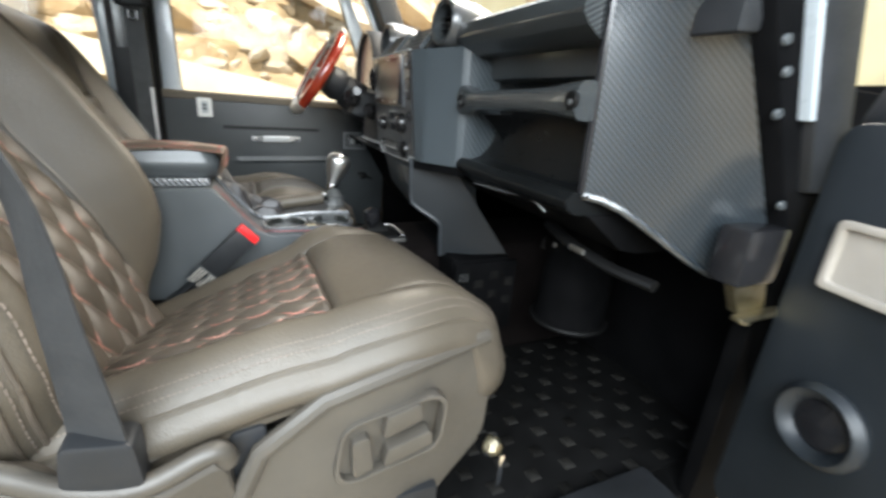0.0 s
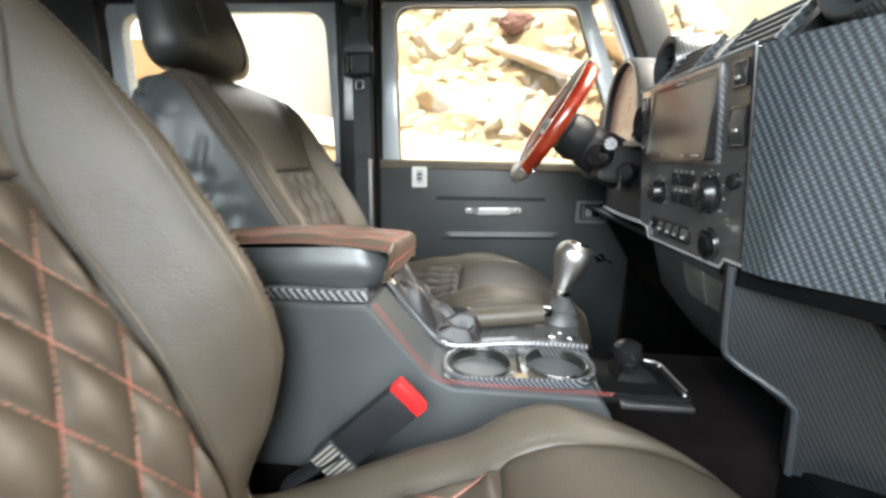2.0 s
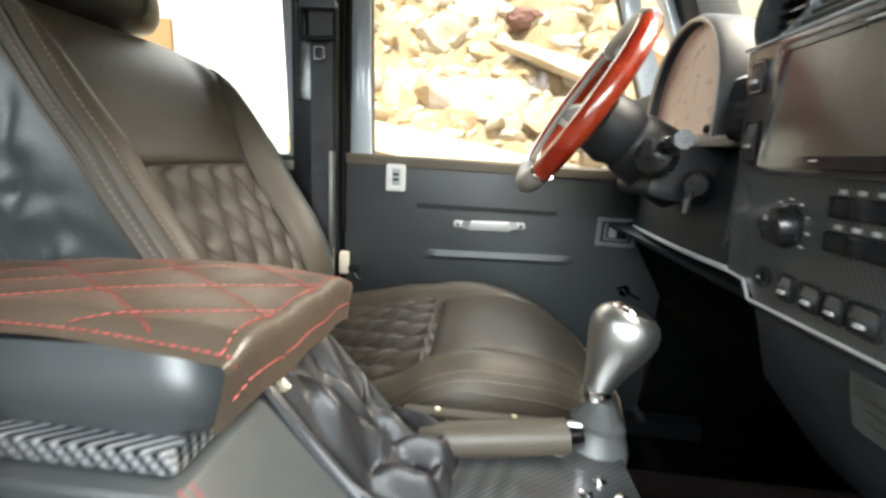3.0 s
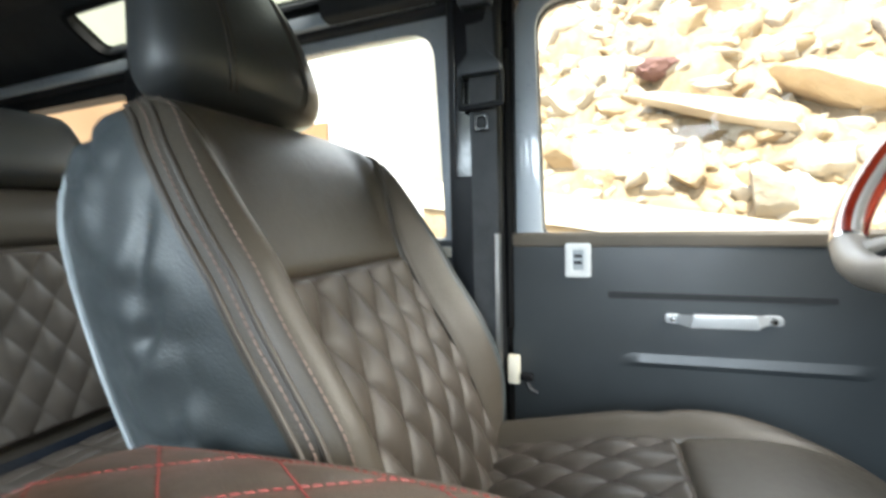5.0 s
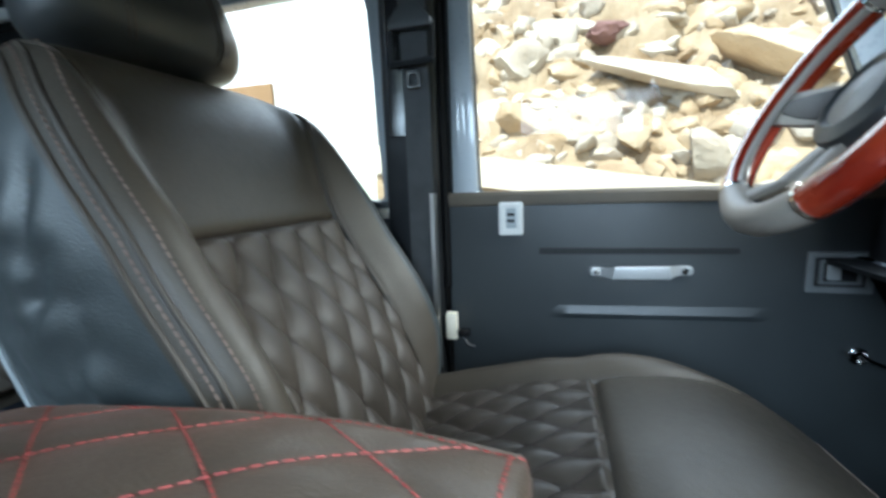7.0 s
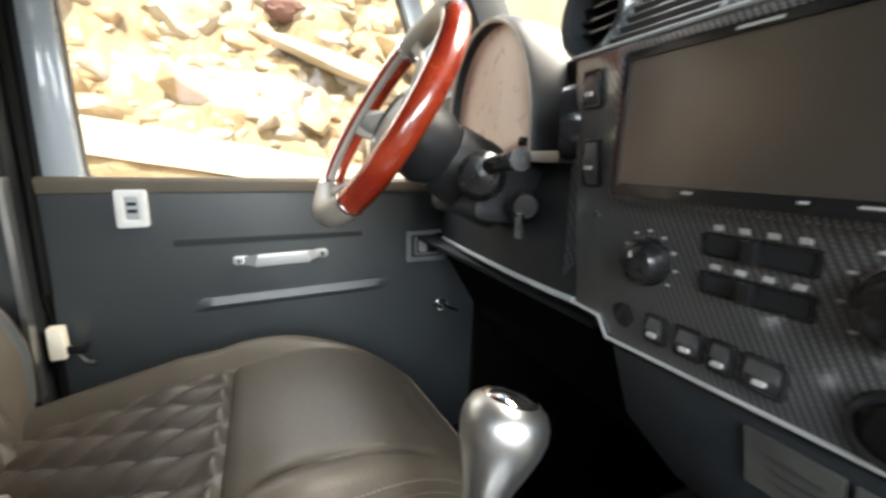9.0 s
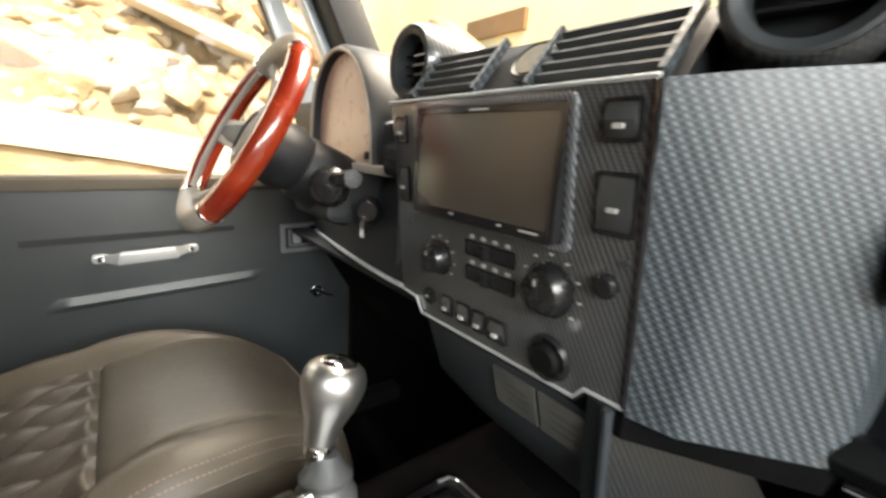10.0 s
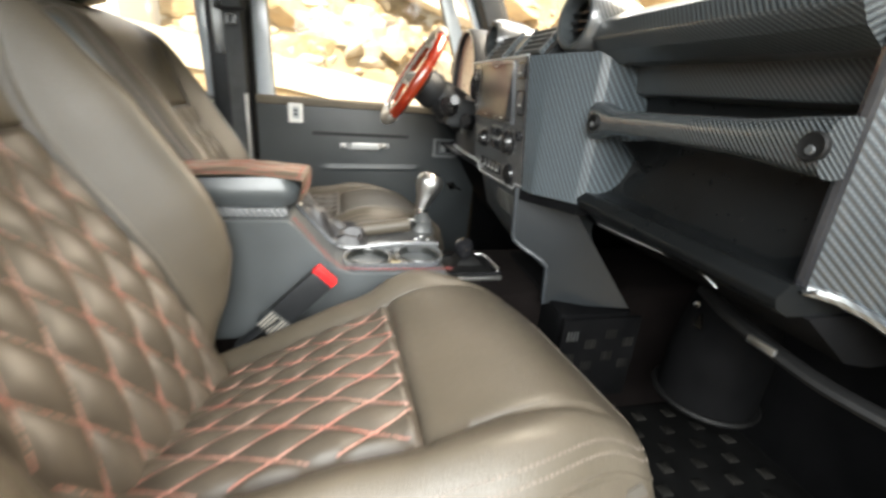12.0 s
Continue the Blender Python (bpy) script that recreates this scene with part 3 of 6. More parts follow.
for s in (1, -1):
    solo("cant_trim", prism(rounded([(0.64 * s, 1.79), (0.66 * s, 1.715), (0.7 * s, 1.71), (0.71 * s, 1.775)], 0.012), "x", -0.97, -0.58), LINING, "black padded trim above the door pillar", "trim", "structure", angle=50)
solo("windscreen_header", box(-0.02, 0.1, -0.72, 0.72, 1.735, 1.86), LINING, "black-lined header above the windscreen", "header", "structure", bevel=0.01)


def pillar_x(z):
    """Front edge of the door glass: it leans back towards the top."""
    return 0.03 + (1.695 - z) * 0.48


for s in (1, -1):
    # windscreen pillar
    bm = loft([[(pillar_x(z) + a, y * s, z) for a, y in ((0.075, 0.66), (0.165, 0.66), (0.165, 0.775), (0.075, 0.775))] for z in (1.2, 1.74)])
    solo("windscreen_pillar", bm, BLACK, "slim black windscreen pillar", "pillar", "structure", bevel=0.012)
    e = 0.052 if s > 0 else 0.064
    solo("pillar_trim", loft([[(pillar_x(z) + a, y * s, z) for a, y in ((e, 0.735), (0.075, 0.735), (0.075, 0.775), (e, 0.775))] for z in (1.2 if s > 0 else 1.29, 1.74)]), BODY_GREY, "grey painted edge of the windscreen pillar", "trim", "structure", bevel=0.004)
bm = loft([[(pillar_x(z) + 0.11, y, z) for z in (1.2, 1.78)] for y in (-0.7, 0.7)], closed=False)
ws = solo("windscreen", bm, GLASS, "clear flat windscreen", "windscreen", "structure")
ws.visible_shadow = False
solo("scuttle", box(0.34, 0.72, -0.7, 0.7, 1.2, 1.33), BODY_GREY, "grey painted scuttle below the windscreen", "scuttle", "structure", bevel=0.02)
bonnet = thing("bonnet", (1.2, 0, 1.0), "grey painted bonnet ahead of the windscreen", "bonnet")
part("panel", sheet(lambda u, v: Vector((0.72 + 1.2 * u, -0.7 + 1.4 * v, 1.27 - 0.05 * u + 0.03 * math.sin(math.pi * v))), 12, 16, (0, 0, -0.5)), BODY_GREY, bonnet)

# door pillars
for s in (1, -1):
    pil = thing("door_pillar", (-0.635, 0.7 * s, 0.6), "black door pillar with a seat belt track", "pillar", kind="structure")
    part("post", prism(rounded([(-0.69, 0.665 * s), (-0.585, 0.665 * s), (-0.585, 0.775 * s), (-0.69, 0.775 * s)], 0.012), "z", 0.6, 1.76), BLACK, pil)
    part("seal", tube(spline([(-0.578, 0.70 * s, 0.62), (-0.578, 0.70 * s, 1.2), (-0.582, 0.70 * s, 1.69), (-0.56, 0.70 * s, 1.725), (-0.3, 0.70 * s, 1.73)], 8), 0.008, 8), RUBBER, pil)
    part("weather_strip", box(-0.589, -0.5685, 0.708 * s, 0.742 * s, 0.64, 1.74), RUBBER, pil)
    part("track_cover", prism(rounded([(-0.672, 0.652 * s), (-0.606, 0.652 * s), (-0.606, 0.67 * s), (-0.672, 0.67 * s)], 0.006), "z", 1.36, 1.74), BLACK_GLOSS, pil)
    part("lower_strip", box(-0.594, -0.586, 0.648 * s, 0.668 * s, 0.9, 1.25), ALU, pil, "bright metal strip")
    for z in (1.02, 1.11):
        bolt((-0.6, 0.664 * s, z), (0, -s, 0), 0.006, CHROME, pil)
    rear = thing("rear_pillar", (-1.68, 0.7 * s, 0.6), "black rear door pillar", "pillar", kind="structure")
    part("post", prism(rounded([(-1.66, 0.69 * s), (-1.6, 0.68 * s), (-1.45, 0.7 * s), (-1.445, 0.775 * s), (-1.66, 0.775 * s)], 0.012), "z", 0.6, 1.76), BLACK, rear)
    quarter = thing("rear_side_panel", (-2.2, 0.74 * s, 0.6), "black-trimmed rear side panel with a window", "side panel", kind="structure")
    part("panel", box(-2.66, -1.66, 0.72 * s, 0.77 * s, 0.6, 1.23), LINING, quarter)
    wf = part("window_frame", ringed(rounded([(-2.66, 1.23), (-1.66, 1.23), (-1.66, 1.705), (-2.66, 1.705)], 0.03), rounded([(-2.6, 1.27), (-1.68, 1.27), (-1.68, 1.665), (-2.6, 1.665)], 0.05), "y", 0.72 * s, 0.77 * s), BLACK, quarter)
    g = part("pane", loft([[(x, 0.745 * s, z) for z in (1.25, 1.68)] for x in (-2.62, -1.67)], closed=False), GLASS, wf)
    g.visible_shadow = False


def front_door(name, label, m=None):
    """A car's front door, built shut on the driver's side at y = 0.70 inwards, then posed."""
    d = thing(name, (0.22, 0.74, 0.62), label, "car door")
    card = rounded([(-0.575, 0.63), (0.2, 0.63), (0.215, 1.24), (-0.572, 1.24)], [0.03, 0.03, 0.006, 0.006])
    c = part("door_card", prism(card, "y", 0.702, 0.725), CHARCOAL, d, "charcoal grained door trim", bevel=0.004)
    part("outer_skin", prism(card, "y", 0.727, 0.775), BODY_GREY, d, "grey painted outer skin")
    part("waist_trim", prism([(0.6985, 1.224), (0.703, 1.221), (0.726, 1.221), (0.726, 1.249), (0.702, 1.249), (0.6965, 1.243)], "x", -0.572, 0.2), WARM_LIT_TRIM, d, "waist rail with warm light painted in as brown", bevel=0.003)
    # dark strip, a little proud, that paints a pressed slot's shade; raised rib
    part("groove", prism(rounded([(-0.395, 1.128), (-0.06, 1.132), (-0.06, 1.142), (-0.395, 1.14)], 0.003), "y", 0.7005, 0.704), LINING, c, "dark strip painting a pressed slot's shade")
    part("rib", loft([[(-0.4 + 0.42 * t, 0.703, 1.0 + 0.012 * t), (-0.4 + 0.42 * t, 0.697 if 0.06 < t < 0.94 else 0.702, 1.012 + 0.012 * t), (-0.4 + 0.42 * t, 0.703, 1.03 + 0.012 * t)] for t in [i / 20 for i in range(21)]]), CHARCOAL, c)
    f_out = rounded([(-0.57, 1.236), (0.235, 1.236), (0.025, 1.715), (-0.57, 1.715)], [0.01, 0.01, 0.04, 0.05], 6)
    f_in = rounded([(-0.517, 1.245), (0.165, 1.245), (-0.002, 1.69), (-0.53, 1.69)], [0.012, 0.012, 0.035, 0.05], 6)
    f = part("window_frame", ringed(f_out, f_in, "y", 0.728, 0.765), BODY_GREY, d, "grey painted window frame", bevel=0.004)
    f2_in = rounded([(-0.5145, 1.2475), (0.162, 1.2475), (-0.0045, 1.6875), (-0.5275, 1.6875)], [0.012, 0.012, 0.035, 0.05], 6)
    part("glazing_seal", ringed(f_in, f2_in, "y", 0.742, 0.756), CHARCOAL, f)
    g = part("window_pane", prism([(-0.52, 1.245), (0.162, 1.245), (-0.004, 1.69), (-0.53, 1.69)], "y", 0.747, 0.751), GLASS, f)
    g.visible_shadow = False
    # pull handle with two fixing lugs
    h = part("pull_handle", prism(rounded([(-0.268, 1.087), (-0.166, 1.09), (-0.172, 1.113), (-0.262, 1.11)], 0.005), "y", 0.672, 0.684), SATIN, d, "satin aluminium pull handle", bevel=0.003)
    for x, z in ((-0.289, 1.097), (-0.145, 1.102)):
        part("lug", prism(rounded([(x - 0.014, z - 0.008), (x + 0.014, z - 0.008), (x + 0.014, z + 0.008), (x - 0.014, z + 0.008)], 0.007), "y", 0.692, 0.703), SATIN, h, bevel=0.002)
        part("arm", loft([[(x + k * a, yy + d, z + h) for h, d in ((-0.007 - 0.004 * b, 0), (0.007 + 0.004 * b, 0), (0.007 + 0.004 * b, 0.004), (-0.007 - 0.004 * b, 0.004))] for k in ((1 if x < -0.2 else -1),) for a, yy, b in ((0.004, 0.693, 0), (0.028, 0.676, 1))]), SATIN, h)
        part("screw", lathe([(0, 0), (0.0065, 0), (0.0055, 0.003), (0, 0.0035)], (x, 0.692, z), (0, -1, 0), 12), CHROME, h)
    # window switch
    sp = part("switch_plate", ringed(rounded([(-0.471, 1.165), (-0.425, 1.166), (-0.425, 1.229), (-0.471, 1.229)], 0.005), rounded([(-0.458, 1.178), (-0.438, 1.178), (-0.438, 1.217), (-0.458, 1.217)], 0.003), "y", 0.693, 0.703), PLATE, d, "white window switch surround", bevel=0.0015)
    part("rocker", prism(rounded([(-0.458, 1.178), (-0.438, 1.178), (-0.438, 1.217), (-0.458, 1.217)], 0.002), "y", 0.697, 0.703), PIPING, sp, bevel=0.001)
    for k in range(2):
        part("legend", box(-0.455, -0.441, 0.6958, 0.6972, 1.19 + 0.012 * k, 1.196 + 0.012 * k), BLACK, sp)
    # door release near the front edge
    hole = rounded([(0.047, 1.079), (0.118, 1.079), (0.118, 1.128), (0.047, 1.128)], 0.003)
    rel = part("release_surround", ringed(rounded([(0.036, 1.069), (0.128, 1.069), (0.128, 1.137), (0.036, 1.137)], 0.004), hole, "y", 0.696, 0.703), TRIM_GREY, d, "grey release surround with a bright inset", bevel=0.0015)
    part("dish", prism(hole, "y", 0.7005, 0.704), BLACK, rel)
    part("inset", ringed(rounded([(0.054, 1.083), (0.113, 1.083), (0.113, 1.124), (0.054, 1.124)], 0.003), rounded([(0.06, 1.088), (0.107, 1.088), (0.107, 1.119), (0.06, 1.119)], 0.003), "y", 0.698, 0.702), TRIM_GREY, rel)
    part("lever", prism(rounded([(0.064, 1.091), (0.082, 1.091), (0.082, 1.116), (0.064, 1.116)], 0.003), "y", 0.693, 0.701), SATIN, rel, bevel=0.002)
    return d


front_door("driver_door", "shut charcoal-trimmed driver's door with an aluminium pull")
crank = thing("footwell_catch", (0.12, 0.70, 0.95), "small chromed catch below the dashboard end", "catch")
part("stem", tube([(0.12, 0.702, 0.962), (0.12, 0.68, 0.965)], 0.005, 12), CHROME, crank)
part("arm", tube([(0.12, 0.68, 0.965), (0.105, 0.672, 0.978), (0.09, 0.67, 0.974)], 0.0042, 10), CHROME, crank)
part("tip", tube([(0.12, 0.68, 0.965), (0.15, 0.676, 0.952), (0.15, 0.676, 0.95)], 0.0032, 10), CHROME, crank)
part("rosette", lathe([(0, 0.001), (0.009, 0.001), (0.011, 0.006), (0.0145, 0.004), (0.0155, 0), (0, -0.001)], (0.12, 0.702, 0.962), (0, -1, 0), 16), CHROME, crank)

for s, lab in ((1, "shut rear door on the driver's side"), (-1, "shut rear door on the passenger's side")):
    rd = thing("rear_door", (-1.15, 0.74 * s, 0.62), lab + " in charcoal trim", "car door", "rear doors")
    part("door_card", prism(rounded([(-1.44, 0.64), (-0.695, 0.64), (-0.695, 1.235), (-1.44, 1.235)], 0.02), "y", 0.705 * s, 0.73 * s), CHARCOAL, rd, bevel=0.004)
    part("outer_skin", prism(rounded([(-1.44, 0.64), (-0.695, 0.64), (-0.695, 1.235), (-1.44, 1.235)], 0.02), "y", 0.732 * s, 0.775 * s), BODY_GREY, rd)
    f = part("window_frame", ringed(rounded([(-1.44, 1.225), (-0.692, 1.225), (-0.695, 1.715), (-1.44, 1.715)], [0.01, 0.01, 0.05, 0.05]), rounded([(-1.39, 1.238), (-0.722, 1.238), (-0.742, 1.675), (-1.39, 1.675)], [0.012, 0.012, 0.06, 0.06]), "y", 0.728 * s, 0.765 * s), BODY_GREY, rd, "grey painted window frame", bevel=0.004)
    g = part("window_pane", prism([(-1.4, 1.23), (-0.715, 1.23), (-0.735, 1.685), (-1.4, 1.685)], "y", 0.747 * s, 0.751 * s), GLASS, f)
    g.visible_shadow = False
    part("lock_pull", box(-0.735, -0.7, 0.7 * s, 0.716 * s, 1.2, 1.222), CREAM, rd, "cream lock pull", bevel=0.003)
striker = thing("door_striker", (-0.565, 0.69, 1.0), "cream plastic door switch with a black catch", "door switch")
part("switch_body", box(-0.578, -0.556, 0.672, 0.692, 0.955, 1.01), CREAM, striker, bevel=0.003)
part("catch", box(-0.556, -0.53, 0.675, 0.69, 0.962, 0.976), BLACK_GLOSS, striker, bevel=0.003)
part("latch_tongue", tube([(-0.545, 0.682, 0.962), (-0.535, 0.678, 0.945), (-0.52, 0.678, 0.94)], 0.005), BLACK, striker)

# ---- dashboard ----
dash = thing("dashboard", (0.2, 0, 1.15), "black and carbon-weave dashboard with an open tray", "dashboard")
# top roll over the passenger's side and flat top pad
top_pad = prism(rounded([(0.075, 1.385), (0.062, 1.40), (0.068, 1.425), (0.10, 1.44), (0.2, 1.432), (0.30, 1.40), (0.30, 1.36), (0.1, 1.37)], 0.008), "y", -0.605, -0.24)
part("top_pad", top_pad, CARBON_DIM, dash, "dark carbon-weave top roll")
part("top_deck", prism(rounded([(0.085, 1.37), (0.085, 1.405), (0.2, 1.41), (0.30, 1.38), (0.30, 1.33), (0.1, 1.33)], 0.006), "y", -0.24, 0.72), BLACK, dash)
# open tray: back, roof, floor lip
HOLLOW = spline([(0.115, 0, 1.384), (0.15, 0, 1.35), (0.166, 0, 1.29), (0.16, 0, 1.22), (0.136, 0, 1.18), (0.1, 0, 1.166)], 6)


def hollow(u, v):
    """Concave back of the tray; it deepens a little towards the door."""
    p = HOLLOW[round(u * (len(HOLLOW) - 1))]
    return Vector((p.x + 0.012 * smooth(v * 1.4) * math.sin(math.pi * u), -0.258 - 0.365 * v, p.z))


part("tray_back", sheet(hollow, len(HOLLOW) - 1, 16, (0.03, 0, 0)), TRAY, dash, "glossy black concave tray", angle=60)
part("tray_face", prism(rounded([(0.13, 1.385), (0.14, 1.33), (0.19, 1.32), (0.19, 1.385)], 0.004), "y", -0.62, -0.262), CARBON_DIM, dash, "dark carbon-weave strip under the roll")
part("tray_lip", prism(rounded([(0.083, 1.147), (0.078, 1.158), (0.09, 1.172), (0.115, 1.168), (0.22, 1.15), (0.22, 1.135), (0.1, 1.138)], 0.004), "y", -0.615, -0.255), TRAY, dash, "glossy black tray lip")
# Wedge added in place of a reflection in the glossy tray.
part("tray_gusset", prism([(0.1, 1.262), (0.168, 1.205), (0.172, 1.268)], "y", -0.315, -0.305), TRAY, dash, bevel=0.002)
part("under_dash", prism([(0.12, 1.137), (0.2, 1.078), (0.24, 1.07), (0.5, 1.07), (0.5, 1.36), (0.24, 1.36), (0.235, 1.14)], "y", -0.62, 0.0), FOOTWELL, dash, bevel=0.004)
RAIL_LINE = [(0.125, -0.262, 1.116), (0.115, -0.38, 1.126), (0.108, -0.485, 1.136), (0.116, -0.502, 1.129), (0.125, -0.516, 1.118)]
part("under_rail", tube(RAIL_LINE, 0.0009, 8), SATIN, dash, "thin bright metal edge")
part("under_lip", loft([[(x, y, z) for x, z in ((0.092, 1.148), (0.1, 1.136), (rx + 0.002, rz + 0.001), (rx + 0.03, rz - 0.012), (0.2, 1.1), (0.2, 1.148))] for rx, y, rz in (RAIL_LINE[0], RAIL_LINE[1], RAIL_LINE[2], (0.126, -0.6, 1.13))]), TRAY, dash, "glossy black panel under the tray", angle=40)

# slanting carbon side between the centre panel and the tray
def slant(u, v):
    z = 1.149 + (0.228 + 0.012 * min(1, u * 1.8)) * v
    c = [(0.004 + 0.018 * (1 - v), -0.1535), (0.028, -0.186), (0.066, -0.236), (0.078, -0.252), (0.088, -0.26), (0.11, -0.264), (0.2, -0.268)]
    t = u * (len(c) - 1)
    i = min(int(t), len(c) - 2)
    k = t - i
    return Vector((c[i][0] * (1 - k) + c[i + 1][0] * k, c[i][1] * (1 - k) + c[i + 1][1] * k, z))


part("slanted_side", sheet(slant, 36, 10, (0.012, 0.008, 0)), CARBON_FINE, dash, "slate-grey carbon-weave slanted side", angle=60)
part("side_underside", prism([(0.022, -0.153), (0.08, -0.256), (0.3, -0.27), (0.3, -0.05), (0.04, -0.05)], "z", 1.13, 1.1485), FOOTWELL, dash)


def end_panel(u, v):
    """Lacquered end of the dashboard: its outer edge leans with the door post, its lower edge dips to a round tip."""
    low = 1.167 - 0.112 * smooth(u * 1.35) + 0.075 * smooth((u - 0.68) / 0.32)
    z = low + (1.46 - low) * v
    x = 0.1 + (0.114 + 0.66 * (1.325 - z)) * u + 0.018 * math.sin(math.pi * u)
    return Vector((x + 0.008 * (1 - v), -0.614 - 0.126 * u - 0.014 * math.sin(math.pi * u), z))


part("end_panel", sheet(end_panel, 24, 12, (0.02, 0.012, 0)), CARBON_END, dash, "bright lacquered carbon-weave end panel", angle=60)
part("end_edge", tube([end_panel(0, 0) + Vector((0, 0.004, 0)), end_panel(0, 1) + Vector((0, 0.004, 0))], 0.006, 8), BLACK_GLOSS, dash)
part("end_lower_edge", tube([end_panel(i / 12, 0) for i in range(13)], 0.006, 8), CARBON_END, dash)
part("end_vent", prism(rounded([(0.152, 1.372), (0.187, 1.376), (0.187, 1.44), (0.152, 1.44)], 0.004), "y", -0.748, -0.69), BLACK, dash, bevel=0.003)

# grab rail across the tray
secs = []
for i in range(25):
    t = i / 24
    y = -0.262 - 0.352 * t
    hz = 0.017 + 0.003 * t + 0.006 * smooth((t - 0.72) / 0.28) + 0.012 * (1 - smooth(t / 0.14))
    cx, cz = 0.088 + 0.006 * math.sin(math.pi * t), 1.286 + 0.008 * t
    secs.append([(cx + 0.022 * abs(math.cos(a)) ** 0.7 * (1 if math.cos(a) > 0 else -1), y, cz + hz * abs(math.sin(a)) ** 0.7 * (1 if math.sin(a) > 0 else -1)) for a in [2 * math.pi * k / 20 for k in range(20)]])
rail = part("grab_rail", loft(secs), CARBON_RAIL, dash, "carbon-weave grab rail with recessed screws", angle=60)
for y, z in ((-0.28, 1.284), (-0.606, 1.294)):
    part("screw_recess", lathe([(0.0, 0.0004), (0.0085, 0.0004), (0.0112, 0.0016), (0.0125, 0.0), (0.0125, -0.004), (0, -0.004)], (0.0648, y, z), (-1, 0, 0), 18), RUBBER, rail)
    part("screw", lathe([(0, 0), (0.0042, 0), (0.0034, 0.0016), (0, 0.0016)], (0.0642, y, z - 0.003), (-1, 0, 0), 12), SWITCH, rail)

# driver's side of the dashboard
def drv(u, v):
    """Lower fascia: from the centre panel outwards to the door."""
    y = 0.155 + 0.535 * u
    x = 0.028 + 0.085 * u ** 1.3
    z = 1.157 - 0.03 * u + 0.145 * v
    return Vector((x + 0.03 * v * v, y, z))


part("lower_fascia", sheet(drv, 20, 8, (0.25, 0, 0)), BLACK, dash, "black driver's side lower fascia", angle=50)
part("fascia_edge", tube([drv(i / 16, 0) + Vector((-0.002, 0, -0.002)) for i in range(17)], 0.0035, 8), PIPING, dash, "thin pale edge trim")
part("under_tray", prism([(0.06, 1.118), (0.055, 1.128), (0.2, 1.125), (0.2, 1.1)], "y", 0.16, 0.69), BLACK, dash, bevel=0.004)
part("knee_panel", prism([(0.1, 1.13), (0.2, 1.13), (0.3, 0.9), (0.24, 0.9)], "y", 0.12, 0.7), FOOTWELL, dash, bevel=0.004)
part("side_fascia", prism(rounded([(0.03, 1.155), (0.03, 1.285), (0.06, 1.375), (0.2, 1.375), (0.2, 1.155)], 0.006), "y", 0.152, 0.178), CARBON_FINE, dash)

# binnacle
bin_ = thing("instrument_binnacle", (0.08, 0.345, 1.3), "hooded instrument binnacle with a pinkish reflection painted on its face", "instruments")


def hood(k, grow=0.0, x=0.03):
    a = math.pi * k
    return Vector((x + 0.033, 0.372 + (0.118 + grow) * math.cos(a), 1.297 + (0.172 + grow) * max(0.0, math.sin(a)) ** 0.75))


outer = [[hood(k / 24, g, x) for k in range(25)] for g, x in ((-0.007, 0.02), (-0.006, 0.006), (-0.002, 0.0), (0.003, 0.008), (0.003, 0.05), (-0.02, 0.2))]
part("hood", loft(outer, closed=False), BLACK, bin_, "black-and-grey hood", angle=60)
part("face", loft([[hood(k / 24, -0.007, x) for k in range(25)] for x in (0.017, 0.022)]), DIAL, bin_, "glass face with a painted warm reflection")
part("rim", tube([hood(k / 24, -0.004, 0.002) for k in range(25)], 0.003, 8), GREIGE, bin_)
part("shelf", box(0.03, 0.15, 0.2, 0.5, 1.288, 1.3), GREIGE, bin_, "grey-beige lower shelf", bevel=0.004)
part("trip_knob", lathe([(0, 0), (0.005, 0), (0.006, 0.012), (0, 0.014)], (0.051, 0.285, 1.312), (-1, 0, 0), 12), BLACK_GLOSS, bin_)
part("warning_mark", box(0.048, 0.0505, 0.27, 0.28, 1.322, 1.334), RED, bin_)
part("side_vent", lathe([(0.0, -0.004), (0.026, -0.004), (0.028, 0.006), (0.032, 0.008), (0.034, 0.0), (0.034, -0.01), (0, -0.01)], (0.022, 0.176, 1.325), (-0.75, 0.66, 0), 24), BLACK_GLOSS, bin_)

# ---- centre panel ----
panel = thing("dashboard_controls", (0.01, 0, 1.15), "carbon-weave centre panel with screen, switches and heater knobs", "centre panel")


def face(y, z, d=0.0):
    """A place on the panel's face, d proud of it (towards the cabin)."""
    return Vector((0.002 + (1.375 - z) * 0.1 - d, y, z))


def plate(y0, y1, z0, z1, d0, d1, r=0.004, bm=None):
    pts = rounded([(y0, z0), (y1, z0), (y1, z1), (y0, z1)], r, 4)
    return loft([[face(y, z, d) for y, z in pts] for d in (d0, d1)], bm)


def frame_on(y0, y1, z0, z1, w, d0, d1, r=0.006):
    o, i = rounded([(y0, z0), (y1, z0), (y1, z1), (y0, z1)], r, 4), rounded([(y0 + w, z0 + w), (y1 - w, z0 + w), (y1 - w, z1 - w), (y0 + w, z1 - w)], r * 0.7, 4)
    b = bmesh.new()
    R = [[b.verts.new(face(y, z, d)) for y, z in q] for q, d in ((o, d0), (o, d1), (i, d1), (i, d0))]
    for k in range(4):
        for n_ in range(len(o)):
            m_ = (n_ + 1) % len(o)
            b.faces.new((R[k][n_], R[k][m_], R[(k + 1) % 4][m_], R[(k + 1) % 4][n_]))
    return b


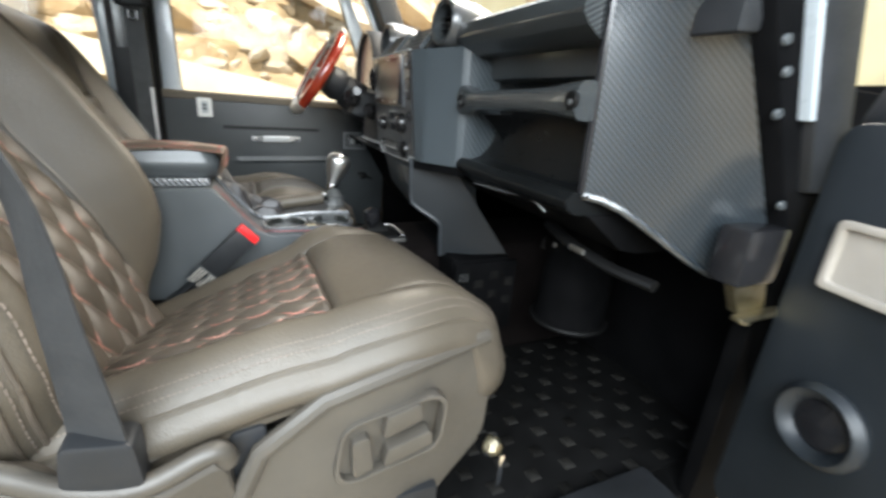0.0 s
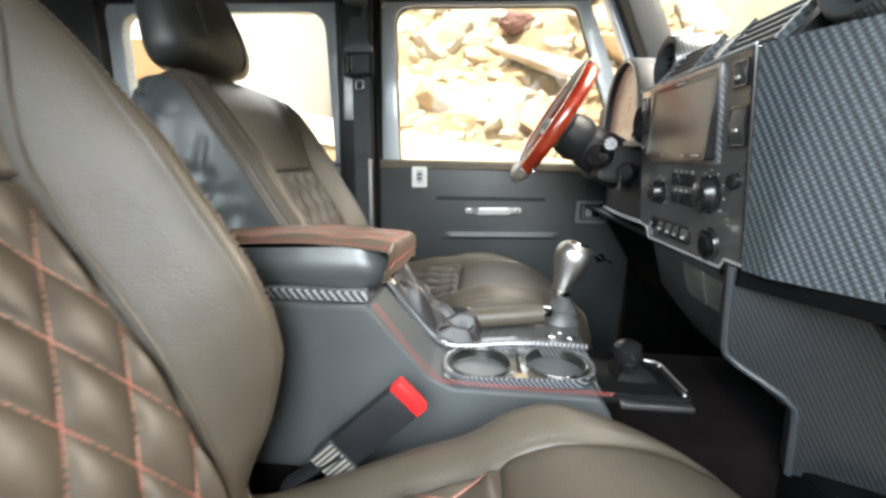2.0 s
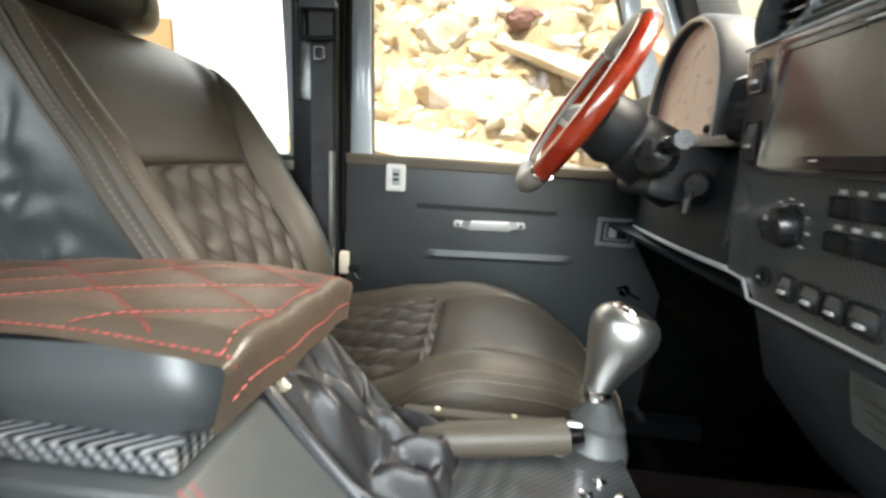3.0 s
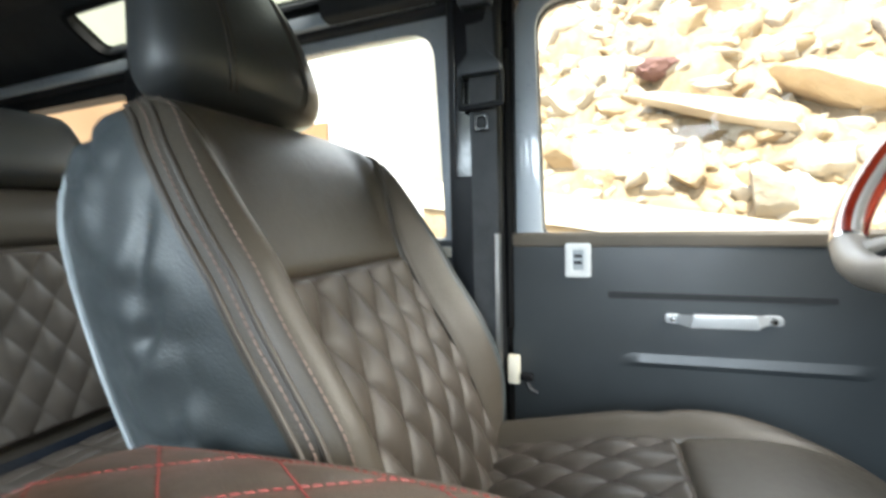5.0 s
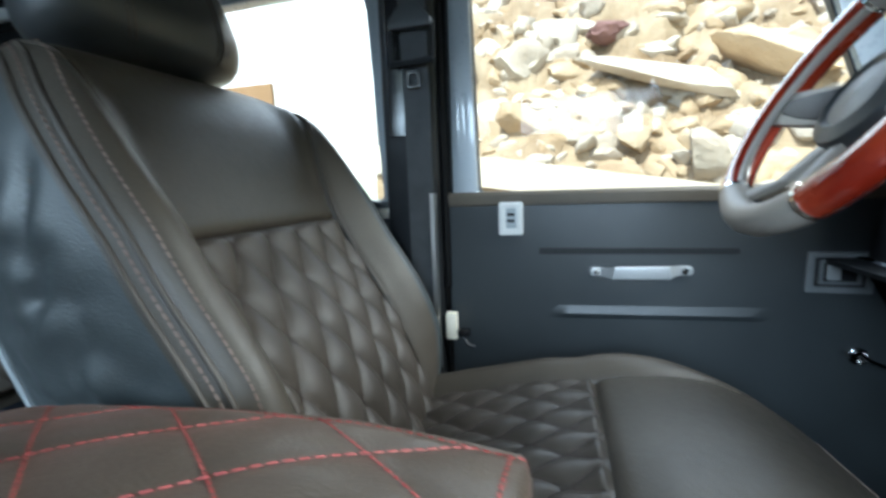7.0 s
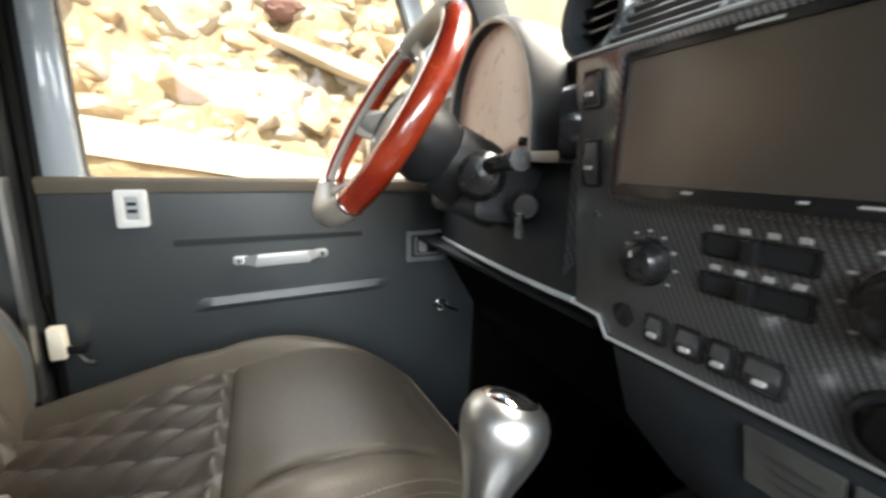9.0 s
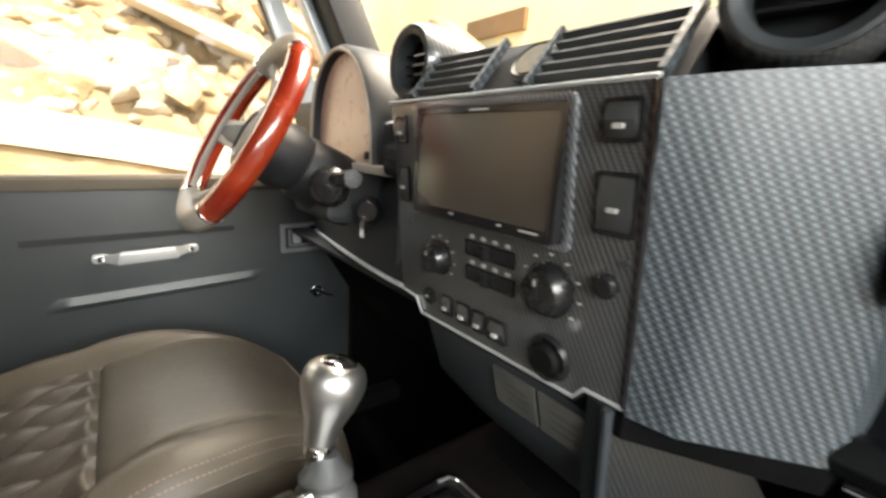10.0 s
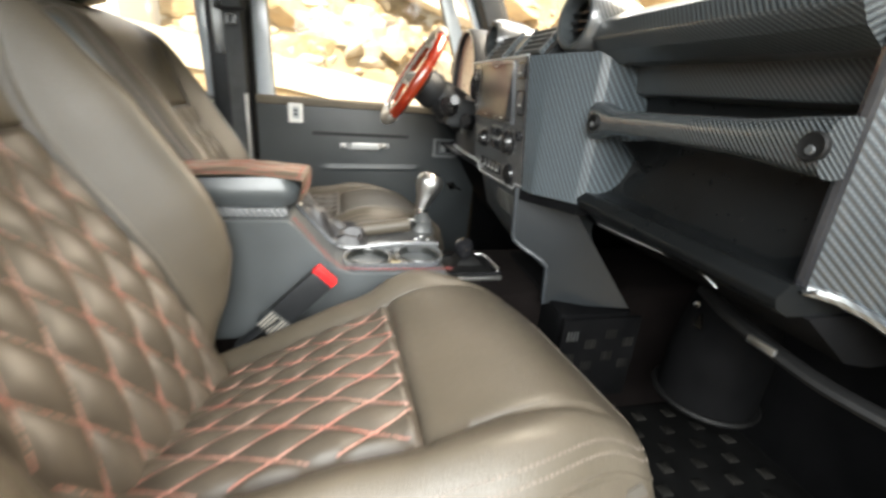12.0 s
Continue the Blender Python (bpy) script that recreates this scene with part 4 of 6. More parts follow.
def on_face(profile, y, z, n=24, d=0.0):
    return lathe(profile, face(y, z, d), (-1, 0, -0.1), n)


part("fascia", loft([[face(y, z, d) for y, z in rounded([(-0.152, 1.152), (-0.118, 1.152), (-0.112, 1.14), (0.1, 1.134), (0.112, 1.15), (0.15, 1.155), (0.15, 1.374), (-0.152, 1.377)], 0.004)] for d in (-0.03, 0.0)]), CARBON, panel, bevel=0.002)
part("top_trim", tube([face(-0.152, 1.378, 0.001), face(0.152, 1.375, 0.001)], 0.0016, 8), PIPING, panel, "thin bright top trim")
part("edge_trim", tube([face(-0.1525, 1.155, 0.001), face(-0.1525, 1.376, 0.001)], 0.0025, 8), BLACK_GLOSS, panel)
part("lower_bead", tube([face(y, z, -0.003) for y, z in ((0.15, 1.153), (0.118, 1.151), (0.108, 1.133), (-0.108, 1.137), (-0.118, 1.149), (-0.15, 1.15))], 0.0035, 8), BLACK_GLOSS, panel)
part("lower_trim", tube([face(y, z, 0.001) for y, z in ((0.15, 1.155), (0.118, 1.153), (0.108, 1.136), (-0.108, 1.14), (-0.118, 1.152), (-0.15, 1.153))], 0.0017, 8), SATIN, panel, "bright metal lower edge")
part("screen_lip", frame_on(-0.0985, 0.1, 1.2585, 1.3725, 0.006, 0.0, 0.0045), CARBON_BRIGHT, panel, "bright carbon-weave lip round the screen", bevel=0.001)


def screen_d(z, d=0.0):
    """Depth at which the upright screen stands proud of the leaning panel."""
    return 0.0015 + (1.3665 - z) * 0.13 + d


def screen_frame(y0, y1, z0, z1, w, d):
    o, i = rounded([(y0, z0), (y1, z0), (y1, z1), (y0, z1)], 0.005, 4), rounded([(y0 + w, z0 + w), (y1 - w, z0 + w), (y1 - w, z1 - w), (y0 + w, z1 - w)], 0.003, 4)
    b = bmesh.new()
    R = [[b.verts.new(face(y, z, dd(z))) for y, z in q] for q, dd in ((o, lambda z: 0.0), (o, lambda z: screen_d(z, d)), (i, lambda z: screen_d(z, d)), (i, lambda z: screen_d(z, -0.003)))]
    for k in range(3):
        for n_ in range(len(o)):
            m_ = (n_ + 1) % len(o)
            b.faces.new((R[k][n_], R[k][m_], R[k + 1][m_], R[k + 1][n_]))
    return b


def screen_plate(y0, y1, z0, z1, d0, d1):
    pts = rounded([(y0, z0), (y1, z0), (y1, z1), (y0, z1)], 0.0006, 3)
    return loft([[face(y, z, screen_d(z, d)) for y, z in pts] for d in (d0, d1)])


scr = part("screen", screen_frame(-0.0925, 0.0925, 1.2645, 1.3665, 0.0055, 0.002), BLACK_GLOSS, panel, "wide dark touch screen in a black bezel", bevel=0.0)
part("display", screen_plate(-0.088, 0.088, 1.269, 1.362, -0.003, 0.0004), SCREEN, scr)
part("button_strip", screen_plate(-0.084, 0.084, 1.2672, 1.2738, 0.0, 0.0014), BLACK_GLOSS, scr)
for y, w in ((0.03, 0.006), (-0.035, 0.004), (-0.062, 0.016)):
    part("legend", screen_plate(y - w, y + w * 0.2, 1.2695, 1.2712, 0.0014, 0.002), MARK, scr)
part("badge_strip", screen_plate(-0.012, 0.012, 1.3628, 1.3645, 0.0019, 0.0026), MARK, scr)


def rocker(y0, y1, z0, z1, label="black rocker switch with a white mark", mark=True):
    s = part("switch", frame_on(y0, y1, z0, z1, 0.003, 0.0, 0.003, 0.003), BLACK_GLOSS, panel, label, bevel=0.0007)
    zm = (z0 + z1) / 2
    b = bmesh.new()
    for za, zb, da, db in ((z0 + 0.003, zm, 0.0015, 0.0055), (zm, z1 - 0.003, 0.0055, 0.002)):
        loft([[face(y, z, d) for y, z, d in ((y0 + 0.003, za, -0.002), (y1 - 0.003, za, -0.002), (y1 - 0.003, za, da), (y0 + 0.003, za, da))], [face(y, z, d) for y, z, d in ((y0 + 0.003, zb, -0.002), (y1 - 0.003, zb, -0.002), (y1 - 0.003, zb, db), (y0 + 0.003, zb, db))]], b)
    part("rocker", b, SWITCH, s, "", 0.0008)
    if mark:
        c = (y0 + y1) / 2
        part("symbol", plate(c - 0.0036, c + 0.0036, zm - 0.0055, zm - 0.0022, 0.0045, 0.0068, 0.0008), MARK, s)


rocker(0.118, 0.139, 1.332, 1.362)
rocker(0.118, 0.139, 1.268, 1.308)
rocker(-0.145, -0.117, 1.34, 1.3675)
rocker(-0.147, -0.116, 1.279, 1.322, "large black rocker switch with a white lamp sign")
for y0, y1 in ((0.048, 0.066), (0.018, 0.04), (-0.004, 0.014), (-0.034, -0.008)):
    rocker(y0, y1, 1.151, 1.175)
for y in (0.088,):
    part("socket", on_face([(0, 0), (0.009, 0), (0.0105, 0.003), (0.006, 0.004), (0.005, 0.001), (0, 0.001)], y, 1.165), BLACK_GLOSS, panel)


def knob(y, z, r, label):
    k = part("heater_knob", on_face([(0, 0), (r, 0), (r * 1.02, 0.003), (r * 0.92, 0.0045), (r * 0.88, 0.01), (r * 0.74, 0.0155), (r * 0.42, 0.018), (0, 0.0185)], y, z, 28), KNOB_BLACK, panel, label)
    part("grip", loft([[face(y + a, z + b_, d) for a, b_ in rounded([(-r * 0.12, -r * 0.5), (r * 0.12, -r * 0.5), (r * 0.12, r * 0.5), (-r * 0.12, r * 0.5)], 0.002, 3)] for d in (0.012, 0.0197)]), KNOB_BLACK, k, bevel=0.001)
    part("pointer", plate(y - 0.0009, y + 0.0009, z + r * 0.22, z + r * 0.46, 0.0193, 0.0202, 0.0003), MARK, k)
    for i in range(9):
        a = radians(-40 + 260 * i / 8)
        part("scale_mark", plate(y + r * 1.22 * math.cos(a) - 0.0017, y + r * 1.22 * math.cos(a) + 0.0017, z + r * 1.22 * math.sin(a) - 0.0009, z + r * 1.22 * math.sin(a) + 0.0009, 0.0, 0.0007, 0.0004), MARK, k)


knob(0.067, 1.216, 0.019, "black fan knob")
knob(-0.08, 1.225, 0.0235, "large black heater knob")
for z in (1.238, 1.212):
    s = part("slider_slot", frame_on(-0.042, 0.024, z - 0.008, z + 0.008, 0.002, 0, 0.002, 0.002), BLACK_GLOSS, panel)
    part("slot", plate(-0.04, 0.022, z - 0.006, z + 0.006, -0.001, 0.0008), BLACK, s)
    part("slider", plate(-0.012, -0.004, z - 0.007, z + 0.007, 0, 0.009, 0.001), BLACK_GLOSS, s, bevel=0.001)
    for k in range(4):
        part("legend", plate(-0.036 + 0.016 * k, -0.030 + 0.016 * k, z + 0.0095, z + 0.013, 0, 0.0007, 0.0004), MARK, s)
for y, z in ((-0.142, 1.262), (0.122, 1.245)):
    part("screw", on_face([(0, 0), (0.0035, 0), (0.003, 0.002), (0, 0.002)], y, z, 10), CHARCOAL, panel)
part("power_socket", on_face([(0, 0.001), (0.0155, 0.001), (0.0165, 0.004), (0.02, 0.005), (0.0215, 0.0), (0.0215, -0.004), (0, -0.004)], -0.082, 1.163), BLACK_GLOSS, panel)
part("power_cap", on_face([(0, 0), (0.014, 0), (0.0145, 0.006), (0.011, 0.009), (0, 0.009)], -0.082, 1.163), RUBBER, panel, "ribbed rubber socket cap")
part("round_button", on_face([(0, 0), (0.009, 0), (0.0095, 0.005), (0.007, 0.007), (0, 0.007)], -0.13, 1.243), BLACK_GLOSS, panel)

# vent strip and pods on top
vents = thing("vent_strip", (0.07, 0, 1.38), "black vent strip with slats, a clock and two round pods", "air vents")
back = prism([(0.034, 1.38), (0.075, 1.43), (0.16, 1.43), (0.16, 1.38)], "y", -0.15, 0.16)
part("backing", back, BLACK, vents)


def on_vent(y, t, d=0.0):
    return Vector((0.03 + 0.042 * t - 0.77 * d, y, 1.38 + 0.052 * t + 0.62 * d))


for y0, y1 in ((0.045, 0.142), (-0.135, -0.03)):
    for i in range(5):
        t = 0.14 + 0.18 * i
        part("slat", loft([[on_vent(y, t - 0.035, 0.001), on_vent(y, t + 0.0, 0.001), on_vent(y, t + 0.035, 0.007), on_vent(y, t + 0.0, 0.007)] for y in (y0, y1)]), CHARCOAL, vents)
    for y in (y0 - 0.004, y1 + 0.004):
        part("divider", loft([[on_vent(q, 0.02, 0.0), on_vent(q, 0.98, 0.0), on_vent(q, 0.98, 0.009), on_vent(q, 0.02, 0.009)] for q in (y - 0.0025, y + 0.0025)]), CARBON_FINE, vents)
c = on_vent(-0.012, 0.5, 0.0)
ck = part("clock", lathe([(0, 0), (0.0225, 0), (0.0225, 0.003), (0.02, 0.006), (0.017, 0.004), (0, 0.004)], c, (-0.77, 0, 0.62), 28), CHARCOAL, vents, "small round clock with a metal ring")
part("dial", lathe([(0, 0), (0.0168, 0), (0.0168, 0.002), (0, 0.002)], c + Vector((-0.77, 0, 0.62)) * 0.0035, (-0.77, 0, 0.62), 28), CLOCK_FACE, ck, "pale gilt dial")


def pod(y, z, r, ax):
    a = Vector(ax).normalized()
    cc = Vector((0.058, y, z))
    p = part("vent_pod", lathe([(r * 0.72, 0.0), (r * 0.78, 0.007), (r * 0.92, 0.011), (r, 0.004), (r * 1.05, -0.012), (r * 1.04, -0.05), (r * 0.8, -0.11), (0, -0.115)], cc, a, 32), CARBON, vents, "round carbon-weave vent pod", angle=50)
    part("ring", lathe([(r * 0.68, -0.012), (r * 0.7, 0.0085), (r * 0.84, 0.0125), (r * 0.9, 0.0115), (r * 0.86, 0.004)], cc, a, 32), CHARCOAL, p, "dark grey front ring")
    part("core", lathe([(0, -0.02), (r * 0.7, -0.022), (r * 0.7, -0.03), (0, -0.03)], cc, a, 24), BLACK, p)
    up = Vector((0, 0, 1))
    sd = a.cross(up).normalized()
    for k in (-0.35, 0.0, 0.35):
        h = r * 0.66 * math.sqrt(1 - k * k)
        part("vane", box(-0.5, 0.5, -0.5, 0.5, -0.5, 0.5, m=Matrix.Translation(cc - a * 0.012 + up * (k * r * 0.7)) @ Matrix((sd, a, up)).transposed().to_4x4() @ Matrix.Diagonal((h * 1.9, 0.014, 0.0022, 1))), BLACK_GLOSS, p)
    return p


pod(0.19, 1.428, 0.046, (-1, -0.02, 0.04))
pod(-0.2, 1.43, 0.047, (-1, -0.12, 0.06))

# lower centre: box below the panel with two faded labels, flared carbon leg
leg = thing("lower_console", (0.1, 0, 0.93), "slate lower console with a flared carbon-weave leg", "console")
part("front", loft([[(0.028, 0.108, 1.14), (0.028, -0.142, 1.15), (0.2, -0.142, 1.15), (0.2, 0.108, 1.14)], [(0.05, 0.1, 1.06), (0.05, -0.142, 1.06), (0.2, -0.142, 1.06), (0.2, 0.1, 1.06)], [(0.11, 0.085, 0.985), (0.098, -0.15, 0.985), (0.22, -0.15, 0.985), (0.22, 0.085, 0.985)]]), SLATE, leg, bevel=0.005)
for y0, y1 in ((-0.065, -0.012), (-0.122, -0.07)):
    part("label_plate", loft([[(0.0262 + (1.142 - z) * 0.275 - d, y, z) for y, z in ((y0, 1.078), (y1, 1.078), (y1, 1.122), (y0, 1.122))] for d in (0.0, 0.003)]), LABEL, leg, "faded grey printed label")
    for k in range(3):
        part("print_line", loft([[(0.0262 + (1.142 - z) * 0.275 - d, y, z) for y, z in ((y0 + 0.008, 1.088 + 0.009 * k), (y1 - 0.02, 1.088 + 0.009 * k), (y1 - 0.012, 1.091 + 0.009 * k), (y0 + 0.008, 1.091 + 0.009 * k))] for d in (0.003, 0.0034)]), LABEL_INK, leg)


def flare(u, v):
    z = 1.15 - 0.23 * v
    x0, x1 = 0.018 + 0.012 * v + 0.064 * smooth((v - 0.42) / 0.25), 0.10 + 0.14 * v
    x = x0 + (x1 - x0) * u
    return Vector((x, -0.143 - 0.49 * (x - 0.018), z + 0.02 * v * u))


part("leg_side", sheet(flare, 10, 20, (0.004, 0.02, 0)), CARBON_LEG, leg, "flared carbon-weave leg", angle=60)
part("leg_edge", tube([flare(0, i / 20) for i in range(21)], 0.004, 8), SLATE, leg)
part("heater_duct", prism(rounded([(0.1, -0.25), (0.26, -0.25), (0.28, 0.09), (0.12, 0.09)], 0.02), "z", 0.78, 0.93), FOOTWELL, leg, bevel=0.01)
grille = thing("footwell_grille", (0.15, -0.25, 0.84), "black punched footwell grille", "grille")
part("panel", box(0.1, 0.27, -0.262, -0.252, 0.74, 0.925), FOOTWELL, grille, bevel=0.003)
for i in range(4):
    for j in range(2):
        for k in range(4):
            part("slot", box(0.112 + 0.042 * i + 0.0065 * k, 0.1145 + 0.042 * i + 0.0065 * k, -0.2632, -0.2612, 0.88 - 0.05 * j - 0.02 * (i % 2), 0.9 - 0.05 * j - 0.02 * (i % 2)), SWITCH if (i + j) % 4 == 0 and i < 3 else STUD, grille)

# footwell heater drum, pipes and bright fixings under the tray
drum = thing("heater_drum", (0.45, -0.3, 0.62), "dusty heater drum under the dashboard, blackened with the footwell's shade", "heater")
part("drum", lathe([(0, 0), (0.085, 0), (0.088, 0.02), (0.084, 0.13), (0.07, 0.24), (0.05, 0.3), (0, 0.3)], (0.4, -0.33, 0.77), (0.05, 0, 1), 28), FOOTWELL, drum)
part("rim", tube([(0.4 + 0.092 * math.cos(a), -0.33 + 0.092 * math.sin(a), 0.785) for a in [2 * math.pi * k / 28 for k in range(28)]], 0.006, 6, True), RUBBER, drum)
for p in ((0.36, -0.33, 1.02), (0.345, -0.37, 0.985), (0.34, -0.31, 0.975), (0.33, -0.42, 1.04)):
    bolt(p, (-1, -0.3, 0.2), 0.008, CHROME, drum)
latch = thing("dash_latch", (0.2, -0.52, 1.07), "glossy black underdash bar with bright fixings", "latch bar")
part("bar", tube(spline([(0.22, -0.42, 1.065), (0.195, -0.5, 1.06), (0.2, -0.6, 1.045), (0.22, -0.68, 1.04)], 6), 0.013, 10, flat=0.7), RUBBER, latch)
part("bright_plate", box(0.172, 0.178, -0.57, -0.535, 1.055, 1.064), ALU, latch, bevel=0.001)
part("pointer", prism([(-0.47, 1.03), (-0.455, 1.03), (-0.462, 1.052)], "x", 0.176, 0.18), CHROME, latch)

# ---- steering wheel ----
wheel = thing("steering_wheel", (0.0, 0.336, 1.3), "steering wheel with red lacquered wood and grey leather rim", "steering wheel")
WC, WR = Vector((-0.112, 0.346, 1.338)), 0.132
WAX = Vector((-0.86, 0, 0.51)).normalized()
WU, WS = Vector((0.51, 0, 0.86)).normalized(), Vector((0, 1, 0))


def on_wheel(a, r=WR, d=0.0):
    return WC + (WU * math.cos(a) + WS * math.sin(a)) * r + WAX * d


for a0, a1, mt, nm, lab in ((-35, 35, GREIGE, "leather_rim", "stone-grey leather rim"), (35, 145, WOOD, "wood_rim", "glossy red wood rim"), (145, 215, GREIGE, "leather_rim", "stone-grey leather rim"), (215, 325, WOOD, "wood_rim", "glossy red wood rim")):
    n = 22
    part(nm, tube([on_wheel(radians(a0 + (a1 - a0) * i / n)) for i in range(n + 1)], 0.0155, 12, up=WAX), mt, wheel, lab)
for a0, a1 in ((36, 144), (216, 324)):
    part("inner_edge", tube([on_wheel(radians(a0 + (a1 - a0) * i / 24), WR - 0.0135, 0.004) for i in range(25)], 0.0045, 8, up=WAX), GREIGE, wheel, "stone-grey leather inner edge")
for a in (35, 145, 215, 325):
    part("collar", tube([on_wheel(radians(a - 1.0)), on_wheel(radians(a + 1.0))], 0.0163, 12, up=WAX), CHROME, wheel)
hub = part("hub", lathe([(0, 0.0), (0.046, 0.0), (0.052, 0.01), (0.047, 0.02), (0.034, 0.025), (0.03, 0.022), (0, 0.026)], WC - WAX * 0.03, WAX, 32), CHARCOAL, wheel, "grey padded hub")


def wheel_plate(pts, d0, d1, bm=None):
    """A flat piece in the wheel's plane: pts are (angle in degrees, radius, depth)."""
    return loft([[on_wheel(radians(a), r, d + k) for a, r, d in pts] for k in (d0, d1)], bm)


for a in (90, 270):
    sp = part("spoke", wheel_plate([(a - 32, 0.04, -0.02), (a - 17, 0.075, -0.012), (a - 9, 0.124, 0.0), (a + 9, 0.124, 0.0), (a + 17, 0.075, -0.012), (a + 32, 0.04, -0.02)], -0.004, 0.004), GREIGE, wheel, "grey leather spoke", bevel=0.003)
    part("pad", wheel_plate([(a - 20, 0.05, -0.0175), (a - 10, 0.08, -0.011), (a - 4, 0.108, -0.0035), (a + 4, 0.108, -0.0035), (a + 10, 0.08, -0.011), (a + 20, 0.05, -0.0175)], 0.003, 0.0065), BLACK, sp, "black oval spoke pad", bevel=0.002)
for a in (0, 180):
    for s_ in (1, -1):
        part("spoke", wheel_plate([(a + 31 * s_, 0.127, 0.0), (a + 20 * s_, 0.124, 0.0), (a + 7 * s_, 0.088, -0.01), (a + 4 * s_, 0.045, -0.02), (a + 24 * s_, 0.045, -0.02), (a + 16 * s_, 0.09, -0.01)][::s_], -0.004, 0.004), GREIGE, wheel, "forked grey leather spoke", bevel=0.002)
part("boss", lathe([(0, 0), (0.042, 0), (0.05, 0.02), (0.045, 0.05), (0, 0.05)], WC - WAX * 0.085, WAX, 24), BLACK, wheel)
col = thing("steering_column", (0.03, 0.336, 1.25), "black steering column shroud with stalks", "steering column")
part("shroud", lathe([(0, 0), (0.05, 0), (0.052, 0.05), (0.046, 0.105), (0, 0.107)], WC - WAX * 0.19, WAX, 20), BLACK, col, bevel=0.003)
part("lower_cowl", prism(rounded([(-0.03, 1.22), (0.12, 1.2), (0.12, 1.29), (-0.015, 1.29)], 0.015), "y", 0.27, 0.41), BLACK, col, bevel=0.01)
for y, e in ((0.27, -1), (0.41, 1)):
    part("stalk", tube(spline([(-0.02, y, 1.28), (-0.03, y + 0.05 * e, 1.285), (-0.035, y + 0.1 * e, 1.29)], 5), [0.009] * 5 + [0.0095] * 5 + [0.011], 10), KNOB_BLACK, col, "black control stalk")
part("switch_pod", lathe([(0, 0), (0.024, 0), (0.027, 0.012), (0.02, 0.022), (0, 0.024)], (-0.022, 0.262, 1.272), (-0.6, -0.8, 0), 20), KNOB_BLACK, col)
part("ignition", lathe([(0, 0), (0.018, 0), (0.019, 0.02), (0.013, 0.03), (0, 0.03)], (0.03, 0.255, 1.24), (-0.5, -0.8, 0), 16), BLACK_GLOSS, col)
part("key_blade", box(0.006, 0.009, 0.224, 0.236, 1.205, 1.232), CHROME, col)

# ---- transmission tunnel and centre console ----
tunnel = solo("tunnel", prism(rounded([(-0.16, 0.6), (0.15, 0.6), (0.128, 0.925), (-0.155, 0.925)], [0.005, 0.005, 0.03, 0.03]), "x", -0.75, 0.62), CARPET, "brown-black carpeted transmission tunnel", "tunnel", "structure", angle=60)
seatbox = thing("seat_box", (-0.45, 0, 0.6), "black seat base box across the cabin", "seat base", kind="structure")
for y0, y1 in ((0.16, 0.69), (-0.69, -0.165)):
    part("box", box(-0.78, -0.12, y0, y1, 0.6, 0.79), BLACK, seatbox, bevel=0.006)

cub = thing("centre_console", (-0.4, -0.03, 0.93), "black leather console with armrest, cup holders and carbon trim", "console")
side = rounded([(-0.74, 0.86), (-0.06, 0.86), (-0.098, 0.965), (-0.112, 0.984), (-0.29, 0.986), (-0.318, 1.0), (-0.392, 1.086), (-0.74, 1.086)], [0.01, 0.01, 0.01, 0.008, 0.03, 0.02, 0.014, 0.01], 5)
part("body", prism(side, "y", -0.158, 0.064), CONSOLE, cub, "black leather console body", bevel=0.006, seg=3)
bm = bmesh.new()
top_line = spline([(-0.10, 0, 0.987), (-0.28, 0, 0.9905), (-0.32, 0, 1.005), (-0.388, 0, 1.088)], 8)
for off in (0.0, 0.005):
    dashes(bm, [(p.x + off * 0.5, -0.154 + off, p.z + 0.002) for p in top_line], 0.0055, 0.0006, (0.3, -0.4, 0.8), 0.8)
part("seam_stitching", bm, THREAD_RED2, cub, "red twin stitching")
part("trim_strip", prism(rounded([(-0.72, 1.087), (-0.394, 1.088), (-0.398, 1.1015), (-0.72, 1.1015)], 0.003), "y", -0.145, 0.07), CARBON_STRIPE, cub, "carbon-weave strip under the armrest", bevel=0.002)
# armrest lid: padded side band and quilted top


def arm_z(x):
    """Crest of the armrest: a low dome that falls to the rear and a little to the front."""
    return 1.1535 - 0.02 * min(1.0, abs(min(0.0, x + 0.47)) / 0.25) ** 1.6 - 0.009 * (max(0.0, x + 0.47) / 0.11) ** 1.5


def arm_tilt(y):
    return 0.01 * smooth(-y / 0.14) - 0.012 * smooth(y / 0.078)


def lid_ring(t, grow=0.0):
    x0, x1, y0, y1, r = -0.72, -0.376, -0.138, 0.078, 0.035
    return [(x, y) for x, y in rounded([(x0 - grow, y0 - grow), (x1 + grow, y0 - grow), (x1 + grow, y1 + grow), (x0 - grow, y1 + grow)], r, 8)]


band = []
for i in range(9):
    t = i / 8
    g = 0.007 * math.sin(math.pi * min(1, t * 1.05)) - 0.004
    band.append([(x, y, 1.1025 + (arm_z(x) - 0.006 + arm_tilt(y) - 1.1025) * t) for x, y in lid_ring(t, g)])
arm = part("armrest", loft(band), CONSOLE, cub, "padded black leather armrest", angle=60)


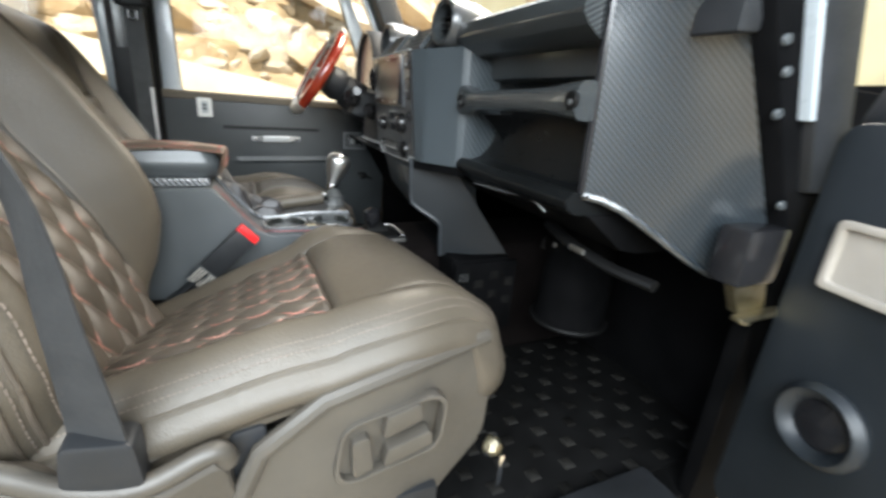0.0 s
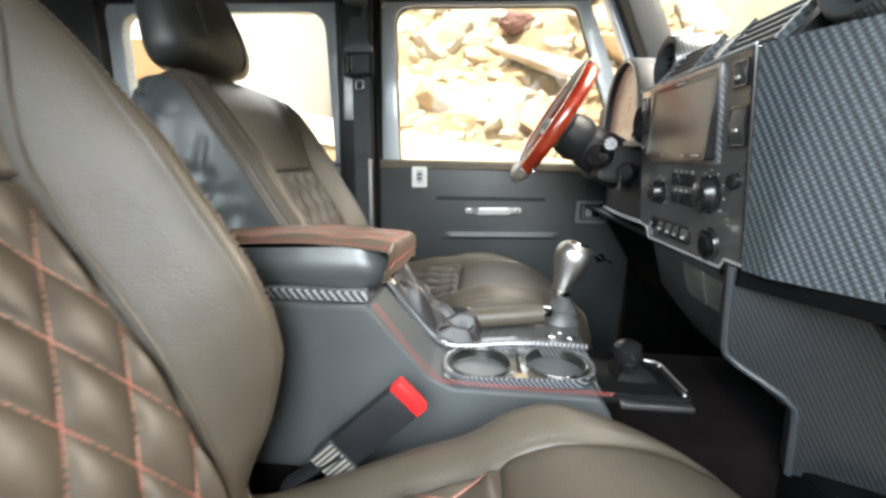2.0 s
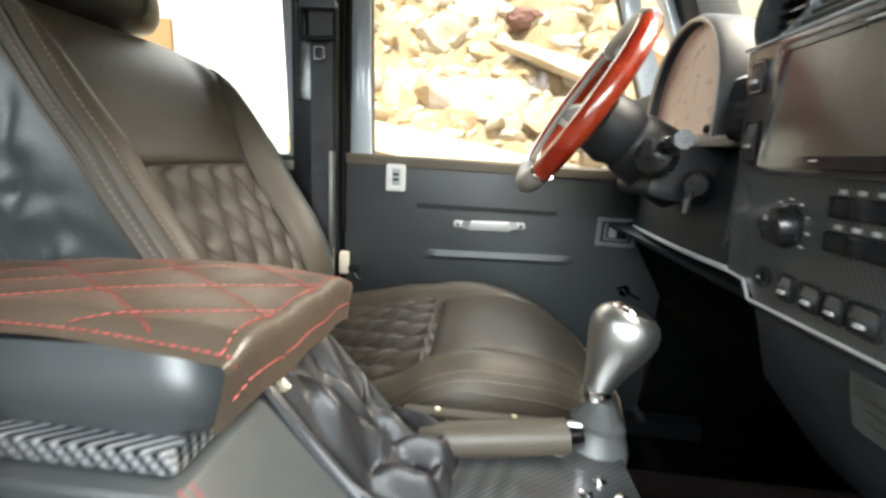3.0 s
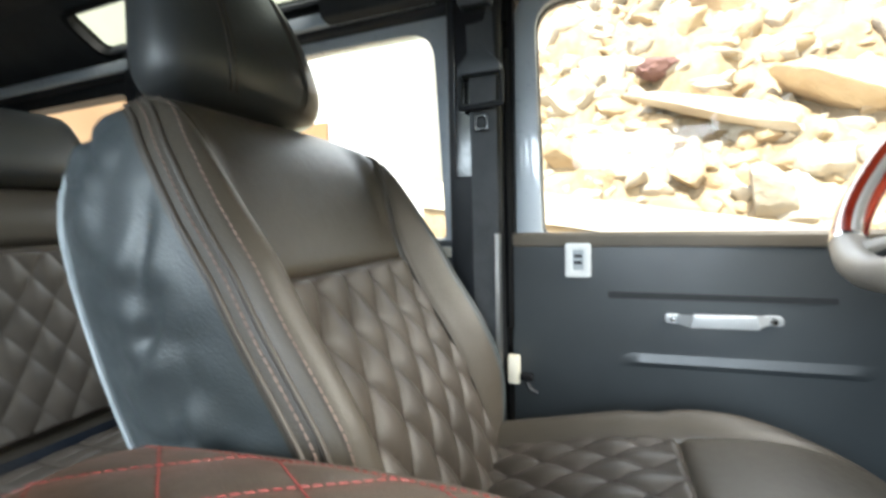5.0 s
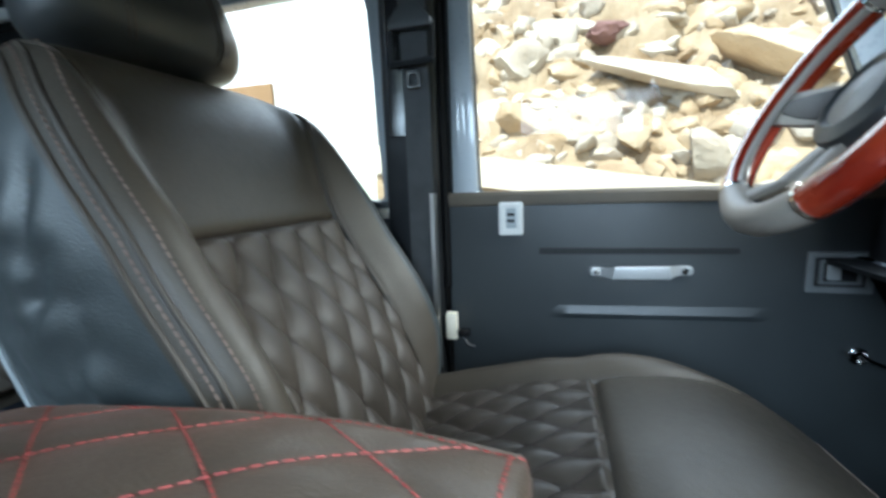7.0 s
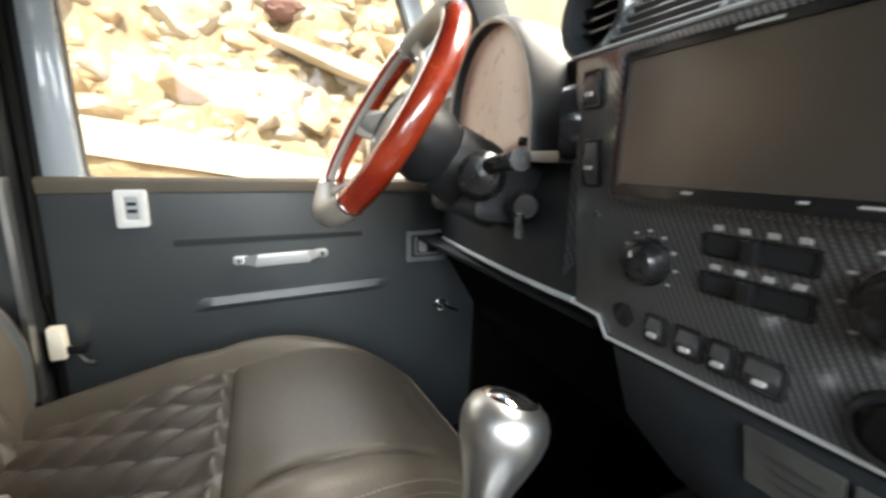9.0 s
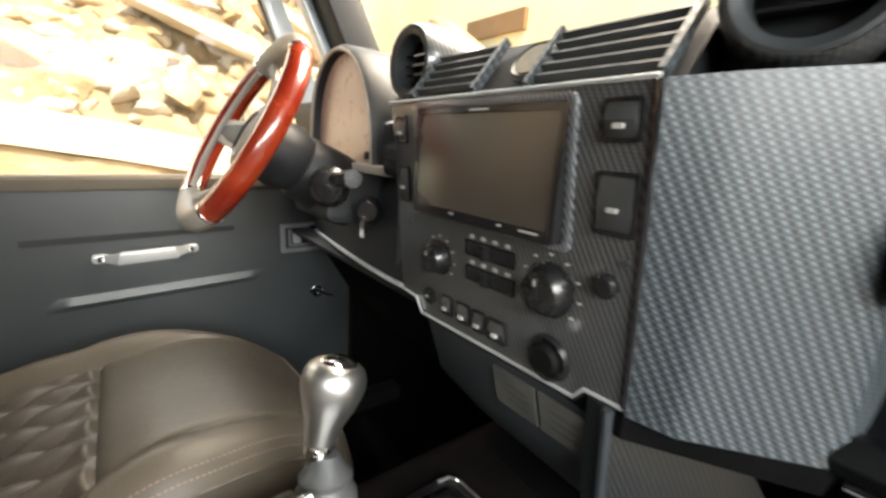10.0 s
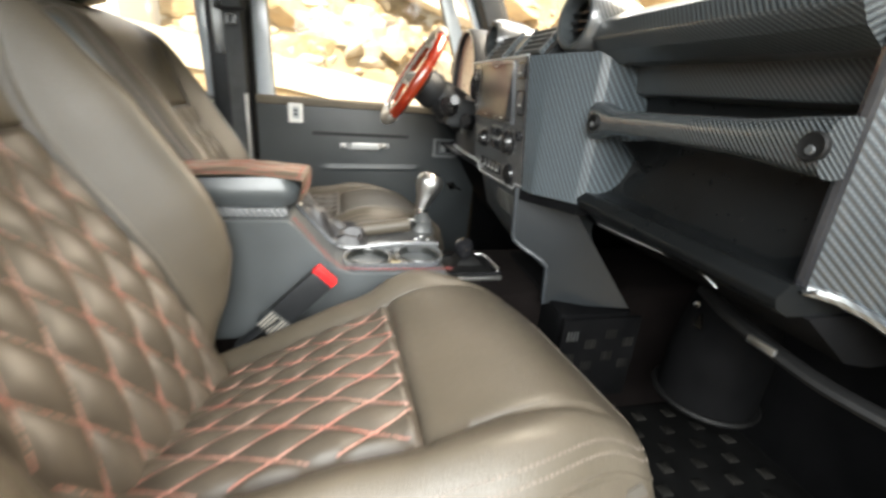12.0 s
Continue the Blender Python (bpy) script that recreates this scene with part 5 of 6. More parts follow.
def arm_top(u, v):
    """Quilted cover: seamed to the side bands, puffed in diamonds, folded down over the front end."""
    x, y = -0.72 + 0.348 * min(1, u / 0.86), -0.139 + 0.218 * v
    ex, ey = min(u / 0.86 * 0.348, 0.348), min(v, 1 - v) * 0.218
    rim = smooth(min(ex, ey) / 0.022)
    tilt = arm_tilt(y)
    p, q = (x + 0.7) / 0.105, (y + 0.15) / 0.074
    puff = (abs(math.sin(math.pi * (p + q))) * abs(math.sin(math.pi * (p - q)))) ** 0.4
    top = arm_z(x) - 0.006 + 0.006 * rim + 0.004 * puff * rim + tilt
    if u < 0.86:
        return Vector((x, y, top))
    k = (u - 0.86) / 0.14
    a = min(1.0, k / 0.5) * math.pi / 2
    tuck = 0.012 * max(0.0, 1 - ey / 0.03) ** 2
    return Vector((-0.372 + 0.007 * math.sin(a) - tuck * k - 0.004 * max(0.0, k - 0.5), y, top - 0.01 * (1 - math.cos(a)) - 0.03 * max(0.0, k - 0.5) / 0.5))


part("armrest_top", sheet(arm_top, 96, 60), ARMTOP, cub, "rust-brown quilted armrest top with red stitching", angle=70)
bm = bmesh.new()
for sgn in (1, -1):
    for k in range(-6, 10):
        run = []
        for i in range(91):
            x = -0.715 + 0.34 * i / 90
            y = -0.15 + (k - (x + 0.7) / 0.105) * sgn * 0.074
            if -0.128 < y < 0.068:
                run.append(arm_top(0.86 * (x + 0.72) / 0.348, (y + 0.139) / 0.218) + Vector((0, 0, 0.0016)))
            elif len(run) > 1:
                dashes(bm, run, 0.0065, 0.00065, fill=0.82)
                run = []
        if len(run) > 1:
            dashes(bm, run, 0.0065, 0.00065, fill=0.82)
for v in (0.03, 0.965):
    dashes(bm, [arm_top(0.02 + 0.95 * i / 80, v) + Vector((0, 0, 0.0005)) for i in range(81)], 0.006, 0.0008)
for u in (0.85, 0.965):
    dashes(bm, [arm_top(u, 0.04 + 0.92 * i / 40) + Vector((0.0004, 0, 0.0005)) for i in range(41)], 0.006, 0.0008)
part("armrest_stitching", bm, THREAD_RED2, cub, "red diamond stitching")

# cup holder plate with two wells
cups = part("cup_plate", ringed(rounded([(-0.306, -0.152), (-0.105, -0.138), (-0.103, -0.044), (-0.304, -0.058)], 0.046, 8), rounded([(-0.301, -0.147), (-0.11, -0.134), (-0.108, -0.048), (-0.299, -0.062)], 0.043, 8), "z", 0.986, 0.9985), CARBON_BRIGHT, cub, "carbon-weave cup holder surround", bevel=0.002)
CUPS = ((-0.255, -0.103), (-0.155, -0.092))
bm = bmesh.new()
for cx, cy in CUPS:
    m = 36
    ring_ = []
    for k in range(m):
        a = 2 * math.pi * k / m
        ring_.append(a)
    inner = [bm.verts.new((cx + 0.040 * math.cos(a), cy + 0.040 * math.sin(a), 0.996)) for a in ring_]
    outer = [bm.verts.new((cx + 0.0475 * math.cos(a) / max(abs(math.cos(a)), abs(math.sin(a))) ** 0.85, cy + 0.0455 * math.sin(a) / max(abs(math.cos(a)), abs(math.sin(a))) ** 0.85, 0.9945)) for a in ring_]
    deep = [bm.verts.new((cx + 0.037 * math.cos(a), cy + 0.037 * math.sin(a), 0.975)) for a in ring_]
    for k in range(m):
        j = (k + 1) % m
        bm.faces.new((outer[k], outer[j], inner[j], inner[k]))
        bm.faces.new((inner[k], inner[j], deep[j], deep[k]))
part("cup_web", bm, CUP_WEB, cups, "glossy dark web between the wells")
for cx, cy in CUPS:
    part("cup_rim", tube([(cx + 0.0408 * math.cos(2 * math.pi * k / 32), cy + 0.0408 * math.sin(2 * math.pi * k / 32), 0.997) for k in range(32)], 0.0016, 8, True), CUP_WEB, cups, "thin carbon-weave rim")
    part("cup_well", lathe([(0.0395, 0.0), (0.0385, -0.004), (0.035, -0.075), (0.03, -0.08), (0, -0.08)][::-1], (cx, cy, 0.996), (0, 0, 1), 32), CUP_WELL, cups, "dark woven cup well")
part("cup_emblem", prism(rounded([(-0.214, -0.142), (-0.196, -0.141), (-0.196, -0.132), (-0.214, -0.133)], 0.003), "z", 0.996, 1.0), STEEL, cups)

# lever plate, gaiters, levers
TOP = [(-0.392, 1.086), (-0.36, 1.047), (-0.318, 1.0), (-0.29, 0.988), (-0.1, 0.986)]
lp = part("lever_plate", loft([[(x, y, z) for x, z in ((-0.262, 0.984), (-0.255, 1.0), (-0.2, 1.006), (-0.105, 1.003), (-0.1, 0.984))] for y in (-0.056, 0.062)]), CARBON, cub, "carbon-weave lever plate", bevel=0.003)
part("plate_edge", tube(spline([(-0.39, -0.06, 1.091), (-0.355, -0.061, 1.048), (-0.316, -0.06, 1.006), (-0.28, -0.058, 0.998), (-0.2, -0.055, 1.005), (-0.104, -0.05, 1.002)], 5), 0.0042, 8), CARBON_BRIGHT, cub, "bright carbon-weave edge")
part("slope_pin", lathe([(0, 0), (0.006, 0), (0.005, 0.005), (0, 0.005)], (-0.386, -0.045, 1.084), (0.7, 0, 0.6), 12), CREAM, cub)
part("side_rail", box(-0.31, -0.15, 0.046, 0.062, 0.986, 1.012), LEATHER, cub, "taupe leather rail", bevel=0.005)
for x in (-0.2, -0.275):
    part("rail_stud", lathe([(0, 0), (0.004, 0), (0.003, 0.003), (0, 0.003)], (x, 0.054, 1.011), n=10), STEEL, cub)
for x, y in ((-0.122, -0.03), (-0.135, -0.012), (-0.15, -0.028)):
    part("plate_button", lathe([(0, 0), (0.005, 0), (0.0055, 0.003), (0, 0.004)], (x, y, 1.003), n=12), CHROME, lp)
hb = thing("handbrake", (-0.3, 0.03, 1.0), "grey leather handbrake lever in a wrinkled gaiter", "handbrake")


def gaiter(u, v):
    """Loose leather draped down the sloping slot and gathered round the lever."""
    x, y = -0.392 + 0.145 * u, -0.05 + 0.09 * v
    edge = smooth(min(u * 1.6, 1 - u, v, 1 - v) / 0.14)
    gather = math.exp(-(((x + 0.283) / 0.035) ** 2 + ((y - 0.005) / 0.03) ** 2))
    ridge = abs(math.sin(7.5 * u + 2.6 * math.sin(6 * v + 1.5 * u))) ** 0.7
    w = 0.015 * ridge + 0.008 * abs(math.sin(10 * v + 9 * u)) + 0.008 * noise.noise((x * 45, y * 45, 2))
    return Vector((x + 0.012 * edge * noise.noise((x * 30, y * 30, 7)), y, lerp(TOP, x) + 0.003 + edge * (0.004 + w) + 0.016 * gather))


part("gaiter", sheet(gaiter, 60, 44, (0, 0, -0.008)), GAITER, hb, "creased black leather gaiter", angle=80)
part("lever", tube([(-0.285, 0.008, 1.008), (-0.26, 0.01, 1.0135), (-0.2, 0.013, 1.02), (-0.158, 0.016, 1.025)], [0.014, 0.0155, 0.016, 0.015], 16), LEATHER, hb, "taupe leather lever")
part("tip", tube([(-0.159, 0.016, 1.025), (-0.146, 0.017, 1.0265)], [0.015, 0.011], 14), CHROME, hb)
gear = thing("gear_lever", (-0.115, 0.062, 0.99), "gear lever with a large polished aluminium knob", "gear lever")
part("boot", lathe([(0.032, -0.01), (0.03, 0.01), (0.024, 0.02), (0.026, 0.026), (0.018, 0.036), (0.012, 0.046), (0, 0.046)], (-0.125, 0.045, 0.995), (0.12, 0.2, 1), 20), LEATHER_DK, gear, "leather boot")
part("shaft", lathe([(0.0105, 0), (0.0105, 0.03)], (-0.127, 0.058, 1.028), (0.12, 0.05, 1), 14), CHROME, gear)
part("collar", lathe([(0.0, 0), (0.0135, 0), (0.0145, 0.008), (0.0125, 0.016), (0, 0.016)], (-0.1255, 0.059, 1.04), (0.14, 0.05, 1), 18), CHROME, gear)
KNOB_AX = Vector((0.3, 0.06, 1)).normalized()
part("knob", lathe([(0, 0), (0.0138, 0), (0.0158, 0.01), (0.0192, 0.022), (0.0245, 0.036), (0.0292, 0.05), (0.031, 0.06), (0.0302, 0.068), (0.0268, 0.0755), (0.0205, 0.0805), (0.011, 0.0832), (0, 0.084)], (-0.124, 0.06, 1.05), KNOB_AX, 32), KNOB, gear, "satin aluminium knob", angle=60)
part("knob_cap", lathe([(0, 0.0042), (0.009, 0.0038), (0.017, 0.0018), (0.0195, -0.0008), (0.0185, -0.002), (0, -0.002)], Vector((-0.124, 0.06, 1.05)) + KNOB_AX * 0.0815, KNOB_AX, 28), CHROME, gear, "domed chrome cap")
tr = thing("transfer_lever", (-0.01, 0.0, 0.925), "short black transfer lever in a framed gaiter", "gear lever")
part("frame", ringed(rounded([(-0.082, -0.066), (0.05, -0.06), (0.045, 0.06), (-0.08, 0.058)], 0.014), rounded([(-0.07, -0.054), (0.038, -0.05), (0.034, 0.048), (-0.07, 0.046)], 0.012), "z", 0.925, 0.934), BLACK_GLOSS, tr, bevel=0.002)
part("gaiter", loft([[(-0.022 + sx * w, -0.008 + sy * w * 0.92, z) for sx, sy in ((-1, -1), (0, -1.1), (1, -1), (1.1, 0), (1, 1), (0, 1.1), (-1, 1), (-1.1, 0))] for w, z in ((0.056, 0.926), (0.05, 0.936), (0.03, 0.944), (0.026, 0.952), (0.012, 0.962), (0.01, 0.966))]), RUBBER, tr, "folded black gaiter", bevel=0.002)
part("knob", lathe([(0.011, 0), (0.013, 0.006), (0.0205, 0.018), (0.022, 0.03), (0.0185, 0.042), (0.009, 0.0475), (0, 0.048)], (-0.036, -0.03, 0.96), (-0.15, -0.12, 1), 24), BLACK_GLOSS, tr, "black ball knob")
part("bright_edge", tube([(0.02, 0.054, 0.936), (0.036, 0.052, 0.936), (0.043, 0.04, 0.936), (0.046, -0.04, 0.936)], 0.0016, 8), ALU, tr)
part("maker_strip", box(-0.058, 0.04, -0.08, -0.07, 0.926, 0.934), ALU, tr, "bright lettered strip", bevel=0.001)
for y in (0.045, -0.045):
    bolt((0.042, y, 0.934), (0, 0, 1), 0.004, CHROME, tr)


# ---- front seats ----
def quilt(a, b, wa=0.052, wb=0.088):
    p, q = a / wa, b / wb
    return (abs(math.sin(math.pi * (p + q))) * abs(math.sin(math.pi * (p - q)))) ** 0.42


def seat(name, loc, out, label, thread, bulge=(1.0, 0.75), cant=0.0, nose=1.0, skirt=(0.0, 0.0), cover=None):
    """An electric front seat; loc: where the front seam meets the middle; out: which way the sill lies (1 or -1)."""
    X, Y, Z = loc
    s = thing(name, (X - 0.1, Y, 0.79), label, "car seat", "front seats")

    def foot(x):
        """Half width of the cushion, with rounded front corners."""
        r, c = 0.06, 0.272 - 0.06
        return 0.24 - 0.033 * smooth((x - 0.02) / 0.2) ** 1.5 - (r - math.sqrt(max(0, r * r - (x - c) ** 2)) if x > c else 0)

    def sag(x, y):
        """The cushion falls to the rear, most of all along the console side."""
        k = smooth((0.2 - y * out) / 0.4)
        a = lerp([(-0.4, -0.16), (-0.31, -0.125), (-0.18, -0.07), (-0.08, -0.024), (0.0, 0.004), (0.1, 0.0)], x)
        b = lerp([(-0.4, -0.09), (-0.214, -0.041), (-0.074, -0.007), (0.0, 0.0), (0.1, 0.0)], x)
        return (a + 0.027 * smooth((x + 0.05) / 0.12)) * k + b * (1 - k)

    def cushion(x, y):
        """Height of the padded top; x from -0.4 to 0.272."""
        ex = max(0.0, (x - 0.095) / 0.177)
        half = foot(x)
        e = min(1.0, abs(y) / half)
        b = smooth((abs(y) - 0.145) / 0.055)
        z = 0.026 * b * (1 - 0.8 * smooth((x + 0.02) / 0.2)) + sag(x, y)
        z += 0.02 * math.sin(math.pi * min(1, max(0, (x + 0.02) / 0.25)))
        z -= 0.05 * ex ** 3.0
        z -= 0.042 * max(0, (e - 0.7) / 0.3) ** 2.6
        z -= 0.005 * math.exp(-((abs(y) - 0.156) / 0.007) ** 2) * (1 if x < 0.2 else 0)
        z -= 0.007 * math.exp(-(x / 0.006) ** 2) * (1 - b)
        k = min(1.0, max(0.0, (y * out + 0.2) / 0.4))
        return z + cant * (-0.014 * (1 - k) + (0.038 + 0.02 * smooth(x / 0.2)) * k)

    def fx(x):
        """The cushion's front part may be shorter."""
        return X + (x if x < 0 else x * nose)

    def halfw(x):
        return foot(x)

    def P(x, y, d=0.0):
        return Vector((fx(x), Y + y, Z + cushion(x, y) + d))

    def patch(x0, x1, ya, yb, nu, nv, puff=None):
        def f(u, v):
            x = x0 + (x1 - x0) * u
            a, b = ya(x), yb(x)
            y = a + (b - a) * v
            d = 0.0
            if puff:
                edge = min(u * (x1 - x0), (1 - u) * (x1 - x0), v * (b - a), (1 - v) * (b - a))
                d = 0.0115 * quilt(y, x) * smooth(edge / 0.012)
            return P(x, y, d)
        return sheet(f, nu, nv, (0, 0, -0.05))
    ins = 0.156

    def seam_w(x):
        return min(ins - 0.1 * max(0, x) ** 1.4, halfw(x) - 0.002)
    part("seat_insert", patch(-0.4, 0.0, lambda x: -ins, lambda x: ins, 130, 100, True), SUEDE, s, "diamond-quilted seat insert", angle=80)
    part("thigh_panel", patch(0.0, 0.272, lambda x: -seam_w(x), lambda x: seam_w(x), 40, 40), LEATHER, s, "smooth taupe leather front panel", angle=80)
    for sg in (1, -1):
        part("bolster", patch(-0.4, 0.272, lambda x: sg * seam_w(x), lambda x: sg * max(halfw(x), seam_w(x) + 0.001), 60, 20), LEATHER, s, "padded leather side bolster", angle=80)
    # upholstered side wall that wraps round the front
    path = [(x, sg * halfw(x)) for sg, xs in ((-1, [-0.4 + 0.672 * i / 30 for i in range(31)]), (1, [0.272 - 0.672 * i / 30 for i in range(31)])) for x in xs]
    rim = path[:31] + [(0.272, -halfw(0.272) + 2 * halfw(0.272) * i / 14) for i in range(1, 14)] + path[31:]
    secs = []
    for n_, (x, y) in enumerate(rim):
        e = cushion(x, y)
        (xa, ya), (xb, yb) = rim[max(0, n_ - 2)], rim[min(len(rim) - 1, n_ + 2)]
        tl = math.hypot(xb - xa, yb - ya)
        nx, ny = (yb - ya) / tl, -(xb - xa) / tl
        ring = []
        for k in range(9):
            t = k / 8
            o = 0.014 * math.sin(math.pi * min(1, t * 1.15)) - 0.02 * smooth((t - 0.7) / 0.3)
            ring.append((fx(x) + nx * o, Y + y + ny * o, Z + e - (0.052 + (e + 0.083) * (smooth((0.12 - y * out) / 0.08) if x < 0.2 else 1)) * t))
        secs.append(ring)
    part("side_wall", loft(secs, closed=False), LEATHER, s, "stitched leather cushion side", angle=80)
    part("edge_piping", tube([P(x * 0.995, y * 0.985, -0.0015) for x, y in rim], 0.0022, 8), LEATHER, s)
    bm = bmesh.new()
    for o in (0.012, 0.02):
        dashes(bm, [P(x * 0.99, y - (o if y > 0 else -o), 0.0006) for x, y in rim if abs(y) > 0.1], 0.0055, 0.0009)
    part("edge_stitching", bm, THREAD_PALE if thread is THREAD_RED else THREAD_BR, s, "twin edge stitching")
    bm = bmesh.new()
    for sg in (1, -1):
        for k in range(-9, 10):
            run = []
            for i in range(101):
                x = -0.39 + 0.385 * i / 100
                y = (k - x / 0.088 * sg) * 0.052
                if abs(y) < ins - 0.006:
                    run.append(P(x, y, 0.004))
                elif len(run) > 1:
                    dashes(bm, run, 0.006, 0.0012, fill=0.9)
                    run = []
            if len(run) > 1:
                dashes(bm, run, 0.006, 0.0012, fill=0.9)
    part("diamond_stitching", bm, thread, s, "coral diamond stitching" if thread is THREAD_RED else "brown diamond stitching")
    part("base_pan", prism(rounded([(X - 0.42, Z - 0.16), (X + 0.19, Z - 0.16), (X + 0.2, Z - 0.11), (X - 0.42, Z - 0.11)], 0.01), "y", Y - 0.2, Y + 0.2), BLACK, s)
    for yy in (Y - 0.17, Y + 0.17):
        part("runner", box(X - 0.4, X + 0.2, yy - 0.018, yy + 0.018, 0.79, Z - 0.15), BLACK, s, "black seat runner", bevel=0.003)

    # backrest: reclined frame of axes
    R = radians(27)
    up, fw = Vector((-math.sin(R), 0, math.cos(R))), Vector((math.cos(R), 0, math.sin(R)))
    base = Vector((X - 0.285, Y, Z - 0.03))

    def width(h):
        """Half width of the backrest, eased between its stations."""
        return sum(span(h + o) for o in (-0.03, -0.015, 0.0, 0.015, 0.03)) / 5 if h < 0.49 else span(h)

    def span(h):
        return lerp([(-0.05, 0.215), (0.05, 0.262), (0.15, 0.25), (0.3, 0.252), (0.4, 0.246), (0.47, 0.236), (0.52, 0.213), (0.55, 0.178), (0.57, 0.12), (0.582, 0.05)], h)

    def crest(h):
        return lerp([(-0.05, -0.02), (0.0, 0.03), (0.06, 0.068), (0.11, 0.085), (0.16, 0.094), (0.25, 0.096), (0.31, 0.092), (0.37, 0.078), (0.43, 0.066), (0.49, 0.05), (0.54, 0.025), (0.58, 0.0)], h)

    def depth(w, h, W):
        """How far the front stands out at |w| < W."""
        b = smooth((abs(w) - 0.14) / 0.075)
        f = crest(h) * bulge[0 if w * out < 0 else 1] * b - 0.04 * max(0, (abs(w) / W - 0.84) / 0.16) ** 2.4
        f -= 0.006 * math.exp(-((abs(w) - 0.152 - 0.045 * smooth((h - 0.3) / 0.25)) / 0.006) ** 2)
        f -= 0.006 * math.exp(-((h - 0.315) / 0.006) ** 2) * (1 if abs(w) < 0.152 else 0)
        f += 0.012 + 0.012 * math.sin(math.pi * min(1, max(0, (h + 0.05) / 0.3)))
        k = max(0.0, (h - 0.46) / 0.122)
        return f - 0.075 * (1 - math.sqrt(max(0, 1 - min(1, k) ** 2)))

    def Q(w, h, d=0.0):
        return base + up * h + fw * (depth(w, h, width(h)) + d) + Vector((0, w, 0))

    def bpatch(h0, h1, wa, wb, nu, nv, puff=False):
        def f(u, v):
            h = h0 + (h1 - h0) * u
            a, b = wa(h), wb(h)
            w = a + (b - a) * v
            d = 0.0
            if puff:
                edge = min(u * (h1 - h0), (1 - u) * (h1 - h0), v * abs(b - a), (1 - v) * abs(b - a))
                d = 0.013 * quilt(w, h, 0.06, 0.118) * smooth(edge / 0.012)
            return Q(w, h, d)
        return sheet(f, nu, nv, fw * -0.04)

    def edge_w(h):
        return 0.152 + 0.045 * smooth((h - 0.3) / 0.25)
    def cut_w(h):
        return edge_w(h) + 0.5 * max(0.0, width(h) - edge_w(h))
    part("back_insert", bpatch(-0.14, 0.315, lambda h: -min(edge_w(h), width(h)), lambda h: min(edge_w(h), width(h)), 120, 100, True), SUEDE, s, "diamond-quilted back insert", angle=80)
    part("shoulder_panel", bpatch(0.315, 0.58, lambda h: -min(edge_w(h), width(h)), lambda h: min(edge_w(h), width(h)), 36, 40), LEATHER, s, "smooth taupe shoulder panel", angle=80)
    for sg in (1, -1):
        part("back_bolster", bpatch(-0.15, 0.53, lambda h: sg * edge_w(h), lambda h: sg * cut_w(h), 60, 16), LEATHER, s, "tall padded back bolster", angle=80)
        part("outer_bolster", bpatch(-0.15, 0.53, lambda h: sg * cut_w(h), lambda h: sg * max(width(h), edge_w(h)), 60, 16), SIDE_LEATHER if sg == out and cover is None else LEATHER, s, "padded outer bolster", angle=80)
    # side cover, piping and rear shell
    hs = [-0.15 + 0.732 * i / 96 for i in range(97)]
    loop = [(-width(h), h) for h in hs] + [(width(h), h) for h in hs[::-1]]
    fr, bk = [], []
    for w, h in loop:
        fr.append(Q(w, h))
        k = max(0.0, (h - 0.46) / 0.122)
        bk.append(base + up * (h - 0.004) + fw * (-0.125 + 0.055 * (1 - math.sqrt(max(0, 1 - min(1, k) ** 2)))) + Vector((0, w * 0.97, 0)))
    rng = random.Random(7)
    folds = [(rng.uniform(-0.08, 0.42), rng.uniform(-0.2, 0.06), rng.uniform(0.008, 0.013), rng.uniform(0.004, 0.008), rng.uniform(0.12, 0.6)) for _ in range(14)]
    rows = []
    for (w, h), a, b in zip(loop, fr, bk):
        row = []
        for k in range(29):
            t = k / 28
            p = a.lerp(b, t)
            ctr = base + up * 0.2
            o = (p - ctr)
            o = Vector((0, o.y, 0)) + up * (o.dot(up) if o.dot(up) > 0.2 else 0) * 0.4
            fold = noise.noise((p.x * 13 - p.z * 5, 3, p.z * 24 + p.x * 10))
            crease = 0.006 * noise.noise((p.x * 20, p.y * 6, p.z * 26)) - 0.013 * max(0.0, 1 - abs(fold) * 5) * max(0.0, noise.noise((p.x * 5, 9, p.z * 6)) + 0.25) - 0.006 * max(0.0, noise.noise((p.x * 12, 7, p.z * 34)))
            for h0, lean_, wide, deep_, mid_ in folds:
                crease -= deep_ * math.exp(-((h - h0 - lean_ * t) / wide) ** 2 - ((t - mid_) / 0.2) ** 2)
            swell = (0.013 + crease) * math.sin(math.pi * t)
            row.append(p + (o.normalized() * swell if o.length > 1e-4 else Vector((0, 0, 0))))
        rows.append(row)
    part("back_side", loft(rows, closed=False), cover or SIDE_LEATHER, s, "creased leather back side", angle=80)
    for sg in (1, -1):
        for o in (0.002, 0.01):
            part("twin_piping", tube([Q(sg * (width(h) - o), h, 0.0006) for h in hs if h < 0.545], 0.0024, 8), SUEDE, s)
    for sg in (1, -1):
        part("inner_piping", tube([Q(sg * (edge_w(h) + 0.004), h, 0.002) for h in hs if -0.1 < h < 0.53], 0.0026, 8), LEATHER, s)
    part("rear_piping", tube(bk, 0.0042, 8), PIPING, s, "pale grey rear piping")
    bm = bmesh.new()
    n_ = len(bk) // 2
    for i in range(n_ - 1):
        a, b, c_, d_ = bk[i], bk[i + 1], bk[-2 - i], bk[-1 - i]
        bm.faces.new([bm.verts.new(p) for p in (a, b, c_, d_)])
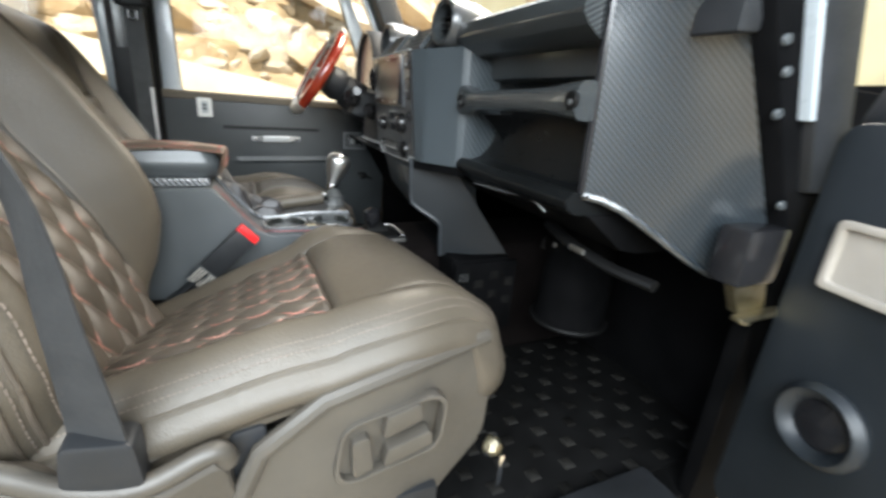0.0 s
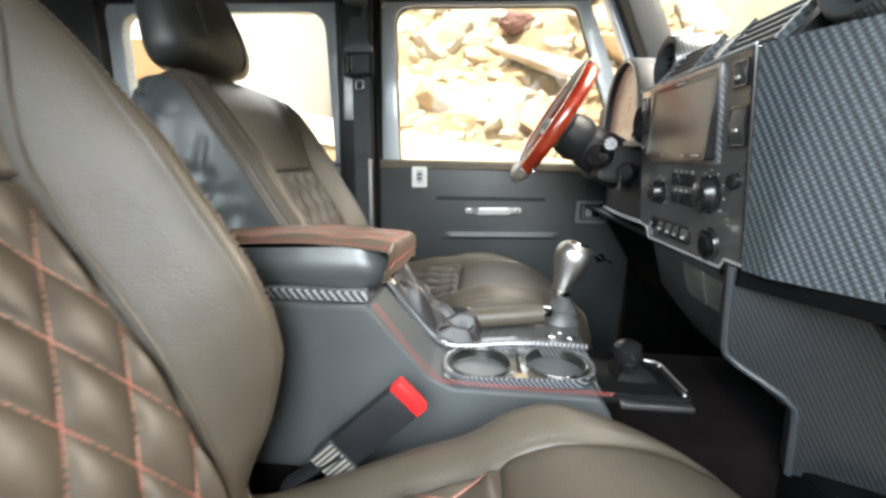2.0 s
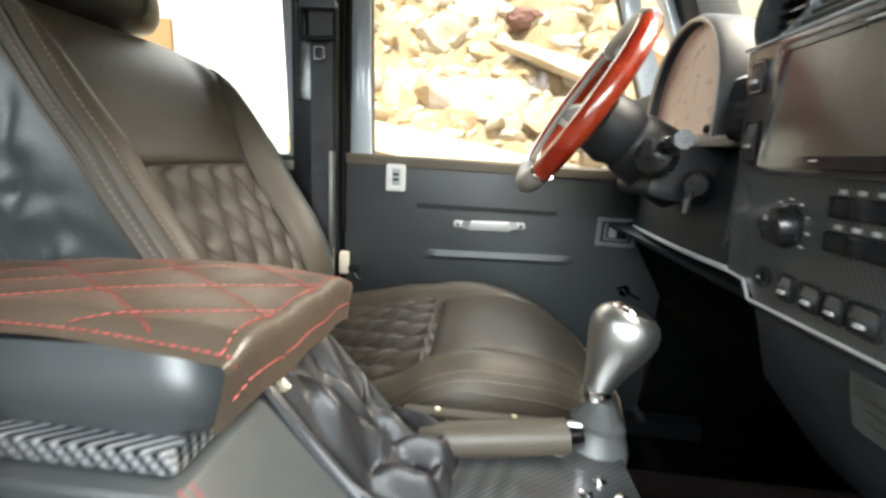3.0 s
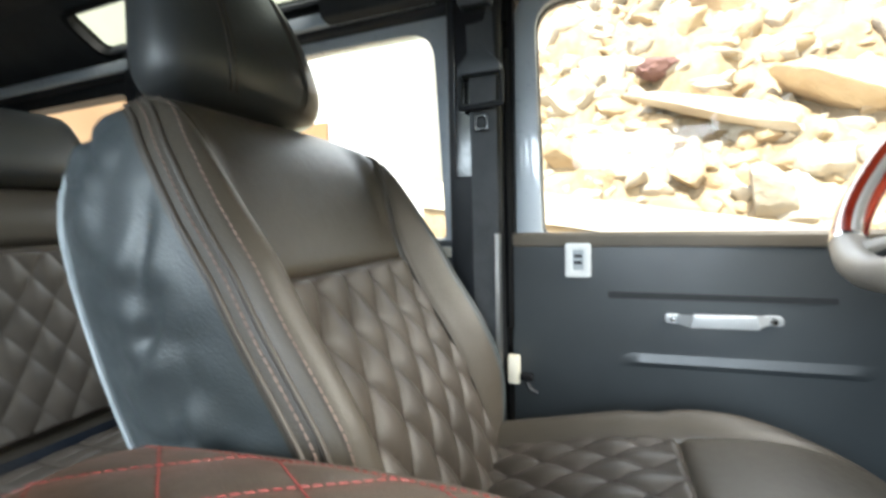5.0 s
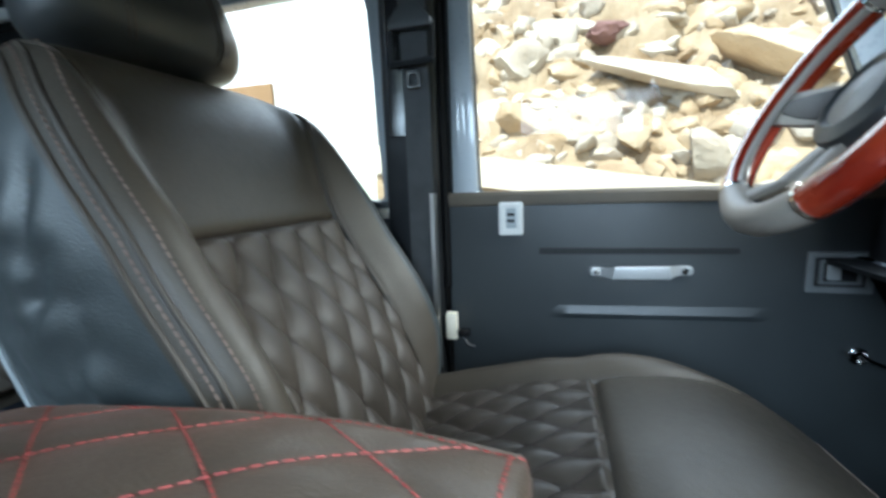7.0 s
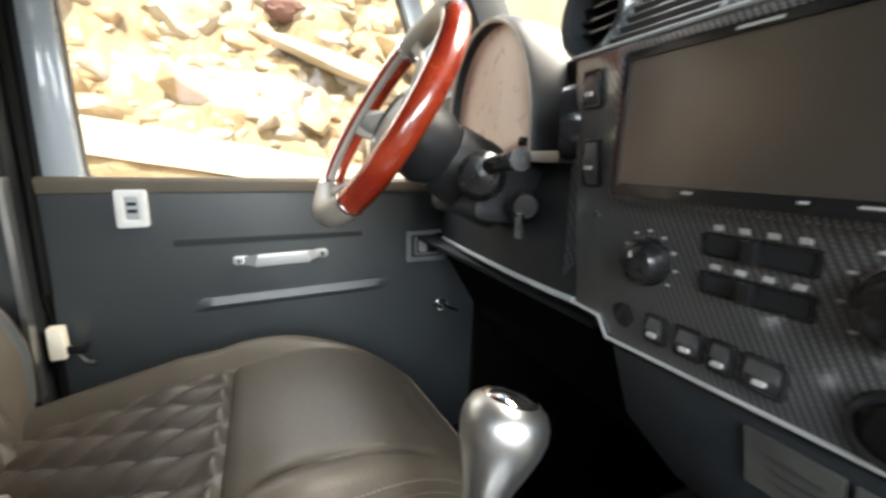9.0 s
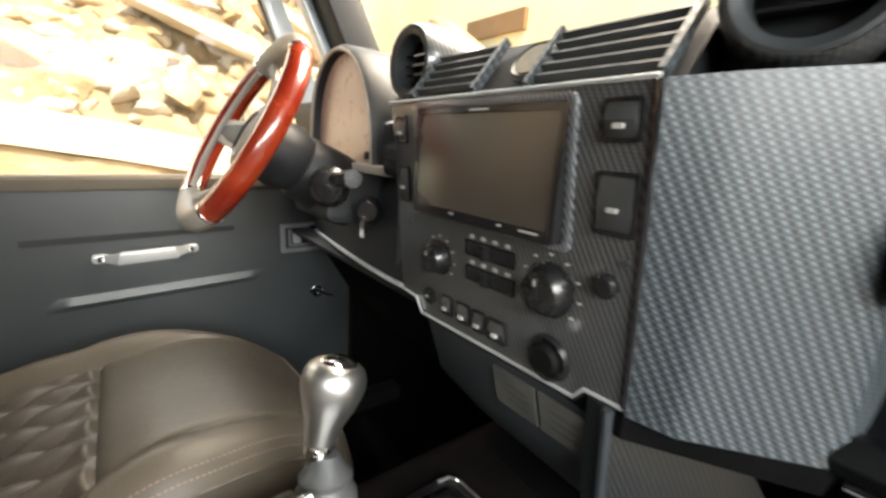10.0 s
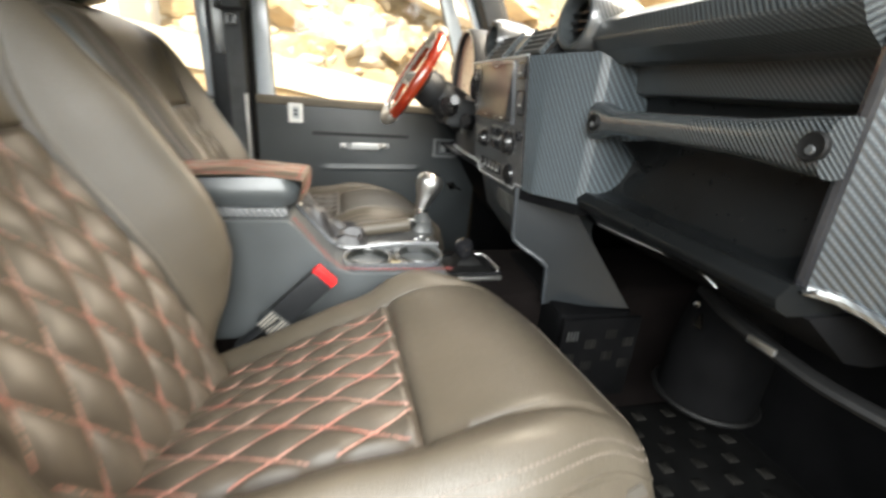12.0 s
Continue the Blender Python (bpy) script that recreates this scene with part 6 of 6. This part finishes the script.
    part("rear_shell", bm, LEATHER_DK, s)
    for sg in (1, -1):
        bm = bmesh.new()
        for o in (0.01, 0.024):
            dashes(bm, [Q(sg * (width(h) - o + 0.004), h, 0.0014) for h in hs if h < 0.53], 0.008, 0.0013, fw, 0.72)
        part("back_edge_stitching", bm, THREAD_PALE if thread is THREAD_RED else THREAD_BR, s, "twin back stitching")
    bm = bmesh.new()
    for sg in (1, -1):
        for k in range(-9, 12):
            run = []
            for i in range(101):
                h = -0.13 + 0.435 * i / 100
                w = (k - h / 0.118 * sg) * 0.06
                if abs(w) < 0.146:
                    run.append(Q(w, h, 0.0036))
                elif len(run) > 1:
                    dashes(bm, run, 0.006, 0.0009, fw, 0.9)
                    run = []
            if len(run) > 1:
                dashes(bm, run, 0.006, 0.0009, fw, 0.9)
    part("back_diamond_stitching", bm, THREAD_RED if thread is THREAD_RED else thread, s)

    # headrest on two posts
    R2 = radians(14)
    u2, f2 = Vector((-math.sin(R2), 0, math.cos(R2))), Vector((math.cos(R2), 0, math.sin(R2)))
    hb_ = base + up * 0.578 + fw * -0.045
    rings = []
    for i in range(25):
        t = i / 24
        z = 0.245 * t
        k = (1 - abs(2 * t - 1) ** 4.5) ** 0.32 if 0 < t < 1 else 0.02
        W = (0.15 - 0.045 * t ** 1.6) * (0.55 + 0.45 * k)
        D = 0.07 * (1 - 0.3 * t) * k
        lean = 0.012 * math.sin(math.pi * t) - 0.01 * t
        ring = []
        for j in range(40):
            a = 2 * math.pi * j / 40
            ca, sa = math.cos(a), math.sin(a)
            ring.append(hb_ + u2 * z + Vector((0, W * abs(ca) ** 0.62 * (1 if ca > 0 else -1), 0)) + f2 * (lean + D * abs(sa) ** 0.72 * (1 if sa > 0 else -1)))
        rings.append(ring)
    hr = part("headrest", loft(rings), HEAD_LEATHER, s, "large padded dark leather headrest", angle=80)
    for j in (8, 12):
        for o in (-0.004, 0.004):
            part("headrest_seam", tube([rings[i][j] + f2 * 0.0004 + Vector((0, o, 0)) for i in range(1, 24)], 0.0012, 6), SUEDE, hr)
    for sg in (1, -1):
        part("headrest_post", tube([base + up * 0.53 + fw * -0.06 + Vector((0, 0.055 * sg, 0)), hb_ + u2 * 0.03 + Vector((0, 0.055 * sg, 0))], 0.006, 10), CHROME, hr, "chromed post")

    # sill-side plastic skirt with seat switches
    yo = Y + out * 0.238
    X, Z = X + skirt[0], Z + skirt[1]
    prof = rounded([(X - 0.118, Z - 0.19), (X - 0.08, Z - 0.105), (X - 0.015, Z - 0.06), (X + 0.067, Z - 0.042), (X + 0.2, Z - 0.045), (X + 0.222, Z - 0.09), (X + 0.218, Z - 0.2), (X + 0.14, Z - 0.255), (X - 0.02, Z - 0.235), (X - 0.1, Z - 0.22)], [0.01, 0.03, 0.03, 0.03, 0.015, 0.02, 0.03, 0.03, 0.03, 0.01], 4)

    def skirt_y(x):
        return yo - out * 0.05 * smooth((x - X - 0.02) / 0.2) ** 1.5
    sk = part("skirt", loft([[(x, skirt_y(x) + out * d, z) for x, z in prof] for d in (-0.02, 0.022)]), SKIRT, s, "taupe plastic side skirt with seat switches", bevel=0.008, seg=3)
    part("skirt_rail", tube([(X + x, skirt_y(X + x) + out * 0.016, Z + z) for x, z in ((-0.118, -0.185), (-0.08, -0.1), (-0.015, -0.054), (0.067, -0.035), (0.205, -0.04))], 0.011, 10), SKIRT, s, "pale rounded skirt rail")
    recess = rounded([(X - 0.012, Z - 0.178), (X + 0.122, Z - 0.15), (X + 0.13, Z - 0.066), (X + 0.0, Z - 0.09)], 0.025, 5)
    part("switch_recess", ringed(recess, [(X + 0.06 + (x - X - 0.06) * 0.92, Z - 0.12 + (z - Z + 0.12) * 0.9) for x, z in recess], "y", skirt_y(X + 0.08) + out * 0.03, skirt_y(X + 0.08) + out * 0.012), SKIRT, sk, bevel=0.002)
    for pts in ([(0.012, -0.16), (0.036, -0.152), (0.03, -0.104), (0.01, -0.108)], [(0.046, -0.156), (0.108, -0.138), (0.106, -0.116), (0.052, -0.13)], [(0.045, -0.115), (0.094, -0.098), (0.09, -0.074), (0.05, -0.084)]):
        part("seat_switch", prism(rounded([(X + a, Z + b) for a, b in pts], 0.006, 4), "y", skirt_y(X + 0.08) + out * 0.015, skirt_y(X + 0.08) + out * 0.034), SKIRT, sk, "taupe seat switch", bevel=0.003)
    return s


seat("car_seat", (-0.238, -0.445, 0.985), -1, "taupe leather passenger seat with coral diamond stitching", THREAD_RED, cant=1.0, nose=0.88, skirt=(-0.015, 0.04), cover=LEATHER)
seat("car_seat", (-0.303, 0.36, 0.965), 1, "taupe leather driver's seat with quilted insert", THREAD_DARK, (0.8, 0.5))

# ---- belts and buckle ----
bk = thing("belt_buckle", (-0.36, -0.21, 0.93), "black belt buckle with a bright red button", "belt buckle")
M = Matrix.Translation((-0.357, -0.213, 0.985)) @ pose(0, 0, 0, 0, 46, 0)
part("body", box(-0.021, 0.021, -0.011, 0.011, -0.075, 0.028, m=M), BLACK, bk, "black buckle sleeve", bevel=0.004)
part("red_button", box(-0.0215, 0.0215, -0.0085, 0.0085, 0.024, 0.04, m=M), RED, bk, "red release button", bevel=0.003)
part("stalk", tube([M @ Vector((0, 0, -0.07)), M @ Vector((-0.01, 0, -0.16))], 0.016, 8, flat=0.4), BLACK, bk)
tag_ = part("tag", box(-0.021, 0.021, -0.0125, 0.011, -0.102, -0.066, m=M), CHARCOAL, bk, "grey ribbed tag", bevel=0.002)
for k in range(7):
    part("tag_rib", box(-0.018 + 0.0058 * k, -0.0155 + 0.0058 * k, -0.0134, -0.012, -0.1, -0.068, m=M), GREIGE, tag_)


def belt(name, pts, label, n_up, w=0.024, twist=0.0, web=WEB):
    b = thing(name, pts[-1], label, "seat belt", "seat belts")
    P_ = spline(pts, 10)
    up_ = Vector(n_up)
    secs = []
    for i, p in enumerate(P_):
        d = (P_[min(i + 1, len(P_) - 1)] - P_[max(i - 1, 0)]).normalized()
        sd = d.cross(up_).normalized()
        sd = (Matrix.Rotation(radians(twist) * (1 - i / (len(P_) - 1)), 3, d) @ sd).normalized()
        nn = sd.cross(d)
        secs.append([p + sd * w + nn * 0.001, p + sd * w - nn * 0.001, p - sd * w - nn * 0.001, p - sd * w + nn * 0.001])
    part("webbing", loft(secs), web, b, angle=50)
    return b


pb = belt("passenger_belt", [(-0.64, -0.665, 1.5), (-0.53, -0.69, 1.32), (-0.476, -0.705, 1.21), (-0.464, -0.708, 1.09), (-0.457, -0.708, 0.99), (-0.458, -0.705, 0.92)], "black seat belt hanging beside the passenger seat", (0.15, 1, 0.1), 0.024, 75.0)
part("lower_anchor", prism(rounded([(-0.488, 0.935), (-0.426, 0.93), (-0.43, 0.985), (-0.48, 0.995)], 0.008), "y", -0.722, -0.69), BLACK, pb, "black plastic belt anchor", bevel=0.004)
db = belt("driver_belt", [(-0.624, 0.66, 1.7), (-0.617, 0.65, 1.61), (-0.612, 0.645, 1.52), (-0.612, 0.65, 1.3), (-0.612, 0.654, 0.95), (-0.612, 0.656, 0.68)], "grey seat belt hanging down the driver's pillar", (0, 1, 0), 0.025, 0.0, WEB_GREY)
part("upper_anchor", prism(rounded([(-0.652, 1.665), (-0.594, 1.665), (-0.588, 1.705), (-0.664, 1.705)], 0.006), "y", 0.632, 0.662), CHARCOAL, db, "grey upper belt cap", bevel=0.004)
part("guide", prism(rounded([(-0.655, 1.54), (-0.572, 1.54), (-0.576, 1.556), (-0.6, 1.58), (-0.63, 1.58), (-0.652, 1.556)], [0.004, 0.004, 0.008, 0.014, 0.014, 0.008]), "y", 0.624, 0.652), CHARCOAL, db, "grey hooded belt guide", bevel=0.005)
part("guide_bar", tube([(-0.654, 0.634, 1.484), (-0.612, 0.63, 1.482), (-0.572, 0.634, 1.486)], 0.0055, 10), BLACK, db, "black lower guide bar")
for x in (-0.652, -0.574):
    part("guide_arm", tube([(x, 0.634, 1.545), (x, 0.634, 1.486)], 0.0045, 8), BLACK, db)
part("tongue", ringed(rounded([(-0.628, 1.44), (-0.6, 1.44), (-0.6, 1.472), (-0.628, 1.472)], 0.005), rounded([(-0.621, 1.447), (-0.607, 1.447), (-0.607, 1.465), (-0.621, 1.465)], 0.003), "y", 0.637, 0.643), BLACK_GLOSS, db, bevel=0.0015)
sill = thing("seat_side_trim", (-0.5, -0.66, 0.79), "grey-beige plastic trim beside the passenger seat", "trim")
rail_pts = spline([(-0.62, -0.70, 1.015), (-0.53, -0.712, 0.98), (-0.48, -0.715, 0.945), (-0.43, -0.715, 0.932), (-0.375, -0.71, 0.948), (-0.362, -0.705, 0.93)], 8)
part("rim", tube(rail_pts, 0.011, 12), SKIRT, sill)
part("moulding", loft([[(p.x, p.y + 0.004, p.z), (p.x, p.y - 0.004, p.z - 0.02), (p.x + 0.01, p.y + 0.01, p.z - 0.1), (p.x + 0.01, p.y + 0.03, p.z - 0.1), (p.x, p.y + 0.03, p.z - 0.01)] for p in rail_pts]), SKIRT, sill, "grey-beige shaped valance", bevel=0.002)
part("inner_clip", tube([(-0.54, -0.69, 0.955), (-0.5, -0.695, 0.938), (-0.44, -0.695, 0.94), (-0.40, -0.69, 0.95)], 0.005, 8), SKIRT, sill)
part("bracket", prism(rounded([(-0.40, 0.80), (-0.345, 0.80), (-0.325, 0.95), (-0.36, 0.945)], 0.008), "y", -0.69, -0.66), BLACK, sill, bevel=0.004)

# ---- rear bench ----
bench = thing("rear_bench", (-1.5, 0.3, 0.6), "taupe leather rear bench with quilted panels", "bench seat")
RB = radians(14)
bu, bf = Vector((-math.sin(RB), 0, math.cos(RB))), Vector((math.cos(RB), 0, math.sin(RB)))
b0 = Vector((-1.36, 0, 0.9))


def BQ(y, h, d=0.0):
    k = max(0, (h - 0.4) / 0.1)
    return b0 + bu * h + bf * (0.0 + d - 0.05 * min(1, k) ** 2) + Vector((0, y, 0))


part("base", box(-1.62, -1.02, -0.6, 0.66, 0.6, 0.82), BLACK, bench)
part("backrest", sheet(lambda u, v: BQ(-0.6 + 1.26 * u, -0.02 + 0.53 * v, -0.012), 30, 20, bf * -0.12), LEATHER, bench, "plain taupe bench back", angle=60)
for y0, y1 in ((0.222, 0.55), (-0.45, -0.12)):
    def bq(u, v, y0=y0, y1=y1):
        y, h = y0 + (y1 - y0) * u, 0.0 + 0.355 * v
        edge = min(u, 1 - u) * (y1 - y0), min(v, 1 - v) * 0.355
        return BQ(y, h, -0.008 + 0.017 * smooth(min(edge) / 0.014) + 0.0075 * quilt(y - y0, h, 0.058, 0.1) * smooth(min(edge) / 0.014))
    part("quilted_panel", sheet(bq, 100, 110, bf * -0.02), SUEDE, bench, "diamond-quilted panel", angle=80)
    part("top_panel", sheet(lambda u, v, y0=y0, y1=y1: BQ(y0 + (y1 - y0) * u, 0.36 + 0.13 * v, -0.01 + 0.02 * (math.sin(math.pi * min(1, max(0, u))) ** 0.25) * (math.sin(math.pi * v) ** 0.3 if 0 < v < 1 else 0)), 24, 16, bf * -0.02), LEATHER, bench, angle=80)
    part("seat_quilt", sheet(lambda u, v, y0=y0, y1=y1: Vector((-1.36 + 0.34 * u, y0 + (y1 - y0) * v, 0.86 + 0.03 * u + 0.006 * (abs(math.sin(math.pi * u * 7)) * abs(math.sin(math.pi * v * 5))) ** 0.3)), 84, 60, (0, 0, -0.05)), SUEDE, bench, "square-quilted bench cushion", angle=80)
part("cushion", sheet(lambda u, v: Vector((-1.38 + 0.4 * u, -0.6 + 1.26 * v, 0.852 + 0.03 * u - 0.05 * smooth((u - 0.85) / 0.15))), 20, 20, (0, 0, -0.06)), LEATHER, bench, angle=60)
for y in (0.37, -0.29):
    ring = []
    for i in range(17):
        t = i / 16
        k = (1 - abs(2 * t - 1) ** 4) ** 0.4 if 0 < t < 1 else 0.02
        W, D = 0.142 * (0.8 + 0.2 * k) * (1 - 0.22 * t ** 1.5), 0.068 * k * (1 - 0.3 * t)
        ring.append([BQ(y, 0.488, 0.03) + bu * 0.165 * t + Vector((0, W * abs(math.cos(a)) ** 0.5 * (1 if math.cos(a) > 0 else -1), 0)) + bf * (D * abs(math.sin(a)) ** 0.7 * (1 if math.sin(a) > 0 else -1) - 0.03) for a in [2 * math.pi * j / 32 for j in range(32)]])
    part("headrest", loft(ring), LEATHER_DK, bench, "low bench headrest", angle=80)
part("seam", tube([BQ(0.213, -0.02 + 0.52 * i / 12, 0.002) for i in range(13)], 0.004, 8), LEATHER, bench)

# ---- passenger's open door, hinge post, sill and footwell mat ----
post = thing("hinge_post", (0.3, -0.74, 0.6), "black front door post with bright hinge bolts", "pillar", kind="structure")


def post_x(z):
    """Forward edge of the opening: it leans with the windscreen, then runs down to the sill."""
    return lerp([(0.58, 0.54), (0.684, 0.503), (0.95, 0.412), (1.083, 0.386), (1.2, 0.303), (1.375, 0.188), (1.46, 0.135)], z)


part("post", loft([[(post_x(z) + a, y, z) for a, y in ((0.0, -0.735), (0.1, -0.735), (0.1, -0.76), (0.012, -0.76))] for z in (0.58, 0.684, 0.95, 1.083, 1.2, 1.375, 1.46)]), FOOTWELL, post, bevel=0.004)
for x, z in ((0.203, 1.371), (0.221, 1.34), (0.229, 1.295), (0.3, 1.184), (0.41, 0.955)):
    bolt((x + 0.012, -0.76, z), (-0.2, -1, 0), 0.0065, CHARCOAL, post)
part("painted_edge", loft([[(post_x(z) + a, y, z) for a, y in ((0.092, -0.735), (0.099, -0.735), (0.099, -0.75), (0.092, -0.75))] for z in (1.37, 1.46)]), CHARCOAL, post, "grey painted edge", bevel=0.004)
chk = thing("door_check", (0.2, -0.74, 1.07), "zinc door check bracket below the dashboard end", "bracket")
part("block", box(0.262, 0.35, -0.768, -0.722, 1.07, 1.152), BLACK_GLOSS, chk, bevel=0.008)
part("strap", box(0.28, 0.385, -0.778, -0.762, 1.02, 1.028), STEEL, chk, bevel=0.002)
part("arm", prism([(0.27, 1.07), (0.3, 1.024), (0.36, 1.024), (0.345, 1.07)], "y", -0.76, -0.745), STEEL, chk, "zinc check arm")
bolt((0.3, -0.77, 1.02), (0, 0, -1), 0.008, STEEL, chk)
solo("sill_left", box(-0.9, 0.35, 0.66, 0.78, 0.56, 0.64), BLACK, "black door sill on the driver's side", "sill", "structure", bevel=0.01)
solo("sill_right", box(-0.9, 0.35, -0.78, -0.66, 0.56, 0.635), BLACK, "black door sill on the passenger's side", "sill", "structure", bevel=0.01)
pd = thing("passenger_door", (0.34, -0.8, 0.62), "wide open black-trimmed passenger door with a round speaker", "car door")
DM = Matrix.Translation((0.36, -0.775, 0.055)) @ Matrix.Rotation(radians(76), 4, "Z")


def dpart(name, bm, mat, parent, label="", bevel=0.0):
    bmesh.ops.transform(bm, matrix=DM, verts=bm.verts)
    return part(name, bm, mat, parent, label, bevel)


dpart("door_card", prism(rounded([(-0.86, 0.63), (0.0, 0.63), (0.0, 1.24), (-0.86, 1.24)], 0.03), "y", -0.03, 0.0), DOOR_BLACK, pd, "black door trim", 0.006)
dpart("outer_skin", prism(rounded([(-0.86, 0.63), (0.0, 0.63), (0.0, 1.24), (-0.86, 1.24)], 0.03), "y", -0.075, -0.032), BODY_GREY, pd, "grey painted outer skin")
df = dpart("window_frame", ringed(rounded([(-0.86, 1.236), (0.0, 1.236), (-0.17, 1.715), (-0.86, 1.715)], [0.01, 0.01, 0.04, 0.05], 6), rounded([(-0.81, 1.26), (-0.075, 1.26), (-0.21, 1.68), (-0.81, 1.68)], [0.012, 0.012, 0.035, 0.05], 6), "y", -0.06, -0.02), BLACK, pd, "black window frame", 0.004)
g = dpart("window_pane", prism([(-0.815, 1.25), (-0.07, 1.25), (-0.205, 1.685), (-0.815, 1.685)], "y", -0.042, -0.038), GLASS, df)
g.visible_shadow = False
dpart("speaker_ring", lathe([(0.034, 0), (0.054, 0), (0.056, 0.01), (0.048, 0.02), (0.038, 0.014), (0.034, 0.006)], (-0.11, 0.0, 0.865), (0, 1, 0), 32), DOOR_BLACK, pd, "black speaker ring")
dpart("speaker_grille", lathe([(0, 0.01), (0.015, 0.01), (0.036, 0.004), (0.036, 0)], (-0.11, 0.0, 0.865), (0, 1, 0), 28), BLACK_GLOSS, pd)
dpart("pull_surround", ringed(rounded([(-0.16, 1.035), (-0.045, 1.035), (-0.045, 1.125), (-0.16, 1.125)], 0.008), rounded([(-0.15, 1.045), (-0.055, 1.045), (-0.055, 1.115), (-0.15, 1.115)], 0.006), "y", 0.0, 0.012), GREIGE, pd, "pale pull surround", 0.003)
dpart("pull_dish", prism(rounded([(-0.15, 1.045), (-0.055, 1.045), (-0.055, 1.115), (-0.15, 1.115)], 0.006), "y", 0.0, 0.004), GREIGE, pd, "cream pull dish")
# seat bolt with loose keys seen by the seat's front corner
kb = thing("seat_bolt", (-0.02, -0.62, 0.76), "brass-coloured seat fixing with a dangling tag", "fixing")
part("bolt_head", lathe([(0, 0), (0.014, 0), (0.016, 0.008), (0.01, 0.016), (0, 0.017)], (0.0, -0.63, 0.765), (0.4, -1, 0.2), 8), STEEL, kb)
part("washer", lathe([(0, 0), (0.02, 0), (0.02, 0.003), (0, 0.003)], (0.0, -0.625, 0.764), (0.4, -1, 0.2), 16), CHROME, kb)
part("tag", box(0.006, 0.014, -0.652, -0.65, 0.7, 0.76), CHROME, kb, bevel=0.001)
mat_ = thing("footwell_mat", (0.2, -0.45, 0.6), "black rubber footwell mat with square studs", "floor mat")
part("sheet", box(-0.1, 0.6, -0.66, -0.17, 0.601, 0.608), RUBBER, mat_, bevel=0.002)

# studs of the mat, one small mesh shared by all
stud_bm = bmesh.new()
loft([[(a * w, b * w, z) for a, b in ((-1, -1), (1, -1), (1, 1), (-1, 1))] for w, z in ((0.0125, 0.0), (0.012, 0.0025), (0.0105, 0.0035))], stud_bm)
stud_mesh = mesh_of("stud", stud_bm, STUD)
for i in range(16):
    for j in range(10):
        if (i + j) % 2 == 0:
            ob = new("stud", stud_mesh)
            ob.parent = mat_
            ob.location = (-0.07 + 0.042 * i - 0.2, -0.635 + 0.048 * j + 0.45, 0.008)
